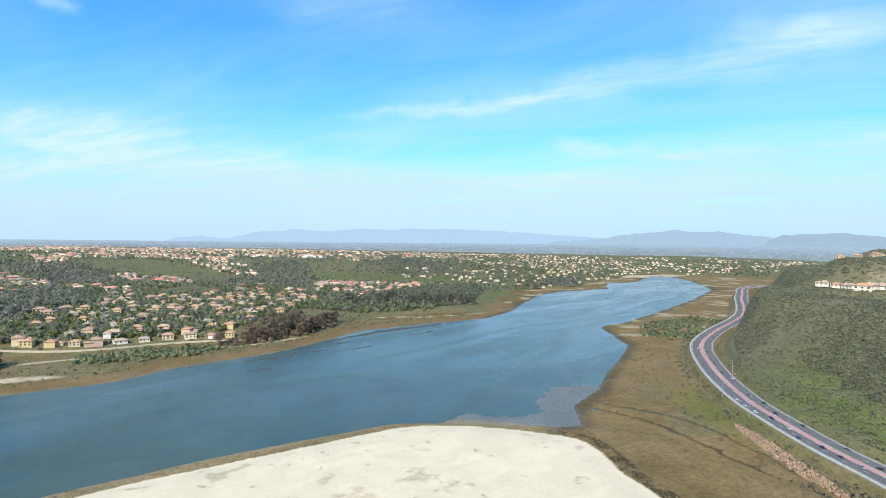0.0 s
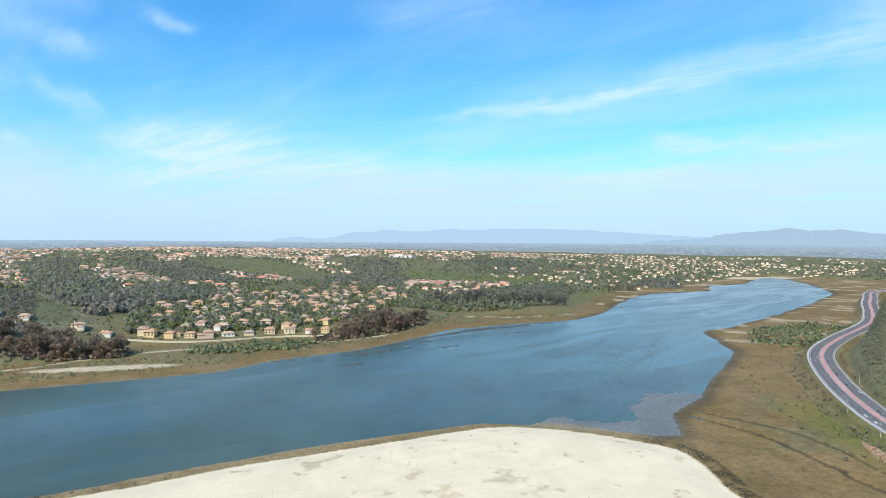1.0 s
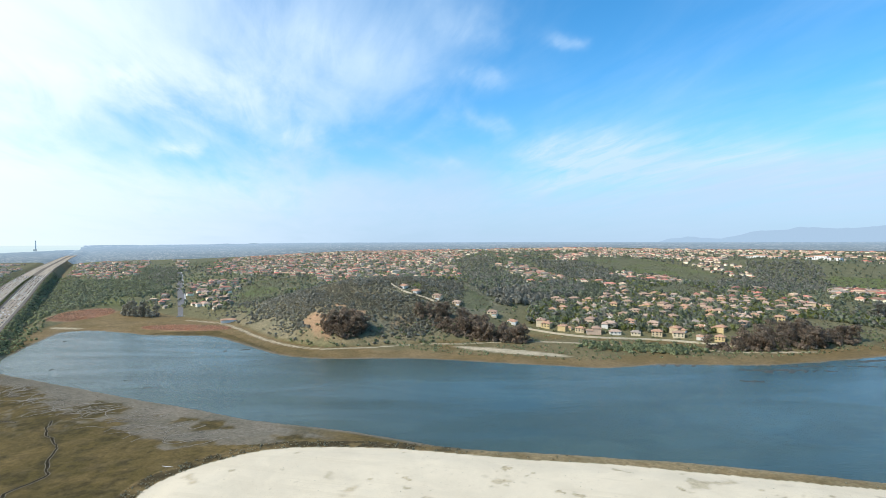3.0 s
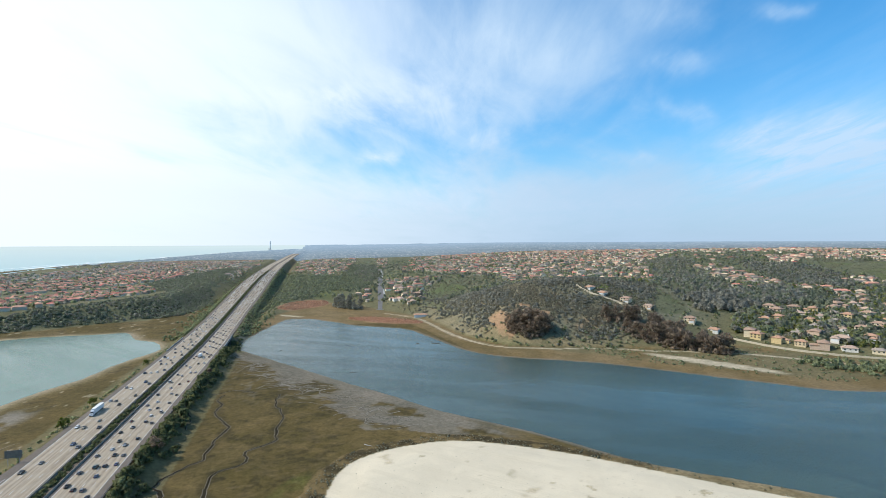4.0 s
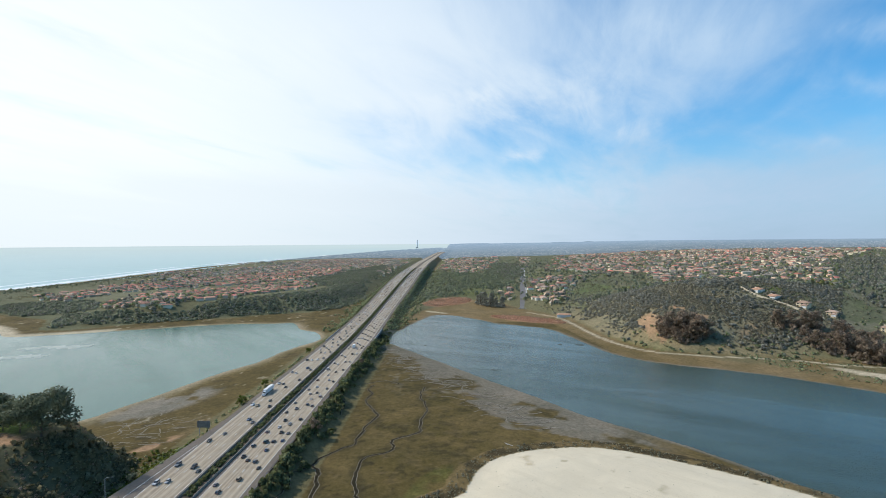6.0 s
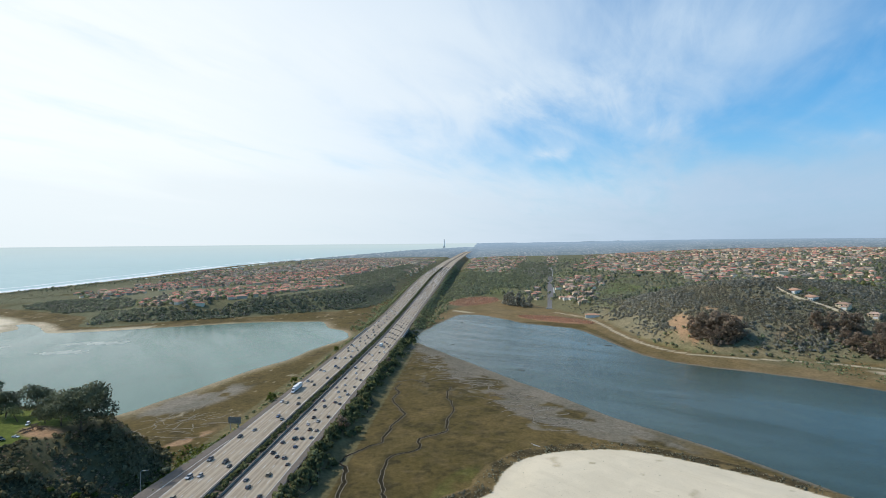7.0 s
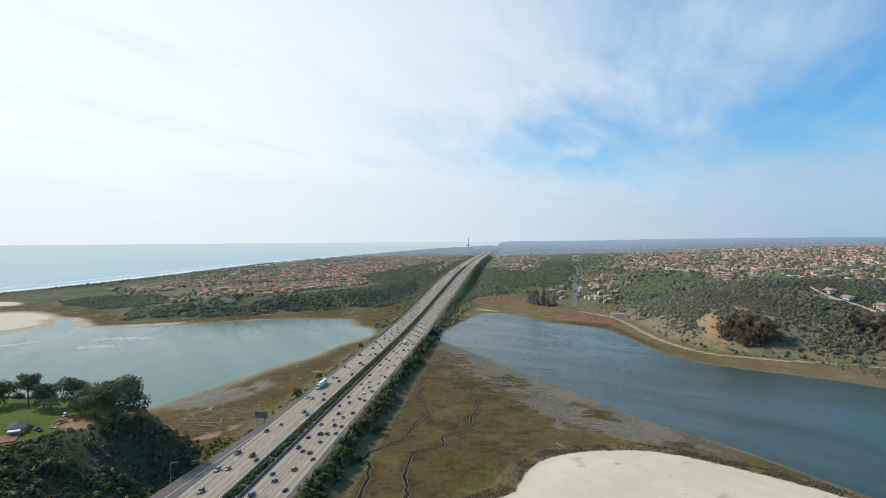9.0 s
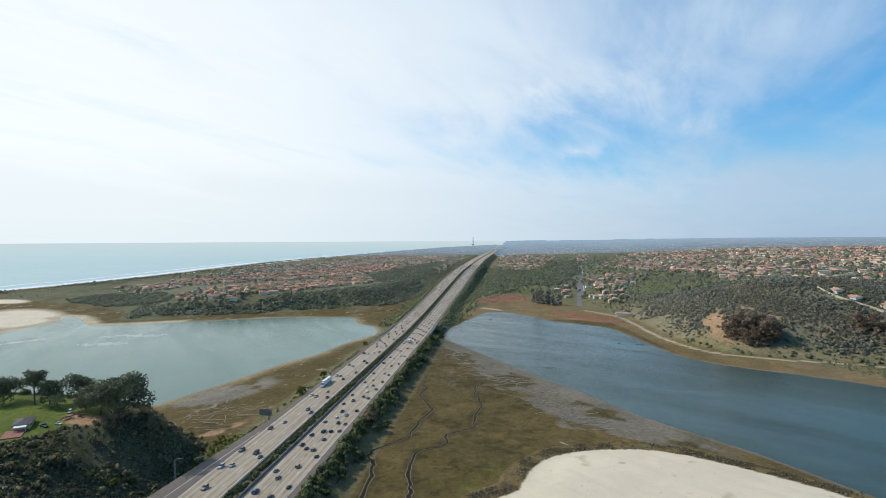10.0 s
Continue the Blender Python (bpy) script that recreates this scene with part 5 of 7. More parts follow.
stuff("knoll_brush", kp[tone < 0.72], rng.uniform(0.5, 1.25, (tone < 0.72).sum()), BUSHES, M["shadeleaf"], "thick brush coloured dark for the shade of the knoll slope", "shrubs", 1.1)
stuff("knoll_brush", kp[tone >= 0.72], rng.uniform(0.45, 1.0, (tone >= 0.72).sum()), TUFTS, M["brownleaf"], "brown dry brush on the shaded knoll slope", "shrubs", 1.0)
few = rng.random(len(kp)) < 0.022
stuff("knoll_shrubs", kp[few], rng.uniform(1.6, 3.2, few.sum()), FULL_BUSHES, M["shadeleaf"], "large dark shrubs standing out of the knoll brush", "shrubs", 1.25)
p, sel = pick((info["south"] < 3) * (info["fwy"] < -26) * (info["fwy"] > -48) * (info["along"] < 48) * 0.9)
stuff("verge_scrub", p, rng.uniform(0.5, 1.3, len(p)), BUSHES, M["brightleaf"], "yellow-green weeds on the verge below the knoll", "shrubs")
s = rng.uniform(-70, 46, 1500)
n = -26.5 - np.abs(rng.normal(0, 7.5, 1500))
q = np.array([fwy(i, j) for i, j in zip(s, n)])
z = land(q[:, 0], q[:, 1], False)["z"]
third = rng.random(1500) < 0.3
stuff("verge_weeds", np.column_stack([q, z])[third], rng.uniform(0.4, 1.2, third.sum()), BUSHES, M["brightleaf"], "yellow-green weeds at the foot of the knoll", "shrubs")
stuff("verge_weeds", np.column_stack([q, z])[~third], rng.uniform(0.3, 1.1, (~third).sum()), TUFTS, M["leaf"], "green weeds at the foot of the knoll", "shrubs")
# strand scrub on the far shore and by the eastern road
strand = info["flats"] & (info["wet"] < -22) & (py > 330) & (px < 60)
p, sel = pick(strand * (0.7 + 0.9 * mix_n) * (spot(px, py, -340, 392, 62, 10, 24) <= 0))
stuff("strand_scrub", p, rng.uniform(0.7, 2.0, len(p)), TUFTS, M["leaf"], "low green scrub behind the far strand", "shrubs")
p, sel = pick(np.clip(spot(px, py, 315, 690, 125, 52, 48) * 4, 0, 1) * (info["east"] < 0) + np.clip(spot(px, py, -265, 495, 70, 28, 32) * 3, 0, 1))
stuff("willow_thicket", p, rng.uniform(2.2, 4.2, len(p)), BUSHES, M["leaf"], "bright green willow thicket beside the marsh", "shrubs")
p, sel = pick(((info["road"] < 24) & (info["east"] < 0) & (px > 120)) * (0.7 + 0.5 * mix_n) + ((px > 150) & info["flats"] & (info["road"] < 60)) * 0.10)
stuff("roadside_scrub", p, rng.uniform(0.5, 1.5, len(p)), BUSHES, M["scrubleaf"], "olive scrub beside the lagoon road", "shrubs")
p, sel = pick(((info["north"] > 0) & (h < 0.3) & (u < 0.05) & (info["dist"] < 760)) * (0.25 + 0.5 * mix_n))
stuff("hill_scrub", p, rng.uniform(1.0, 2.6, len(p)), BUSHES, M["leaf"], "scattered scrub on grassy slopes", "shrubs")

# trees among the houses
p, sel = pick((u > 0.05) * 0.55)
a, b = p[: len(p) // 2], p[len(p) // 2:]
stuff("garden_trees", a, rng.uniform(2.6, 5.4, len(a)), FAR_TREES, M["leaf"], "green garden trees among the houses", "trees", 0.95)
stuff("garden_trees", b, rng.uniform(2.6, 5.4, len(b)), FAR_TREES, M["eucalyptus"], "dark garden trees among the houses", "trees", 1.0)
keep_pool = (px, py, info, clear)
px, py, info = pool(26000, 555, 1060, 3, 64)
clear = info["wet"] < -20
p, sel = pick((urban(px, py, info) > 0.05) * 0.62)
a, b = p[: len(p) // 2], p[len(p) // 2:]
stuff("garden_trees", a, rng.uniform(1.5, 3.8, len(a)), FAR_TREES, M["gardenleaf"], "small green garden trees round the lagoon houses", "trees", 1.2)
stuff("garden_trees", b, rng.uniform(1.8, 4.6, len(b)), FAR_TREES, M["darkleaf"], "dark garden trees round the lagoon houses", "trees", 1.1)
px, py, info, clear = keep_pool
for k, outline in enumerate(WOOD):
    q = scatter(outline, 6.0, 850, 500 + k)
    d = np.hypot(q[:, 0], q[:, 1])
    stuff("eucalyptus_woods", q, rng.uniform(3.6, 7.2, len(q)) * (0.6 if d.mean() > 1250 else 1.0), FAR_TREES if d.mean() > 1000 else FINE_TREES, M["eucalyptus" if k not in (2, 4, 6) else "darkleaf"], "dark grey-green eucalyptus wood on the hillside", "trees", 1.15)
q = np.concatenate([scatter(o, 3.4, 4200, 540 + k) for k, o in enumerate(BLUFF_GREEN)])
half = rng.random(len(q)) < 0.62
stuff("bluff_brush", q[half], rng.uniform(1.4, 3.6, half.sum()), BUSHES, M["darkleaf"], "dense dark brush on the bluff above the basin", "shrubs")
stuff("bluff_brush", q[~half], rng.uniform(1.2, 3.0, (~half).sum()), BUSHES, M["eucalyptus"], "grey-green brush on the bluff above the basin", "shrubs")
q = np.concatenate([scatter(o, 3.6, 4000, 560 + k) for k, o in enumerate(BANK_GREEN)])
half = rng.random(len(q)) < 0.6
stuff("roadside_brush", q[half], rng.uniform(1.6, 4.0, half.sum()), BUSHES, M["darkleaf"], "dark green brush on the slopes beside the freeway", "shrubs")
stuff("roadside_brush", q[~half], rng.uniform(1.4, 3.6, (~half).sum()), BUSHES, M["leaf"], "green brush on the slopes beside the freeway", "shrubs")
for k, o in enumerate(OPEN):
    q = scatter(o, 7.0, 1500, 580 + k)
    stuff("slope_scrub", q, rng.uniform(0.8, 2.2, len(q)), TUFTS, M["scrubleaf" if k != 3 else "grassleaf"], "low grey-green scrub on open hillsides", "shrubs")
px, py, info = pool(70000, 700, 2400, -10, 84)
clear = (info["wet"] < -20) & (info["bed"] > 40)
wood = woods(px, py)
p, sel = pick((info["north"] > 20) * np.where((urban(px, py, info) < 0.1) & ~wood, 0.16 + 0.5 * fbm(px, py, 90, 3, 143), 0.0))
stuff("slope_scrub", p, rng.uniform(0.9, 2.4, len(p)), TUFTS, M["scrubleaf"], "low grey-green scrub on open hillsides", "shrubs")
px, py, info, clear = keep_pool
p, sel = pick(((info["north"] > 30) & (info["dist"] > 780)) * np.where(info["yaw"] < 44, 0.42, 0.30) * (u < 0.5) * ~within(px, py, OPEN))
stuff("eucalyptus_belts", p, rng.uniform(2.0, 4.6, len(p)), FAR_TREES, M["darkleaf"], "dark eucalyptus belts between the housing tracts", "trees", 1.05)

px, py, info = pool(8000, 1330, 2800, -44, 6)
clear = info["wet"] < -30
p, sel = pick((info["east"] < 0) * (info["north"] > 0) * (0.6 + 0.6 * fbm(px, py, 200, 3, 147)))
half = rng.random(len(p)) < 0.6
stuff("valley_trees", p[half], rng.uniform(1.8, 4.6, half.sum()), TREES, M["darkleaf"], "dark trees between the valley houses", "trees", 1.2)
stuff("valley_trees", p[~half], rng.uniform(1.8, 4.0, (~half).sum()), TREES, M["leaf"], "green trees between the valley houses", "trees", 1.1)
# scrub rim of the sand bank, freeway verge rows
px, py, info = pool(46000, 200, 420)
clear = (info["bed"] > 24.5) & (info["wet"] < -1)
mix_n = fbm(px, py, 14, 3, 131)
p, sel = pick((info["bank"] > 4) * 0.035)
stuff("bank_debris", p, rng.uniform(0.12, 0.4, len(p)), TUFTS, M["greyleaf"], "small dry tufts and debris on the sand bank", "debris", 0.6)
p, sel = pick(((info["bank"] < 0.3) & (info["bank"] > -8.5)) * (1.0 + 0.9 * mix_n) * np.where((px > -190) & (px < 60), 0.07, 1.0))
stuff("rim_scrub", p, rng.uniform(0.3, 1.0, len(p)), TUFTS, M["scrubleaf"], "grey-brown salt scrub rimming the sand bank", "shrubs")
s = rng.uniform(-60, 380, 620)
n = 24.8 + np.abs(rng.normal(0, 4.2, 620))
q = np.array([fwy(i, j) for i, j in zip(s, n)])
z = land(q[:, 0], q[:, 1], False)["z"]
stuff("verge_shrubs", np.column_stack([q, z]), rng.uniform(0.9, 3.4, 620), FULL_BUSHES, M["hedge"], "dark shrubs and small trees lining the freeway bank", "shrubs", 1.15)
s = rng.uniform(400, 1700, 3200)
n = rng.choice((-1, 1), 3200) * (25.5 + np.abs(rng.normal(0, 13, 3200)))
q = np.array([fwy(i, j) for i, j in zip(s, n)])
i_ = land(q[:, 0], q[:, 1], False)
okb = i_["wet"] < -3
stuff("embankment_brush", np.column_stack([q, i_["z"]])[okb], rng.uniform(1.2, 3.0, okb.sum()), BUSHES, M["leaf"], "green brush covering the freeway embankment", "shrubs", 0.9)
s = rng.uniform(0, 700, 260)
n = -25.5 - np.abs(rng.normal(0, 4.0, 260))
q = np.array([fwy(i, j) for i, j in zip(s, n)])
z = land(q[:, 0], q[:, 1], False)["z"]
stuff("verge_shrubs", np.column_stack([q, z]), rng.uniform(0.5, 1.7, 260), BUSHES, M["leaf"], "low green shrubs on the freeway bank", "shrubs")
s = rng.uniform(-120, 1500, 2600)
n = rng.normal(-0.7, 0.75, 2600)
q = np.array([fwy(i, j) for i, j in zip(s, n)])
stuff("median_hedge", np.column_stack([q, road_z(s) - 0.3]), rng.uniform(0.9, 1.6, 2600), BUSHES, M["hedge"], "clipped green hedge in the freeway median", "hedge")


def crown_mesh(name, blobs, leaves, leaf, seed, mat):
    """A crown of leaf sprays gathered into uneven boughs: blobs are (x, y, z, radius)."""
    r = np.random.default_rng(seed)
    verts, faces, ways = [], [], []
    total = sum(b[3] ** 2 for b in blobs)
    for bx, by, bz, br in blobs:
        for i in range(max(6, int(leaves * br ** 2 / total))):
            d = r.normal(size=3)
            d /= np.linalg.norm(d)
            c = np.array((bx, by, bz)) + d * br * (0.45 + 0.55 * r.random()) * np.array((1, 1, 0.72))
            u_ = r.normal(size=3)
            u_ /= np.linalg.norm(u_)
            v_ = np.cross(u_, d + 0.7 * r.normal(size=3))
            v_ /= np.linalg.norm(v_) + 1e-9
            k = leaf * (0.6 + 0.8 * r.random())
            n0 = len(verts)
            quad = [c - u_ * k, c + v_ * k * 0.6, c + u_ * k, c - v_ * k * 0.6]
            verts += quad if np.dot(np.cross(quad[1] - quad[0], quad[2] - quad[0]), d) > 0 else quad[::-1]
            ways += [d + 0.5 * (q - np.array((bx, by, bz))) / br + 0.3 * r.normal(size=3) for q in quad]
            faces.append([n0, n0 + 1, n0 + 2, n0 + 3])
    me = sheet(name, np.array(verts), np.array(faces), mat)
    leafy(me, np.array(ways))
    return me


def make_tree(seed, height, width, mat, leaves, leaf, lean=0.0, bare=0.35, name="eucalyptus_tree", label="", group="", limbs=7):
    r = random.Random(seed)
    root = thing(name, label, "tree", group)
    bm = bmesh.new()
    top = Vector((lean, 0, height * 0.72))
    tube(bm, (0, 0, -0.6), top * 0.55, height * 0.028, height * 0.019)
    tube(bm, top * 0.55, top, height * 0.019, height * 0.008)
    blobs = [(top.x, top.y, height * 0.84, width * 0.34)]
    for i in range(limbs):
        a = i * 2.4 + r.random()
        k = bare + (0.9 - bare) * (i + r.random()) / (limbs + 0.5)
        base = top * min(k / 0.9, 0.95)
        out = width * 0.5 * (1.05 - 0.5 * k) * (0.6 + 0.5 * r.random())
        tip = Vector((base.x + math.cos(a) * out, math.sin(a) * out, height * k + out * 0.45))
        tube(bm, base, tip, height * 0.009, height * 0.003, 5)
        blobs.append((tip.x, tip.y, tip.z, width * (0.20 + 0.12 * r.random())))
    part("trunk", bm, M["bark"], root)
    crown = new("crown", crown_mesh("crown", blobs, leaves, leaf, seed, mat))
    crown.parent = root
    return root


def ground_z(x, y):
    return float(land(np.array([x]), np.array([y]), False)["z"][0])


def stand(kinds, places, spread):
    """Trees of a grove, copied from a few kinds."""
    xy = np.array(places, float)
    zz = land(xy[:, 0], xy[:, 1], False)["z"]
    r = random.Random(len(places))
    for (x, y), z in zip(xy, zz):
        k = kinds[r.randrange(len(kinds))]
        copy = copy_thing(k, pose(x, y, z, 0, 0, r.uniform(0, 360)))
        f = r.uniform(1 - spread, 1 + spread)
        copy.scale = (f, f, f * r.uniform(0.9, 1.15))


def oval(cx, cy, rx, ry, turn, count, seed):
    r = random.Random(seed)
    c, s = math.cos(radians(turn)), math.sin(radians(turn))
    out = []
    while len(out) < count:
        u_, v_ = r.uniform(-1, 1), r.uniform(-1, 1)
        if u_ * u_ + v_ * v_ < 1:
            out.append((cx + u_ * rx * c - v_ * ry * s, cy + u_ * rx * s + v_ * ry * c))
    return out


brown = [make_tree(200 + i, 14, 10.5, M["brownleaf"], 420, 0.72, 0.8, 0.08, "eucalyptus_tree", "brown-green eucalyptus tree in a lagoon-side grove", "lagoon grove") for i in range(3)]
slim = [make_tree(220 + i, 17, 8.0, M["eucalyptus"], 340, 0.72, 0.5, 0.10, "eucalyptus_tree", "tall slim grey-green eucalyptus tree in a grove", "shore grove") for i in range(3)]
stand(brown, oval(-487, 301, 22, 16, 50, 30, 1), 0.3)
stand(brown, oval(-415, 415, 66, 15, 22, 46, 2) + oval(-178, 610, 84, 20, 60, 62, 3), 0.25)
stand(slim, oval(-50, 868, 108, 28, 15, 64, 4) + oval(-852, 192, 36, 15, 20, 16, 5) + oval(190, 1230, 60, 12, 40, 14, 6), 0.22)
for k, (cx, cy, rx, ry, turn, m) in enumerate(((-487, 301, 22, 17, 50, 90), (-415, 415, 68, 17, 22, 170), (-178, 610, 86, 22, 60, 230), (-50, 868, 110, 29, 15, 260), (-852, 192, 37, 16, 20, 90))):
    q = np.array(oval(cx, cy, rx, ry, turn, m, 60 + k))
    stuff("grove_undergrowth", np.column_stack([q, land(q[:, 0], q[:, 1], False)["z"]]), rng.uniform(2.2, 4.2, m), FULL_BUSHES, M["brownleaf" if k < 3 else "eucalyptus"], "thick undergrowth below the grove", "shrubs", 1.2)
for k in brown + slim:
    x, y = (-440 + 5 * brown.index(k), 425) if k in brown else (-20 + 9 * slim.index(k), 870)
    k.matrix_basis = pose(x, y, ground_z(x, y))


# ---------------------------------------------------------------- houses
def hip_roof(bm, x0, x1, y0, y1, z, pitch=0.42, eave=0.7, lip=0.25):
    """A hipped roof over a rectangle, with overhanging eaves of some thickness."""
    x0, x1, y0, y1 = x0 - eave, x1 + eave, y0 - eave, y1 + eave
    w, d = x1 - x0, y1 - y0
    k = min(w, d) / 2
    h = k * pitch
    if w >= d:
        a, b = (x0 + k, (y0 + y1) / 2), (x1 - k, (y0 + y1) / 2)
    else:
        a, b = ((x0 + x1) / 2, y0 + k), ((x0 + x1) / 2, y1 - k)
    low = [bm.verts.new((px_, py_, z - lip)) for px_, py_ in ((x0, y0), (x1, y0), (x1, y1), (x0, y1))]
    v = [bm.verts.new((px_, py_, z)) for px_, py_ in ((x0, y0), (x1, y0), (x1, y1), (x0, y1))]
    ra, rb = bm.verts.new((*a, z + h)), bm.verts.new((*b, z + h))
    bm.faces.new(low[::-1])
    for i in range(4):
        bm.faces.new((low[i], low[(i + 1) % 4], v[(i + 1) % 4], v[i]))
    if w >= d:
        for q in ((v[0], v[1], rb, ra), (v[2], v[3], ra, rb), (v[1], v[2], rb), (v[3], v[0], ra)):
            bm.faces.new(q)
    else:
        for q in ((v[1], v[2], rb, ra), (v[3], v[0], ra, rb), (v[0], v[1], ra), (v[2], v[3], rb)):
            bm.faces.new(q)


def make_house(seed, walls, tiles, label):
    r = random.Random(seed)
    root = thing("house", label, "house", "houses of the lagoon tract")
    w, d, h = r.uniform(12, 15), r.uniform(9, 11), r.choice((5.6, 5.8, 3.4))
    ww, wd, wh = r.uniform(6, 8), r.uniform(5, 7), 3.2
    side = r.choice((-1, 1))
    bm = bmesh.new()
    box(bm, -w / 2, w / 2, -d / 2, d / 2, -2.5, h)
    part("wall", bm, walls, root)
    bm = bmesh.new()
    x0 = side * (w / 2 - ww / 2) - ww / 2
    box(bm, x0, x0 + ww, -d / 2 - wd, -d / 2 + 0.02, -2.5, wh)
    part("garage_wall", bm, walls, root)
    bm = bmesh.new()
    hip_roof(bm, -w / 2, w / 2, -d / 2, d / 2, h)
    part("roof", bm, tiles, root)
    bm = bmesh.new()
    hip_roof(bm, x0, x0 + ww, -d / 2 - wd, -d / 2 + 0.9, wh)
    part("garage_roof", bm, tiles, root)
    bm = bmesh.new()
    box(bm, -side * w * 0.3 - 0.5, -side * w * 0.3 + 0.5, 0.8, 1.8, h, h + 2.6)
    box(bm, -side * w * 0.3 - 0.6, -side * w * 0.3 + 0.6, 0.7, 1.9, h + 2.6, h + 2.8)
    part("chimney", bm, walls, root)
    bm = bmesh.new()
    box(bm, x0 + 0.7, x0 + ww - 0.7, -d / 2 - wd - 0.05, -d / 2 - wd + 0.05, 0.0, 2.3)
    part("garage_door", bm, M["white"], root)
    rows = (0.9, 3.5) if h > 4 else (0.9,)
    for face in (-1, 1):
        for zz in rows:
            for k in range(3):
                cx = -w / 2 + w * (k + 0.5) / 3
                if face < 0 and abs(cx - x0 - ww / 2) < ww / 2 + 0.9 and zz < 3:
                    continue
                bm = bmesh.new()
                y = face * d / 2
                box(bm, cx - 0.85, cx + 0.85, y - 0.06, y + 0.06, zz, zz + 1.4)
                part("window", bm, M["glass"], root)
    return root


def tinted(name, color):
    return material(name, color, 0.88, (0.8, tuple(v * 0.85 for v in color)), (0.15, tuple(v * 1.08 for v in color)))


WALLS = [tinted("stucco_" + n, c) for n, c in (("cream", (0.74, 0.62, 0.42)), ("tan", (0.62, 0.49, 0.31)), ("white", (0.80, 0.74, 0.63)), ("yellow", (0.64, 0.49, 0.25)), ("pink", (0.60, 0.44, 0.32)))]
TILES = [tinted("tiles_" + n, c) for n, c in (("brown", (0.40, 0.265, 0.185)), ("clay", (0.50, 0.29, 0.185)), ("rose", (0.50, 0.35, 0.26)), ("grey", (0.38, 0.31, 0.25)))]
WORDS = ["cream stucco house with a brown tile roof among trees", "tan stucco house with a clay tile roof among trees", "white stucco house with a rose-brown tile roof",
         "yellow stucco house with a clay tile hipped roof", "pink stucco house with a brown tile roof", "cream stucco house with a grey-brown tile roof",
         "tan stucco two-winged house with a rose-brown tile roof", "white stucco house with a clay tile roof"]
HOUSES = [make_house(300 + i, WALLS[i % 5], TILES[(0, 1, 2, 1, 0, 3, 2, 1)[i]], WORDS[i]) for i in range(8)]


def lots(r0, r1, y0, y1, row=31.0, along=19.0, seed=0):
    """Building plots in rows that follow the slopes."""
    r = np.random.default_rng(seed)
    out = []
    d = r0
    while d < r1:
        for a in np.arange(y0, y1, math.degrees(along / d)):
            out.append((d, a))
        d += row
    out = np.array(out)
    a = np.radians(out[:, 1] + r.uniform(-0.22, 0.22, len(out)) * math.degrees(along) / out[:, 0])
    dd = out[:, 0] + r.uniform(-8, 8, len(out))
    x, y = -np.sin(a) * dd, np.cos(a) * dd
    bx, by = fbm(x, y, 160, 2, 151), fbm(x, y, 160, 2, 157)
    x, y = x + 34 * bx, y + 34 * by
    i = land(x, y, False)
    turn = np.degrees(np.arctan2(y, x)) - 90 + 60 * fbm(x, y, 70, 2, 161) + r.choice((0, 0, 90), len(x)) + r.choice((0, 180), len(x))
    return x, y, i, turn, urban(x, y, i)


hx, hy, hi, hturn, hu = lots(560, 905, 2, 82, 30, 20, 5)
pickr = np.random.default_rng(9)
sel = np.where((pickr.random(len(hx)) < 0.86 * hu) & (hi["north"] > 14))[0]
order = sel[np.argsort(hi["dist"][sel])][:215]
rest = [i for i in sel if i not in set(order)]
for n, i in enumerate(order):
    k = HOUSES[int(pickr.integers(0, 8))]
    m = pose(hx[i], hy[i], hi["z"][i] + 0.3, 0, 0, hturn[i]) @ Matrix.Scale(float(pickr.uniform(0.8, 1.02)), 4)
    if n < 8:
        HOUSES[n].matrix_basis = m
    else:
        copy_thing(k, m)


def house_template(w, d, h, pitch):
    bm = bmesh.new()
    box(bm, -w / 2, w / 2, -d / 2, d / 2, -3, h)
    bm.verts.index_update()
    walls = np.array([v.co[:] for v in bm.verts]), np.array([[v.index for v in f.verts] for f in bm.faces])
    bm.free()
    bm = bmesh.new()
    hip_roof(bm, -w / 2, w / 2, -d / 2, d / 2, h, pitch)
    bmesh.ops.triangulate(bm, faces=bm.faces[:])
    bm.verts.index_update()
    roof = np.array([v.co[:] for v in bm.verts]), np.array([[v.index for v in f.verts] for f in bm.faces])
    bm.free()
    return walls, roof


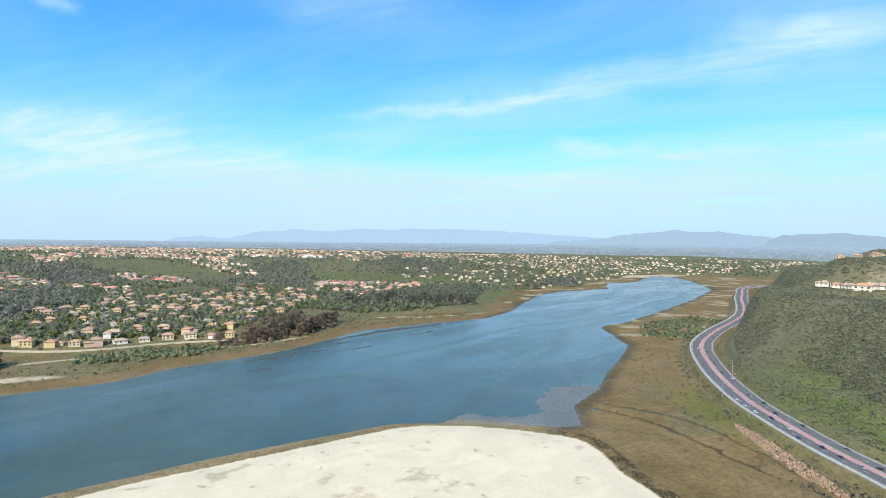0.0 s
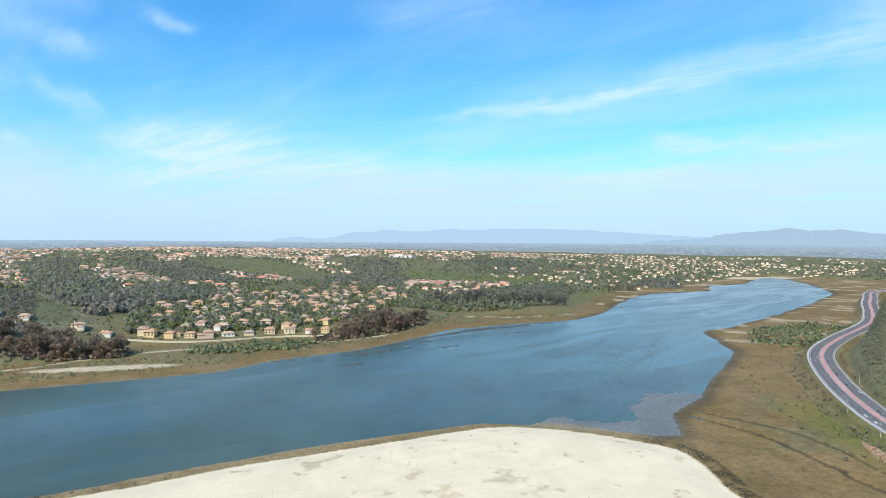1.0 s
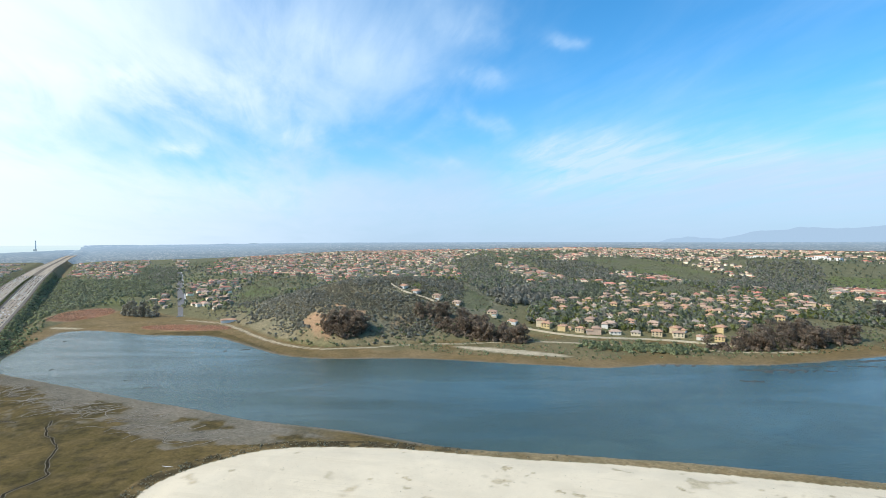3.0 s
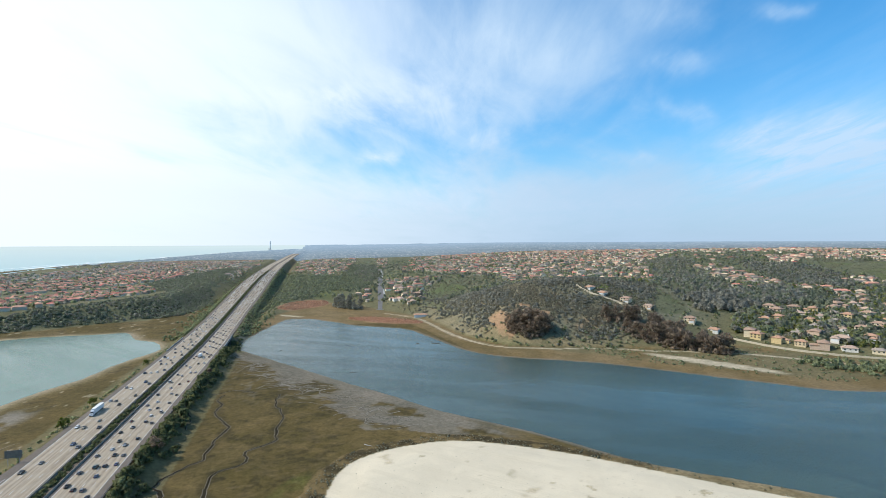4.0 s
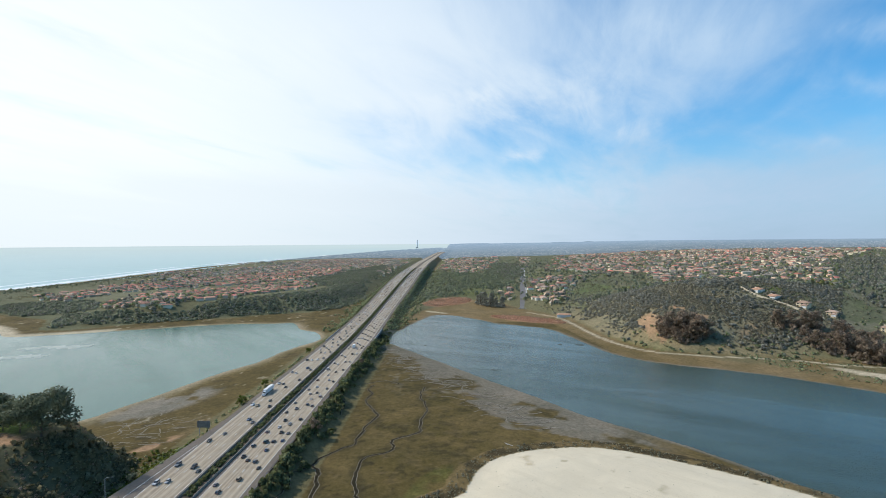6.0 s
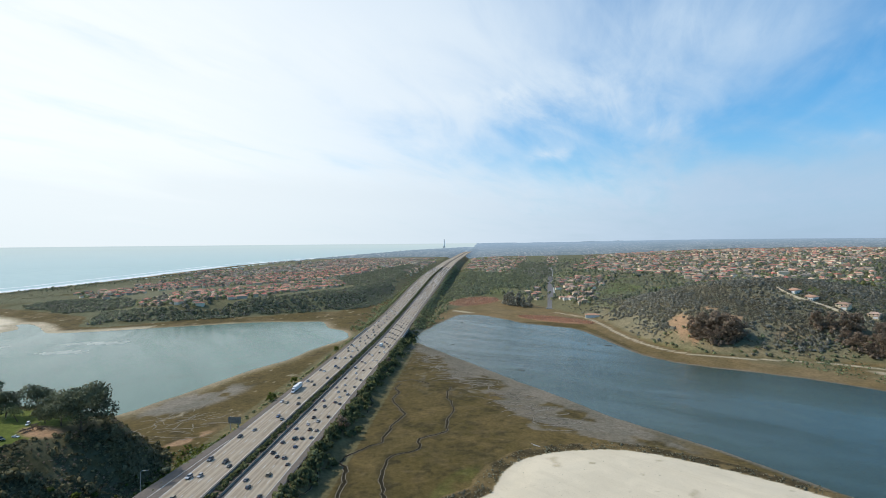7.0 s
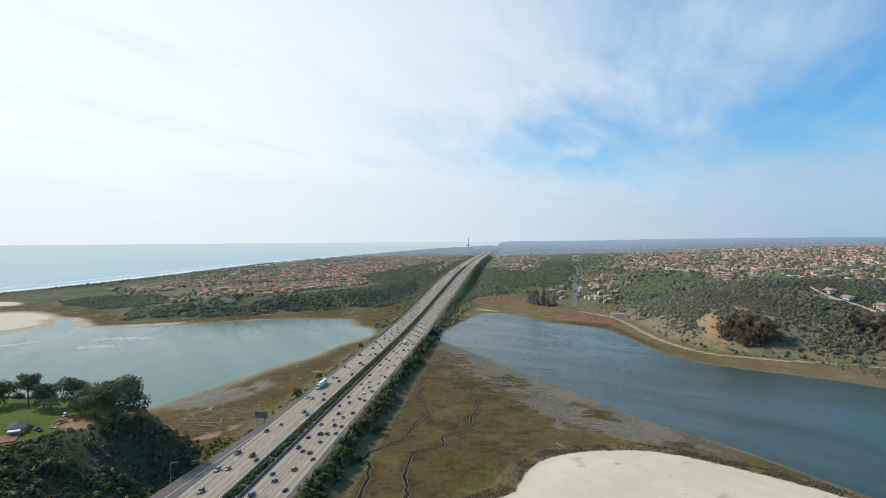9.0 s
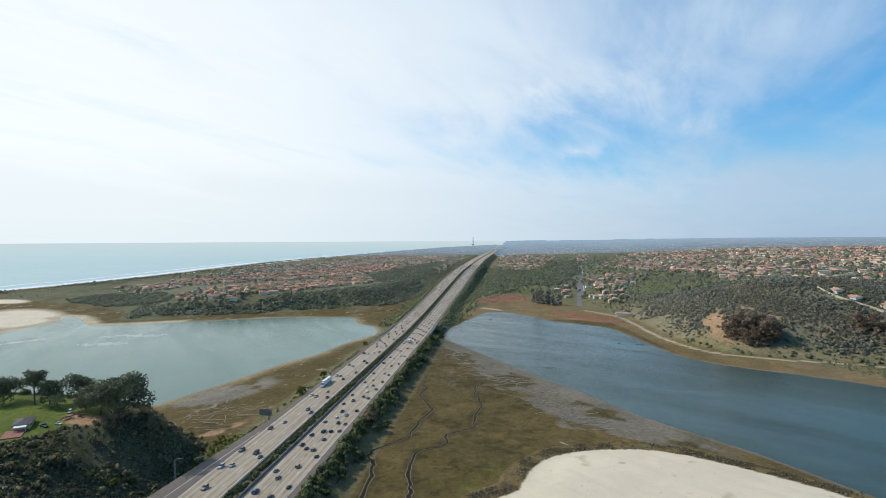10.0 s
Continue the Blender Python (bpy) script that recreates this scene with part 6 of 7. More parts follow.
def far_houses(x, y, z, turn, roofs, wall_mat, label, size=1.0):
    r = np.random.default_rng(len(x))
    shapes = [house_template(13, 9, 5.2, 0.45), house_template(17, 10, 3.6, 0.42), house_template(11, 10, 5.8, 0.5), house_template(20, 9, 5.4, 0.45)]
    which = r.integers(0, len(shapes), len(x))
    tone = r.integers(0, len(roofs), len(x))
    grow = r.uniform(0.7, 1.12, len(x))
    for layer in range(2):
        for t in range(len(roofs) if layer else 1):
            verts, faces, base = [], [], 0
            for k, sh in enumerate(shapes):
                tv, tf = sh[layer]
                s_ = np.where((which == k) & ((tone == t) | (layer == 0)))[0]
                if not len(s_):
                    continue
                c, s2 = np.cos(np.radians(turn[s_]))[:, None], np.sin(np.radians(turn[s_]))[:, None]
                f = (grow[s_] * size)[:, None]
                vx = (tv[:, 0] * c - tv[:, 1] * s2) * f + x[s_][:, None]
                vy = (tv[:, 0] * s2 + tv[:, 1] * c) * f + y[s_][:, None]
                vz = tv[:, 2] * f + z[s_][:, None]
                verts.append(np.stack(drawn_in(vx, vy, vz), -1).reshape(-1, 3))
                faces.append((tf[None] + (np.arange(len(s_)) * len(tv))[:, None, None]).reshape(-1, tf.shape[1]) + base)
                base += len(s_) * len(tv)
            if verts:
                me = sheet("town_roofs" if layer else "town_walls", np.concatenate(verts), np.concatenate(faces), roofs[t] if layer else wall_mat)
                tagged(new(me.name, me), label + (" roofs" if layer else " walls"), "houses", kind="stuff")


ax, ay, ai, at_, au = lots(900, 2900, 0, 100, 32, 20, 6)
ok = np.random.default_rng(10).random(len(ax)) < au * np.where(ai["dist"] > 1500, 0.62, 0.8)
ok &= (ai["bluff"] < 0)
ax, ay, az, at_ = (np.concatenate([hx[rest], ax[ok]]), np.concatenate([hy[rest], ay[ok]]), np.concatenate([hi["z"][rest], ai["z"][ok]]), np.concatenate([hturn[rest], at_[ok]]))
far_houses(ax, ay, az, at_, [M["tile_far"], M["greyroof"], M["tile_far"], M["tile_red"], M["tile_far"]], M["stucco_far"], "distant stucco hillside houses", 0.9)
ax, ay, ai, at_, au = lots(900, 1950, 0, 46, 19, 14, 14)
ok = (np.random.default_rng(15).random(len(ax)) < 0.28) & (au > 0.6) & (ai["dist"] > 1040) & (ai["dist"] < 1900) & (ai["yaw"] < 44)
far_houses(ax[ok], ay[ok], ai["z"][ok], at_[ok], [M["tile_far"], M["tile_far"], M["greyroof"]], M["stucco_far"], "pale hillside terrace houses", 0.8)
ax, ay, ai, at_, au = lots(740, 2900, 80, 124, 24, 16.5, 7)
ok = (np.random.default_rng(11).random(len(ax)) < au) & (ai["bluff"] > 20)
near = ok & within(ax, ay, RED_ROOFS, 0.5)
far = ok & ~near
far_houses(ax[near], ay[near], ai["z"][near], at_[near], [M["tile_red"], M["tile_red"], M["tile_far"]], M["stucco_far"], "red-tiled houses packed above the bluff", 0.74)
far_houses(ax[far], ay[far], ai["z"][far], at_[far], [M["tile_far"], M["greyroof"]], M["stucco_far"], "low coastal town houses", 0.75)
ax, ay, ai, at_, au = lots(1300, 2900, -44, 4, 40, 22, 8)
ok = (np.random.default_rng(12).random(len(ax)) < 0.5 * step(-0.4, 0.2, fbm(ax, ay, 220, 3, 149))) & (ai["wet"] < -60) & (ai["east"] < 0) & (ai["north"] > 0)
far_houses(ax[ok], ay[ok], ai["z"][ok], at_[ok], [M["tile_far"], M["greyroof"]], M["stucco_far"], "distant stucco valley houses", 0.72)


# front row of houses above a garden wall on the lagoon side
FRONT = rounded([(-400, 484), (-334, 507), (-266, 552), (-204, 570)], 8, False)
step_len = 0.0
for i in range(1, len(FRONT)):
    seg = FRONT[i] - FRONT[i - 1]
    step_len += np.linalg.norm(seg)
    if step_len > 17.5:
        step_len = 0.0
        nrm = np.array((-seg[1], seg[0])) / np.linalg.norm(seg)
        q = FRONT[i] + nrm * 15
        copy_thing(HOUSES[int(pickr.integers(0, 8))], pose(q[0], q[1], ground_z(q[0], q[1]) + 0.3, 0, 0, math.degrees(math.atan2(seg[1], seg[0])) + float(pickr.choice((180, 180, 90, 270))) + float(pickr.uniform(-8, 8))) @ Matrix.Scale(float(pickr.uniform(0.78, 0.95)), 4))


def garden_wall(line, height, label):
    z = land(line[:, 0], line[:, 1], False)["z"]
    return ribbon("garden_wall", line, (-0.25, 0.25), z + height, M["tanwall"], label=label, category="wall", kind="structure", thick=height + 1.5)


garden_wall(FRONT, 1.9, "tan block wall along the foot of the housing tract")
garden_wall(rounded([(-556, 412), (-530, 412), (-503, 424), (-470, 436)], 5, False), 2.2, "tan block wall below the hillside houses")
for x, y, turn in ((-545, 424, 20), (-525, 427, 25), (-500, 440, 30), (-478, 452, 35), (-440, 474, 35), (-418, 484, 30)):
    copy_thing(HOUSES[int(pickr.integers(0, 8))], pose(x, y, ground_z(x, y) - 0.6, 0, 0, turn) @ Matrix.Scale(0.82, 4))


# ---------------------------------------------------------------- freeway furniture
def joined_boxes(name, boxes, mat, label, category, kind="stuff"):
    """Many small upright boxes along the roads as one object: (x, y, z0, z1, length, width, turn)."""
    b = np.array(boxes, float)
    corner = np.array([(-1, -1, 0), (1, -1, 0), (1, 1, 0), (-1, 1, 0), (-1, -1, 1), (1, -1, 1), (1, 1, 1), (-1, 1, 1)], float)
    quads = np.array([(3, 2, 1, 0), (4, 5, 6, 7), (0, 1, 5, 4), (1, 2, 6, 5), (2, 3, 7, 6), (3, 0, 4, 7)])
    c, s_ = np.cos(b[:, 6:7]), np.sin(b[:, 6:7])
    lx, ly = corner[:, 0] * b[:, 4:5] / 2, corner[:, 1] * b[:, 5:6] / 2
    x, y = b[:, 0:1] + lx * c - ly * s_, b[:, 1:2] + lx * s_ + ly * c
    z = b[:, 2:3] + corner[:, 2] * (b[:, 3:4] - b[:, 2:3])
    f = (quads[None] + 8 * np.arange(len(b))[:, None, None]).reshape(-1, 4)
    return tagged(new(name, sheet(name, np.stack(drawn_in(x, y, z), -1).reshape(-1, 3), f, mat)), label, category, kind=kind)


FWY_TURN = math.atan2(FWY_U[1], FWY_U[0])
LANES = (-18.0, -14.2, -10.4, -6.6, 6.6, 10.4, 14.2, 18.0)
dashes = []
for n in (-16.1, -12.3, -8.5, 8.5, 12.3, 16.1):
    for s in np.arange(-150, 1300, 14.6):
        x, y = fwy(s, n)
        dashes.append((x, y, road_z(s) + 0.02, road_z(s) + 0.045, 3.6, 0.16, FWY_TURN))
joined_boxes("lane_dashes", dashes, M["paint"], "worn white lane dashes on the freeway", "road marking")
for n in (-20.0, -4.7, 4.7, 20.0):
    ribbon("edge_line", FLINE[:90], (-n - 0.1, -n + 0.1), FZ[:90] + 0.045, M["paint"], label="white freeway edge line", category="road marking", kind="structure", thick=0.02, widths=FW[:90])
s = np.linspace(-200, 75, 12)
out = 24.0 + 7.5 * np.clip((60 - s) / 90, 0, 1.2)
ramp = np.concatenate([[(*fwy(a, -o), ROAD_Z - 0.01) for a, o in zip(s, out)], [(*fwy(a, -23.4), ROAD_Z - 0.01) for a in s],
                       [(*fwy(a, -o - 0.5), ROAD_Z - 1.5) for a, o in zip(s, out)]])
tagged(new("slip_road", sheet("slip_road", ramp, np.concatenate([grid_faces(2, 12), grid_faces(2, 12)[:, ::-1] * 0 + np.stack([np.arange(11) + 24, np.arange(11) + 25, np.arange(11) + 1, np.arange(11)], 1)]), M["shoulder"])),
       "brown asphalt slip road joining the freeway", "road", kind="structure")
s = np.linspace(-200, 40, 30)
ribbon("slip_line", np.array([fwy(a, -21.3 - 5.0 * np.clip((40 - a) / 90, 0, 1)) for a in s]), (-0.1, 0.1), ROAD_Z + 0.03, M["paint"], label="white slip road line", category="road marking", kind="structure", thick=0.02)
ribbon("median_soil", FLINE, (-3.3, 3.3), FZ - 0.15, M["timber"], label="bare soil of the freeway median", category="road", kind="structure", thick=0.6, widths=FW)


def barrier(n, s0, s1, name, label):
    """A concrete safety barrier with its wide foot."""
    ss = np.arange(s0, s1, 20.0)
    rows = [np.array([(*fwy(a, n + off), float(road_z(a)) + h) for a in ss]) for off, h in ((-0.35, 0), (-0.16, 0.3), (-0.10, 0.85), (0.10, 0.85), (0.16, 0.3), (0.35, 0))]
    v = np.concatenate(rows)
    me = sheet(name, np.stack(drawn_in(v[:, 0], v[:, 1], v[:, 2]), -1), grid_faces(6, len(ss))[:, ::-1], M["barrier"])
    return tagged(new(name, me), label, "barrier", kind="structure")


barrier(2.6, -200, 1500, "median_barrier", "low concrete barrier along the freeway median")
barrier(-3.0, -200, 1500, "median_barrier", "low concrete barrier along the freeway median")


def make_guardrail():
    rail = thing("guardrail", "steel guardrail on dark timber posts beside the freeway", "guardrail")
    bm = bmesh.new()
    box(bm, -0.1, 0.1, -0.1, 0.1, -0.3, 0.85)
    post = part("post", bm, M["timber"], rail)
    first = True
    for s in np.arange(-90, 330, 3.8):
        ob = post if first else new("post", post.data)
        first = False
        ob.parent = rail
        x, y = fwy(s, 23.7)
        ob.matrix_basis = pose(x, y, ROAD_Z, 0, 0, math.degrees(FWY_TURN))
    ss = np.arange(-90, 335, 15.0)
    v = np.concatenate([[(*fwy(a, 23.52 + o), ROAD_Z + h) for a in ss] for o, h in ((0, 0.45), (-0.08, 0.55), (0, 0.62), (-0.08, 0.70), (0, 0.80))])
    ob = new("beam", sheet("beam", v, grid_faces(5, len(ss)), M["steel"]))
    ob.parent = rail


make_guardrail()


def make_bridge():
    root = thing("bridge", "concrete freeway bridge over the lagoon channel", "bridge")
    for side in (-1, 1):
        bm = bmesh.new()
        n0, n1 = side * 3.2, side * 23.6
        pts = [(s, n) for s in (BRIDGE[0] - 6, BRIDGE[1] + 6) for n in (n0, n1)]
        v = [bm.verts.new((*fwy(s, n), z)) for z in (ROAD_Z - 1.9, ROAD_Z - 0.05) for s, n in pts]
        for q in ((0, 1, 3, 2), (4, 6, 7, 5), (0, 4, 5, 1), (2, 3, 7, 6), (0, 2, 6, 4), (1, 5, 7, 3)):
            bm.faces.new([v[i] for i in q])
        bmesh.ops.recalc_face_normals(bm, faces=bm.faces[:])
        part("deck", bm, M["kerb"], root)
        for s in (BRIDGE[0] + 14, BRIDGE[0] + 30, BRIDGE[0] + 46):
            for n in (side * 8, side * 18):
                bm = bmesh.new()
                x, y = fwy(s, n)
                tube(bm, (x, y, -3), (x, y, ROAD_Z - 1.8), 0.7, 0.7, 10)
                part("pier", bm, M["kerb"], root)
        bm = bmesh.new()
        a, b = fwy(BRIDGE[0] - 6, side * 23.4), fwy(BRIDGE[1] + 6, side * 23.4)
        n = FWY_N * side * 0.3
        v = [bm.verts.new((*q, z)) for z in (ROAD_Z, ROAD_Z + 0.9) for q in (a, b, b + n, a + n)]
        for q in ((0, 1, 5, 4), (1, 2, 6, 5), (2, 3, 7, 6), (3, 0, 4, 7), (4, 5, 6, 7)):
            bm.faces.new([v[i] for i in q])
        bmesh.ops.recalc_face_normals(bm, faces=bm.faces[:])
        part("parapet", bm, M["kerb"], root)


make_bridge()


def make_sign():
    root = thing("road_sign", "large guide sign seen from behind, on steel posts beside the freeway", "sign", at=pose(*fwy(58, -26.5), ROAD_Z - 1.0, 0, 0, math.degrees(FWY_TURN) - 90))
    for x in (-2.2, 2.2):
        bm = bmesh.new()
        tube(bm, (x, 0, -1.5), (x, 0, 6.8), 0.14, 0.12, 8)
        part("post", bm, M["steel"], root)
    bm = bmesh.new()
    box(bm, -3.4, 3.4, -0.16, -0.06, 3.2, 6.6)
    part("panel", bm, M["barrier"], root, "dull grey metal back of the panel")
    for z in (3.8, 4.9, 6.0):
        bm = bmesh.new()
        box(bm, -3.3, 3.3, -0.06, 0.06, z - 0.08, z + 0.08)
        part("rail", bm, M["steel"], root)


make_sign()


def make_lamp(x, y, z, turn, height, label):
    root = thing("street_lamp", label, "street lamp", at=pose(x, y, z, 0, 0, turn))
    bm = bmesh.new()
    tube(bm, (0, 0, -1.0), (0, 0, 0.4), 0.26, 0.24, 8)
    part("base", bm, M["kerb"], root)
    bm = bmesh.new()
    tube(bm, (0, 0, 0.3), (0, 0, height - 0.6), 0.14, 0.09, 8)
    tube(bm, (0, 0, height - 0.6), (0.7, 0, height), 0.09, 0.07, 8)
    part("pole", bm, M["steel"], root)
    bm = bmesh.new()
    tube(bm, (0.7, 0, height), (2.6, 0, height + 0.25), 0.07, 0.05, 8)
    part("arm", bm, M["steel"], root)
    bm = bmesh.new()
    box(bm, 2.5, 3.3, -0.17, 0.17, height + 0.16, height + 0.34, 0.05)
    part("lamp_head", bm, M["kerb"], root)
    return root


x, y = fwy(-14, -31)
make_lamp(x, y, ground_z(x, y), 80, 11.0, "tall grey steel street lamp beside the slip road")
for x, y, turn in ((205.5, 246, 180), (231, 432, 160), (186, 360, 0), (180, 318, 0)):
    make_lamp(x, y, float(east_grade(y)) - 0.3, turn, 8.5, "grey steel street lamp beside the lagoon road")

# ---------------------------------------------------------------- vehicles
def paint(name, color, rough=0.3, metal=0.0):
    return material("car_paint_" + name, color, rough, (3.0, tuple(v * 0.92 for v in color)), metal=metal, specular=0.6)


PAINTS = dict(white=paint("white", (0.78, 0.78, 0.77)), silver=paint("silver", (0.46, 0.47, 0.49), 0.3, 0.5), black=paint("black", (0.018, 0.018, 0.02)), grey=paint("grey", (0.13, 0.135, 0.145)),
              blue=paint("blue", (0.05, 0.09, 0.18)), red=paint("red", (0.55, 0.03, 0.03)), gold=paint("gold", (0.33, 0.27, 0.18)), green=paint("green", (0.045, 0.075, 0.06)))
TRIM = material("black_trim", (0.03, 0.03, 0.032), 0.6)
LIGHT_GLASS = material("lamp_glass", (0.75, 0.75, 0.72), 0.15, specular=0.7)
TAIL_GLASS = material("tail_lamp_glass", (0.42, 0.02, 0.02), 0.2, specular=0.7)


def profile(bm, points, w, tuck=0.0):
    """A side outline (x, z) drawn out to both sides, its upper points tucked in."""
    top = max(z for _, z in points)
    low = min(z for _, z in points)
    rows = []
    for side in (-1, 1):
        rows.append([bm.verts.new((x, side * (w / 2 - tuck * (z - low) / (top - low)), z)) for x, z in points])
    n = len(points)
    for i in range(n):
        bm.faces.new((rows[0][i], rows[0][(i + 1) % n], rows[1][(i + 1) % n], rows[1][i]))
    bm.faces.new(rows[0][::-1])
    bm.faces.new(rows[1])
    bmesh.ops.recalc_face_normals(bm, faces=bm.faces[:])


SHAPES = dict(
    sedan=dict(w=1.82, body=[(-2.3, 0.32), (-2.35, 0.72), (-2.2, 0.95), (-1.5, 0.98), (0.9, 0.95), (2.1, 0.78), (2.3, 0.6), (2.28, 0.32)],
               glass=[(-1.75, 0.95), (-1.05, 1.38), (0.2, 1.40), (1.05, 0.93)], roof=(-1.0, 0.15, 1.38), wheels=(1.4, -1.4), r=0.33),
    suv=dict(w=1.95, body=[(-2.35, 0.38), (-2.4, 0.9), (-2.3, 1.08), (0.9, 1.06), (2.15, 0.96), (2.35, 0.75), (2.33, 0.38)],
             glass=[(-2.25, 1.06), (-2.0, 1.68), (0.15, 1.70), (0.95, 1.04)], roof=(-1.95, 0.1, 1.68), wheels=(1.45, -1.45), r=0.38),
    pickup=dict(w=1.98, body=[(-2.75, 0.45), (-2.78, 1.05), (-0.7, 1.06), (1.2, 1.08), (2.5, 1.02), (2.7, 0.8), (2.68, 0.45)],
                glass=[(-0.75, 1.05), (-0.6, 1.70), (0.55, 1.72), (1.2, 1.06)], roof=(-0.55, 0.5, 1.70), wheels=(1.75, -1.75), r=0.40),
    van=dict(w=2.0, body=[(-2.6, 0.4), (-2.6, 1.2), (1.2, 1.2), (2.3, 1.0), (2.5, 0.8), (2.48, 0.4)],
             glass=[(-2.55, 1.18), (-2.45, 1.92), (0.7, 1.95), (1.5, 1.15)], roof=(-2.4, 0.65, 1.93), wheels=(1.55, -1.6), r=0.36))
BUILT = {}


def car_at(kind, color, m, label, group):
    """One car; later ones of its kind and colour are copies."""
    m = m @ Matrix.Scale(0.82, 4)
    key = (kind, color)
    if key in BUILT:
        ob = copy_thing(BUILT[key], m)
        return tagged(ob, label, "car", group)
    sh = SHAPES[kind]
    root = thing("car", label, "car", group, m)
    BUILT[key] = root
    bm = bmesh.new()
    profile(bm, sh["body"], sh["w"], 0.06)
    bmesh.ops.bevel(bm, geom=bm.edges[:], offset=0.05, segments=1, affect="EDGES")
    part("body", bm, PAINTS[color], root)
    bm = bmesh.new()
    profile(bm, sh["glass"], sh["w"] - 0.12, 0.22)
    part("glass_cabin", bm, M["glass"], root, "dark tinted car glass")
    x0, x1, z = sh["roof"]
    bm = bmesh.new()
    box(bm, x0, x1, -sh["w"] / 2 + 0.24, sh["w"] / 2 - 0.24, z - 0.02, z + 0.07, 0.05)
    part("roof", bm, PAINTS[color], root)
    for x in sh["wheels"]:
        for y in (-1, 1):
            bm = bmesh.new()
            yy = y * (sh["w"] / 2 - 0.12)
            tube(bm, (x, yy - 0.11, sh["r"]), (x, yy + 0.11, sh["r"]), sh["r"], sh["r"], 12)
            part("wheel", bm, M["rubber"], root)
    front, rear = max(p[0] for p in sh["body"]), min(p[0] for p in sh["body"])
    for y in (-1, 1):
        bm = bmesh.new()
        yy = y * (sh["w"] / 2 - 0.3)
        box(bm, front - 0.13, front + 0.02, yy - 0.2, yy + 0.2, 0.60, 0.76)
        part("headlight", bm, LIGHT_GLASS, root)
        bm = bmesh.new()
        box(bm, rear - 0.02, rear + 0.1, yy - 0.18, yy + 0.18, 0.70, 0.88)
        part("tail_light", bm, TAIL_GLASS, root)
    return root


def make_truck(s, n, turn, label, tractor=True):
    root = thing("truck", label, "truck", "freeway traffic", pose(*fwy(s, n), ROAD_Z + 0.05, 0, 0, turn) @ Matrix.Scale(0.84, 4))
    bm = bmesh.new()
    if tractor:
        box(bm, -11.5, 4.2, -1.28, 1.28, 1.1, 4.05)
    else:
        box(bm, -5.5, 1.8, -1.2, 1.2, 0.9, 3.6)
    part("cargo_box", bm, M["white"], root, "white box body")
    bm = bmesh.new()
    f = 4.9 if tractor else 2.0
    profile(bm, [(f, 0.6), (f, 3.4 if tractor else 2.6), (f + 1.4, 3.2 if tractor else 2.5), (f + 2.0, 1.9), (f + 3.3, 1.7), (f + 3.4, 0.6)], 2.3, 0.12)
    part("cab", bm, PAINTS["white"], root)
    bm = bmesh.new()
    box(bm, f + 1.35, f + 2.03, -1.0, 1.0, 1.95, 2.9, 0.08)
    part("windscreen", bm, M["glass"], root)
    bm = bmesh.new()
    box(bm, -11.0 if tractor else -5.0, f + 3.0, -0.5, 0.5, 0.6, 1.05)
    part("chassis", bm, TRIM, root)
    for x in ((-10.2, -9.0, 2.6, 3.8, 7.3) if tractor else (-3.6, 4.3)):
        for y in (-1, 1):
            bm = bmesh.new()
            tube(bm, (x, y * 1.0 - 0.2, 0.5), (x, y * 1.0 + 0.2, 0.5), 0.5, 0.5, 12)
            part("wheel", bm, M["rubber"], root)
    return root


AWAY, TOWARDS = math.degrees(FWY_TURN), math.degrees(FWY_TURN) + 180
make_truck(128, -18.0, TOWARDS, "white articulated lorry with a long box trailer")
make_truck(278, 10.4, AWAY, "white box lorry in freeway traffic", False)
r = random.Random(21)
NAMES = dict(sedan="saloon car", suv="tall estate car", pickup="pickup", van="van")
count = 0
extra = []
for n in LANES:
    s = -60 + r.uniform(0, 20)
    while s < 1500:
        color = r.choices(("black", "grey", "white", "silver", "blue", "gold", "red", "green"), (30, 22, 20, 12, 6, 6, 2, 4))[0]
        kind = r.choices(("sedan", "suv", "pickup", "van"), (45, 32, 15, 8))[0]
        near_truck = (n == -18.0 and 108 < s < 146) or (n == 10.4 and 266 < s < 290)
        if not near_truck:
            m = pose(*fwy(s, n + r.uniform(-0.3, 0.3)), float(road_z(s)) + 0.05, 0, 0, (AWAY if n > 0 else TOWARDS) + r.uniform(-1, 1))
            if s < 640 and count < 270:
                car_at(kind, color, m, f"{color} {NAMES[kind]} in freeway traffic", "freeway traffic")
                count += 1
            else:
                extra.append((s, n, kind, color))
        gap = 22 if n > 0 else (40 if s < 150 else 29)
        s += gap * r.uniform(0.45, 1.6) * (0.85 if s > 250 else 1.0)
for tone in ("white", "black"):
    boxes = []
    for s, n, kind, color in extra:
        if (color in ("white", "silver", "gold")) == (tone == "white"):
            x, y = fwy(s, n)
            z = float(road_z(s))
            boxes += [(x, y, z + 0.35, z + 0.9, 3.7, 1.5, FWY_TURN), (x, y, z + 0.9, z + 1.3, 2.0, 1.3, FWY_TURN)]
    joined_boxes("far_traffic", boxes, PAINTS[tone], "light cars in far traffic" if tone == "white" else "dark cars in far traffic", "cars")

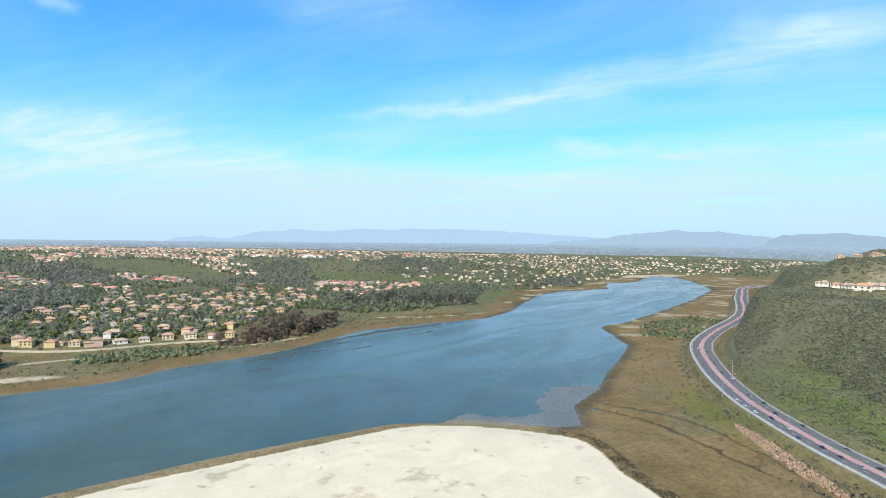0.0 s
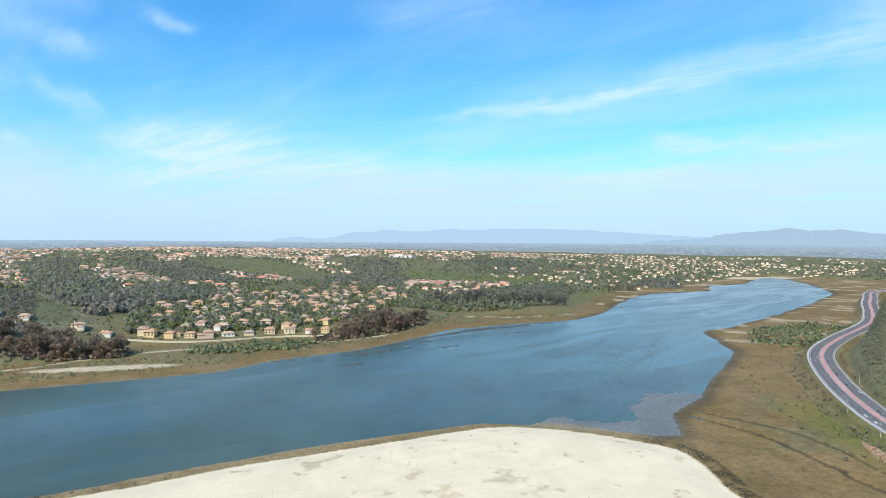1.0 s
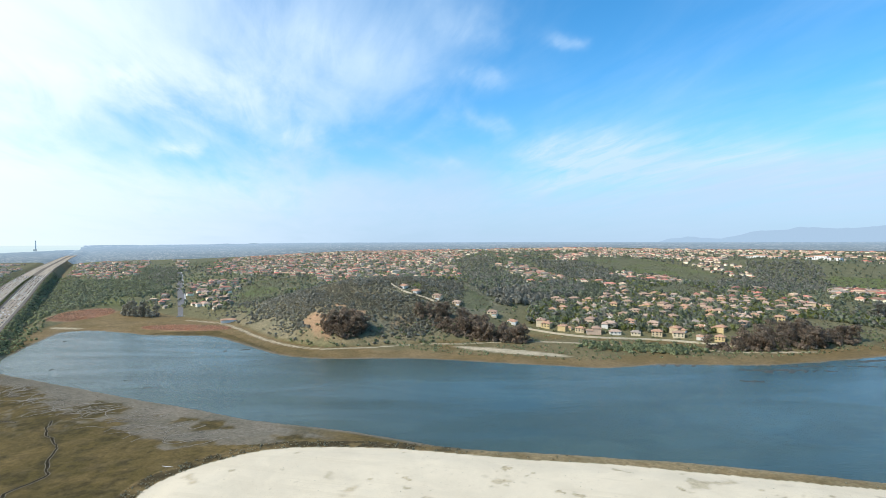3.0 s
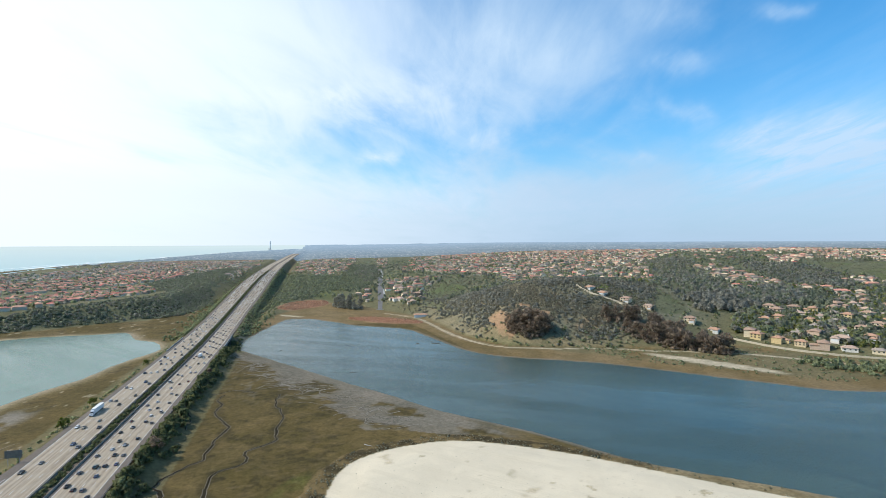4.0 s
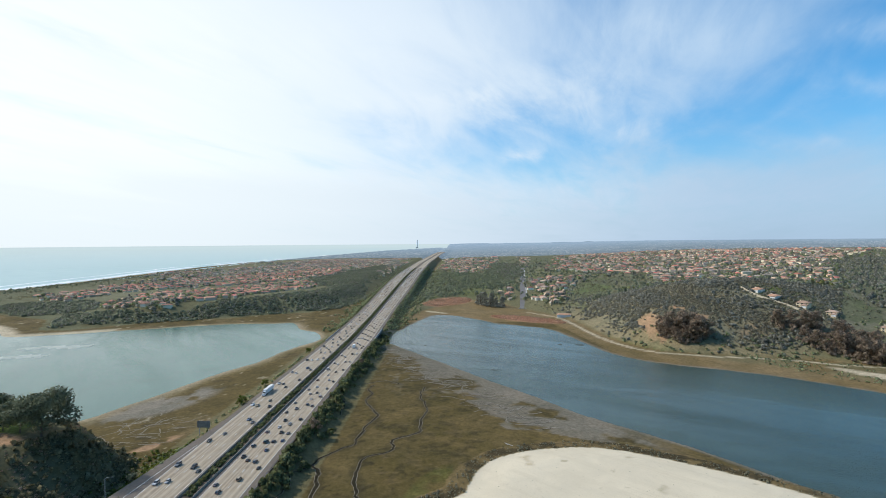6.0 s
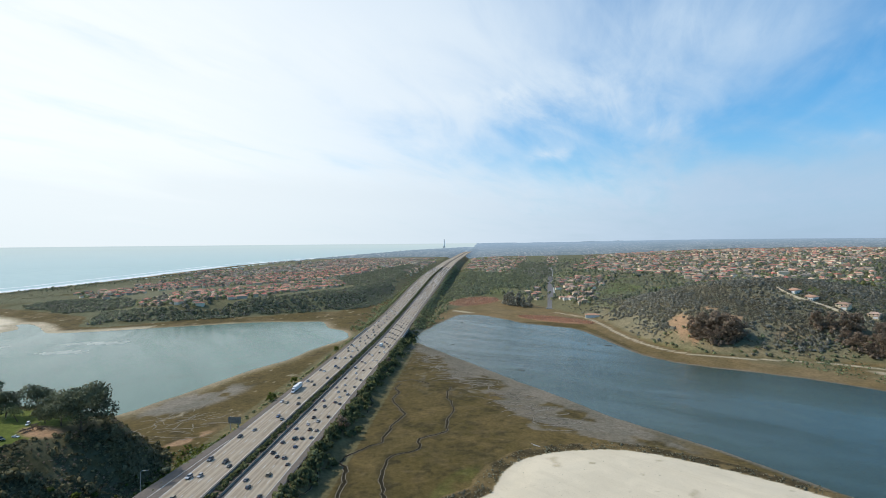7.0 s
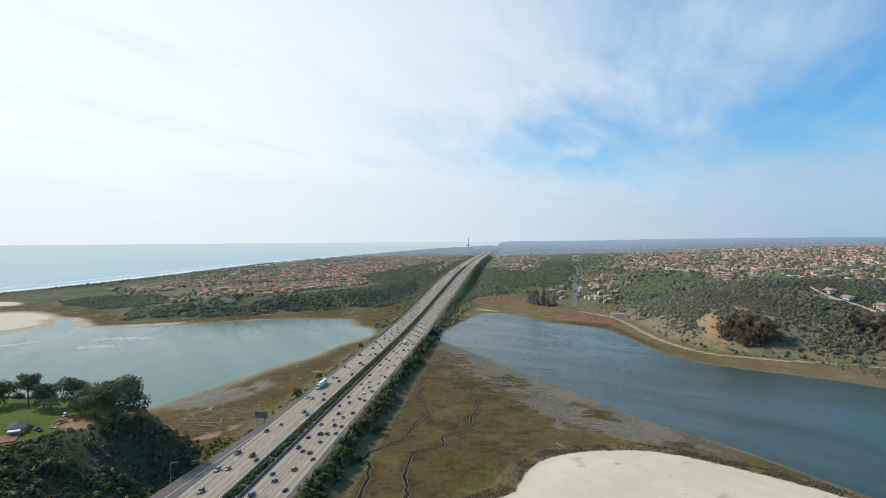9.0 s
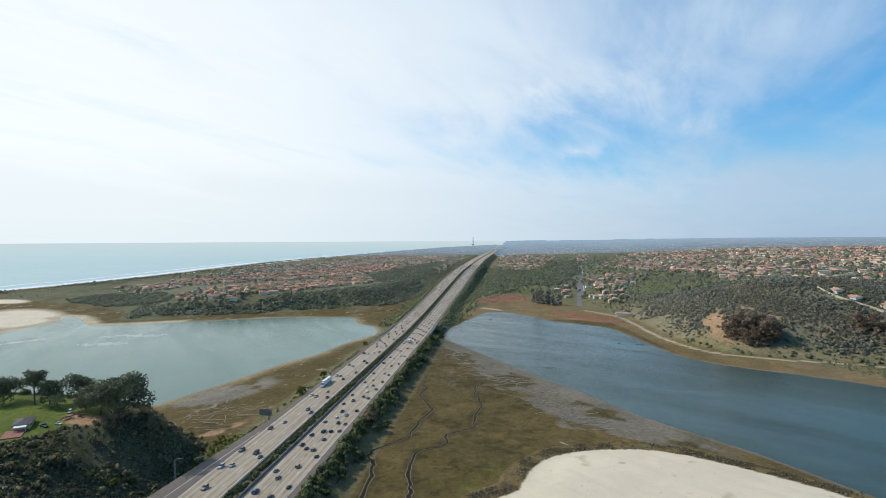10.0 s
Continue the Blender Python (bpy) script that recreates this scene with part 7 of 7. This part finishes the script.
tang = np.gradient(EAST_ROAD, axis=0)
for x, y, color in ((252, 535, "black"), (245, 522, "white"), (246, 506, "grey"), (231, 459, "black"), (217, 427, "black"), (214, 407, "white"), (202, 361, "grey"), (195, 350, "white"),
                    (199, 344, "black"), (191, 338, "white"), (188, 325, "white"), (187, 313, "black"), (199, 322, "black"), (190, 296, "white"), (197, 301, "black"), (188, 281, "blue"),
                    (188, 268, "black"), (189, 256, "black"), (198, 266, "grey"), (189, 244, "silver"), (198, 243, "black"), (189, 229, "silver"), (199, 228, "white")):
    i = int(np.argmin(np.hypot(EAST_ROAD[:, 0] - x, EAST_ROAD[:, 1] - y)))
    t = tang[i] / np.linalg.norm(tang[i])
    side = 1 if (x - EAST_ROAD[i, 0]) * t[1] - (y - EAST_ROAD[i, 1]) * t[0] > 0 else -1
    off = side * r.choice((3.6, 7.0))
    q = EAST_ROAD[i] + off * np.array((t[1], -t[0])) + t * ((x - EAST_ROAD[i, 0]) * t[0] + (y - EAST_ROAD[i, 1]) * t[1])
    a = math.degrees(math.atan2(t[1], t[0])) + (0 if side > 0 else 180)
    kind = r.choice(("sedan", "suv", "sedan", "pickup"))
    car_at(kind, color, pose(q[0], q[1], EAST_Z + 0.03, 0, 0, a), f"{color} {NAMES[kind]} on the lagoon road", "lagoon road traffic")
for off, w in ((-8.4, 0.12), (8.4, 0.12), (-1.9, 0.1), (1.9, 0.1)):
    ribbon("road_line", EL, (off - w, off + w), EZ + 0.035, M["paint"], label="white road line", category="road marking", kind="structure", thick=0.02)
ribbon("kerb", EL, (-9.7, -9.2), EZ + 0.12, M["kerb"], label="pale concrete kerb and drain", category="kerb", kind="structure", thick=0.6)
dashes = []
acc = 0.0
for i in range(1, len(EL)):
    seg = EL[i] - EL[i - 1]
    length = np.linalg.norm(seg)
    while acc < length:
        q = EL[i - 1] + seg * acc / length
        nrm = np.array((-seg[1], seg[0])) / length
        for off in (-5.2, 5.2):
            w = q + nrm * off
            z = float(east_grade(w[1]))
            dashes.append((w[0], w[1], z + 0.01, z + 0.035, 3.0, 0.15, math.atan2(seg[1], seg[0])))
        acc += 12
    acc -= length
joined_boxes("road_dashes", dashes, M["paint"], "white lane dashes on the lagoon road", "road marking")


# ---------------------------------------------------------------- the knoll
def put_tree(x, y, seed, height, width, mat, leaves, leaf, label, lean=0.5, bare=0.3):
    t = make_tree(seed, height, width, mat, leaves, leaf, lean, bare, "pine_tree" if "pine" in label else "eucalyptus_tree", label, "trees on the knoll", 14 if "pine" in label else 10)
    t.matrix_basis = pose(x, y, ground_z(x, y), 0, 0, seed * 37 % 360)


put_tree(-243, -125, 401, 16.5, 20, M["pineleaf"], 6000, 0.50, "broad dark green pine tree on the knoll edge", 0.8, 0.22)
put_tree(-250, -137, 402, 13.5, 15, M["pineleaf"], 3600, 0.48, "rounded dark green pine tree on the knoll", 0.4, 0.2)
put_tree(-262, -153, 403, 14.5, 12, M["pineleaf"], 2200, 0.45, "open-crowned dark eucalyptus tree on the knoll", -1.2, 0.3)
put_tree(-262, -168, 404, 12, 11, M["pineleaf"], 2200, 0.45, "dense dark eucalyptus tree beside the lawn", 0.3, 0.12)
put_tree(-265, -177, 405, 16, 11, M["pineleaf"], 1900, 0.45, "tall bare-trunked eucalyptus tree beside the lawn", 1.4, 0.5)
put_tree(-268, -194, 406, 10.5, 15, M["pineleaf"], 3000, 0.47, "spreading dark green pine tree beside the lawn", 0.2, 0.2)
put_tree(-258, -160, 407, 7, 6, M["leaf"], 350, 0.45, "small leaning eucalyptus tree beside the lawn", 2.5, 0.3)
put_tree(-254, -146, 408, 8, 8, M["pineleaf"], 900, 0.5, "small dark eucalyptus tree on the knoll", 0.6, 0.2)


def make_cottage():
    root = thing("cottage", "low cottage with a dark grey roof beside the lawn", "house", at=pose(-235, -160, ground_z(-235, -160), 0, 0, 25) @ Matrix.Scale(0.72, 4))
    bm = bmesh.new()
    box(bm, -7, 7, -4, 4, -1.5, 2.8)
    part("wall", bm, WALLS[1], root)
    bm = bmesh.new()
    hip_roof(bm, -7, 7, -4, 4, 2.8, 0.3)
    part("roof", bm, material("dark_grey_roof", (0.10, 0.095, 0.09), 0.8, (0.8, (0.075, 0.07, 0.068))), root)
    bm = bmesh.new()
    box(bm, 7.02, 11.5, -3, 3, 2.3, 2.5)
    part("awning", bm, M["white"], root, "white flat awning")
    for y in (-2.8, 2.8):
        bm = bmesh.new()
        box(bm, 11.2, 11.4, y - 0.1, y + 0.1, -1.0, 2.3)
        part("awning_post", bm, M["white"], root)
    for x in (-4.5, -1.5, 1.5, 4.5):
        bm = bmesh.new()
        box(bm, x - 0.7, x + 0.7, 3.95, 4.08, 0.9, 2.1)
        part("window", bm, M["glass"], root)
    bm = bmesh.new()
    box(bm, -7.04, -6.96, -0.5, 0.5, 0, 2.05)
    part("door", bm, M["timber"], root)


make_cottage()
bm = bmesh.new()
box(bm, -5, 5, -3.5, 3.5, -1.2, 0.12)
patio = part("patio", bm, material("red_brick_paving", (0.30, 0.13, 0.10), 0.9, (1.5, (0.22, 0.10, 0.08)), (0.3, (0.36, 0.17, 0.13))))
patio.matrix_basis = pose(-225, -157, ground_z(-225, -157) + 0.15, 0, 0, 25)
tagged(patio, "red brick patio beside the cottage", "patio", kind="structure")
car_at("pickup", "green", pose(-234, -151, ground_z(-234, -151) + 0.05, 0, 0, 60), "dark green pickup parked beside the cottage", "parked cars")
car_at("sedan", "white", pose(-237, -147, ground_z(-237, -147) + 0.05, 0, 0, 75), "white saloon car parked beside the cottage", "parked cars")
car_at("van", "white", pose(-252, -152, ground_z(-252, -152) + 0.05, 0, 0, 20), "white van parked at the edge of the lawn", "parked cars")


def make_pile(x, y, seed, mat, label, size=2.0):
    """A heap of boards and cut branches."""
    r = random.Random(seed)
    root = thing("wood_pile", label, "wood pile", "heaps on the knoll", pose(x, y, ground_z(x, y), 0, 0, r.uniform(0, 180)))
    for i in range(9):
        bm = bmesh.new()
        a, l = r.uniform(0, 3.1), r.uniform(0.6, 1.2) * size
        c = Vector((r.uniform(-0.5, 0.5) * size, r.uniform(-0.4, 0.4) * size, r.uniform(0.1, 0.5) * size))
        d = Vector((math.cos(a), math.sin(a), r.uniform(-0.2, 0.2))) * l
        tube(bm, c - d, c + d, 0.16, 0.1, 6)
        part("log", bm, mat, root)


make_pile(-246, -143, 1, M["timber"], "brown heap of cut logs on the knoll", 2.2)
make_pile(-243, -147, 2, M["bark"], "grey-brown heap of boards on the knoll", 2.6)
make_pile(-250, -148, 3, M["timber"], "brown heap of branches beside the lawn", 1.6)

# round dark bush and yellow broom by the slip road
for x, y, size, mat, label in ((-249, -93, 4.2, M["darkleaf"], "round dark green bush below the knoll"), (-214, -111, 3.4, M["brightleaf"], "yellow-green broom bush below the knoll"),
                               (-219, -106, 2.6, M["brightleaf"], "yellow-green broom bush below the knoll"), (-213, -119, 2.4, M["brightleaf"], "yellow-green broom bush below the knoll"),
                               (-209, -112, 2.8, M["leaf"], "green shrub beside the slip road")):
    root = thing("bush", label, "bush", "bushes below the knoll", pose(x, y, ground_z(x, y)))
    r = random.Random(int(x * y))
    blobs = [(r.uniform(-0.3, 0.3) * size, r.uniform(-0.3, 0.3) * size, size * (0.3 + 0.25 * r.random()), size * (0.3 + 0.15 * r.random())) for i in range(6)]
    ob = new("foliage", crown_mesh("foliage", blobs, 500, 0.32, int(abs(x)), mat))
    ob.parent = root
    bm = bmesh.new()
    tube(bm, (0, 0, -0.3), (0, 0, size * 0.4), 0.12, 0.06, 6)
    part("stem", bm, M["bark"], root)

for n, s, k, size in ((29, 62, 0, 7.5), (27.5, 20, 1, 5.0), (27, 150, 2, 5.5), (28, 215, 0, 5.0), (27, 300, 1, 5.5), (26.5, -20, 2, 4.2)):
    t = make_tree(430 + s, size, size * 0.75, M["brownleaf"] if k == 0 else M["leaf"], 420, 0.45, 0.3, 0.15, "roadside_tree", "brown-green roadside tree beside the freeway guardrail" if k == 0 else "green roadside tree beside the freeway guardrail", "trees along the freeway")
    x, y = fwy(s, n)
    t.matrix_basis = pose(x, y, ground_z(x, y), 0, 0, s)
for s, n in ((106, -27), (113, -28), (150, -27), (262, -27)):
    t = make_tree(460 + s, 4.0, 4.4, M["brightleaf"], 320, 0.4, 0.2, 0.1, "roadside_tree", "small yellow-green tree on the freeway bank", "trees along the freeway")
    x, y = fwy(s, n)
    t.matrix_basis = pose(x, y, ground_z(x, y), 0, 0, s)

# driftwood on the marsh
bm = bmesh.new()
tube(bm, (-270, 76, 0.9), (-264, 79, 1.6), 0.25, 0.12, 7)
tube(bm, (-267, 77.5, 1.2), (-265, 76, 2.0), 0.12, 0.05, 5)
tagged(part("driftwood", bm, M["kerb"]), "bleached driftwood log on the marsh edge", "log")

# ---------------------------------------------------------------- far shore
def make_pump_house():
    root = thing("pavilion", "low white pavilion with a red roof beside the lagoon trail", "building", at=pose(-703, 262, ground_z(-703, 262), 0, 0, 75))
    bm = bmesh.new()
    box(bm, -9, 9, -4, 4, -1, 3.4)
    part("wall", bm, M["white"], root)
    bm = bmesh.new()
    hip_roof(bm, -9, 9, -4, 4, 3.4, 0.35)
    part("roof", bm, TILES[1], root, "red-brown tile roof")
    for x in (-6, -2, 2, 6):
        bm = bmesh.new()
        box(bm, x - 0.9, x + 0.9, 3.95, 4.08, 0.8, 2.4)
        part("window", bm, M["glass"], root)


make_pump_house()
SIDE = rounded([(-800, 233)] + [tuple(q) for q in STREET[2:]], 40, False)
ribbon("side_street", SIDE, (-5, 5), land(*SIDE.T, False)["z"] + 0.35, M["street"], label="pale grey street climbing between houses", category="road", kind="structure", thick=2.0)
ribbon("footpath", SIDE, (-7.4, -5.2), land(*SIDE.T, False)["z"] + 0.5, M["kerb"], label="pale concrete footpath beside the street", category="pavement", kind="structure", thick=2.0)
# reeds
for cx, cy, rx, ry, turn, label in ((-693, 208, 56, 20, 42, "orange-brown dry reeds at the lagoon head"), (-892, 130, 64, 23, 137, "orange-brown dry reeds beside the freeway bank"),
                                    (169.5, 269, 4.5, 48, -2, "tall straw-coloured reeds below the lagoon road")):
    q = np.array(oval(cx, cy, rx, ry, turn, 2300, int(abs(cx))))
    z = land(q[:, 0], q[:, 1], False)["z"]
    stuff("reeds", np.column_stack([q, z]), rng.uniform(0.35, 0.9, len(q)), TUFTS, M["drygrass" if cx > 0 else "rustreed"], label, "reeds", 1.7)


# houses on the eastern terrace and ridge
for x, y, k, turn, size in ((406, 580, 2, 118, 0.85), (411, 567, 7, 128, 0.8), (416, 556, 2, 100, 0.8), (408, 527, 7, 126, 1.2), (421, 524, 2, 214, 1.25), (434, 519, 7, 130, 1.3),
                            (463, 634, 3, 300, 0.6), (518, 680, 1, 306, 0.7), (690, 905, 1, 300, 1.0), (670, 843, 4, 298, 1.0), (660, 822, 0, 300, 0.9)):
    copy_thing(HOUSES[k], pose(x, y, ground_z(x, y) + 0.4, 0, 0, turn) @ Matrix.Scale(size, 4))


def make_palm(seed, height):
    r = random.Random(seed)
    root = thing("palm_tree", "slender fan palm with a drooping green crown", "palm tree", "palms")
    bm = bmesh.new()
    tube(bm, (0, 0, -0.5), (0.3, 0.1, height), 0.28, 0.18, 7)
    part("trunk", bm, M["bark"], root)
    verts, faces = [], []
    for i in range(16):
        a = i * 2.4
        up = r.uniform(-0.5, 0.9)
        d = np.array((math.cos(a), math.sin(a), up))
        side = np.array((-math.sin(a), math.cos(a), 0)) * 0.5
        base = np.array((0.3, 0.1, height))
        mid, tip = base + d * 1.3, base + d * 2.1 + np.array((0, 0, -0.9))
        n0 = len(verts)
        verts += [base, mid + side, tip, mid - side]
        faces.append([n0, n0 + 1, n0 + 2, n0 + 3])
    ob = new("crown", sheet("crown", np.array(verts), np.array(faces), M["leaf"]))
    ob.parent = root
    return root


palm = make_palm(3, 9.0)
palm.matrix_basis = pose(389, 560, ground_z(389, 560))
k = random.Random(5)
spots = [(397, 556), (401, 549), (404, 543), (399, 562), (412, 514), (393, 553), (425, 511)] + [(float(hx[i]) + k.uniform(8, 14), float(hy[i]) - k.uniform(6, 12)) for i in order[5:230:8]]
for x, y in spots:
    copy_thing(palm, pose(x, y, ground_z(x, y), 0, 0, x * 7 % 360))


def make_hotel(x, y, turn, w, label):
    root = thing("hotel", label, "hotel", "white hotels", pose(x, y, ground_z(x, y), 0, 0, turn))
    for i in range(3):
        bm = bmesh.new()
        x0 = -w / 2 + i * w / 3
        box(bm, x0 + (0.02 if i else 0), x0 + w / 3, -8 - 3 * (i % 2), 8, -6, 11 + 3 * (i % 2))
        part("wing", bm, M["white"], root)
        bm = bmesh.new()
        hip_roof(bm, x0 + 0.4, x0 + w / 3 - 0.4, -8 - 3 * (i % 2), 8, 11.05 + 3 * (i % 2), 0.3)
        part("roof", bm, TILES[1], root, "red tile roof")
    for k in range(12):
        for z in (1.5, 5.0, 8.4):
            xx = -w / 2 + w * (k + 0.5) / 12
            bm = bmesh.new()
            y0 = -8.06 - (3 if 4 <= k < 8 else 0)
            box(bm, xx - 1.2, xx + 1.2, y0, y0 + 0.12, z, z + 1.9)
            part("window", bm, M["glass"], root)


make_hotel(-560, 1700, -18, 110, "long white hotel with red roofs on the far hill")
make_hotel(-420, 1720, -12, 90, "white hotel with red tile roofs behind dark trees")

# ---------------------------------------------------------------- coast and distance
cl = rounded(COAST[3:14], 12, False)
for k, (off, w, z) in enumerate(((34, 17, 0.10), (105, 7, 0.12))):
    wig = off + 24 * fbm(cl[:, 0], cl[:, 1], 160, 3, 300 + k)
    t = np.gradient(cl, axis=0)
    t /= np.linalg.norm(t, axis=1)[:, None]
    line = cl + np.column_stack([t[:, 1], -t[:, 0]]) * -wig[:, None]
    ribbon("surf", line, (-w, w), z, M["foam"], label="white line of breaking surf along the coast", category="surf", kind="structure", thick=0.2)
t = np.gradient(cl, axis=0)
t /= np.linalg.norm(t, axis=1)[:, None]
q = np.repeat(cl, 9, axis=0) + np.column_stack([t[:, 1], -t[:, 0]]).repeat(9, axis=0) * rng.uniform(35, 110, (len(cl) * 9, 1)) + rng.normal(0, 30, (len(cl) * 9, 2))
good = land(q[:, 0], q[:, 1], False)
okq = (good["wet"] < -20) & (fbm(q[:, 0], q[:, 1], 120, 2, 177) > 0.05)
stuff("coast_trees", np.column_stack([q[okq], good["z"][okq]]), rng.uniform(1.6, 3.6, okq.sum()), TREES, M["darkleaf"], "dark wind-bent trees along the coast bluff", "trees", 1.2)


def make_stack():
    """A power station chimney far up the coast, drawn in like the land there."""
    a = radians(85.4)
    x, y = -math.sin(a) * 4350, math.cos(a) * 4350
    root = thing("chimney_stack", "tall grey power station chimney on the far coast", "chimney", at=pose(x, y, 60))
    bm = bmesh.new()
    tube(bm, (0, 0, 0), (0, 0, 56), 4.2, 3.0, 16)
    part("shaft", bm, M["white"], root)
    bm = bmesh.new()
    tube(bm, (0, 0, 56), (0, 0, 58), 3.4, 3.4, 16)
    part("rim", bm, M["shoulder"], root)
    bm = bmesh.new()
    box(bm, -6, 6, -12, 6, -6, 2)
    part("boiler_hall", bm, M["kerb"], root)


make_stack()


def hill_range(yaws, tops, reach, air, label, seed):
    """A far range of hills: a ridge line over a long slope, at the edge of sight."""
    a = np.arange(yaws[0], yaws[-1], 0.12)
    top = np.interp(a, yaws, tops) + 0.15 * fbm(a * 40, a * 0, 55, 5, seed)
    rows = []
    for k, (f, d) in enumerate(((0.0, 160), (0.45, 90), (0.8, 40), (1.0, 0), (0.2, -40))):
        el = np.radians(-0.75 + (top + 0.75) * f)
        rr = reach - d + 25 * fbm(a * 60 + k * 7, a * 0 + k, 40, 3, seed + 3)
        rows.append(np.stack([-np.sin(np.radians(a)) * rr, np.cos(np.radians(a)) * rr, EYE_Z + np.tan(el) * rr], -1))
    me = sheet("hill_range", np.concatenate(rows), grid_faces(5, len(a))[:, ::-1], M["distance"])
    # here the soil alpha is how much haze glow is mixed into the hills
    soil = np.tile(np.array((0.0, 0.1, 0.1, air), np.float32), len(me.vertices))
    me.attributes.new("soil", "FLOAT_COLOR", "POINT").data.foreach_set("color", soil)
    tagged(new("hill_range", me), label, "backdrop", kind="structure")


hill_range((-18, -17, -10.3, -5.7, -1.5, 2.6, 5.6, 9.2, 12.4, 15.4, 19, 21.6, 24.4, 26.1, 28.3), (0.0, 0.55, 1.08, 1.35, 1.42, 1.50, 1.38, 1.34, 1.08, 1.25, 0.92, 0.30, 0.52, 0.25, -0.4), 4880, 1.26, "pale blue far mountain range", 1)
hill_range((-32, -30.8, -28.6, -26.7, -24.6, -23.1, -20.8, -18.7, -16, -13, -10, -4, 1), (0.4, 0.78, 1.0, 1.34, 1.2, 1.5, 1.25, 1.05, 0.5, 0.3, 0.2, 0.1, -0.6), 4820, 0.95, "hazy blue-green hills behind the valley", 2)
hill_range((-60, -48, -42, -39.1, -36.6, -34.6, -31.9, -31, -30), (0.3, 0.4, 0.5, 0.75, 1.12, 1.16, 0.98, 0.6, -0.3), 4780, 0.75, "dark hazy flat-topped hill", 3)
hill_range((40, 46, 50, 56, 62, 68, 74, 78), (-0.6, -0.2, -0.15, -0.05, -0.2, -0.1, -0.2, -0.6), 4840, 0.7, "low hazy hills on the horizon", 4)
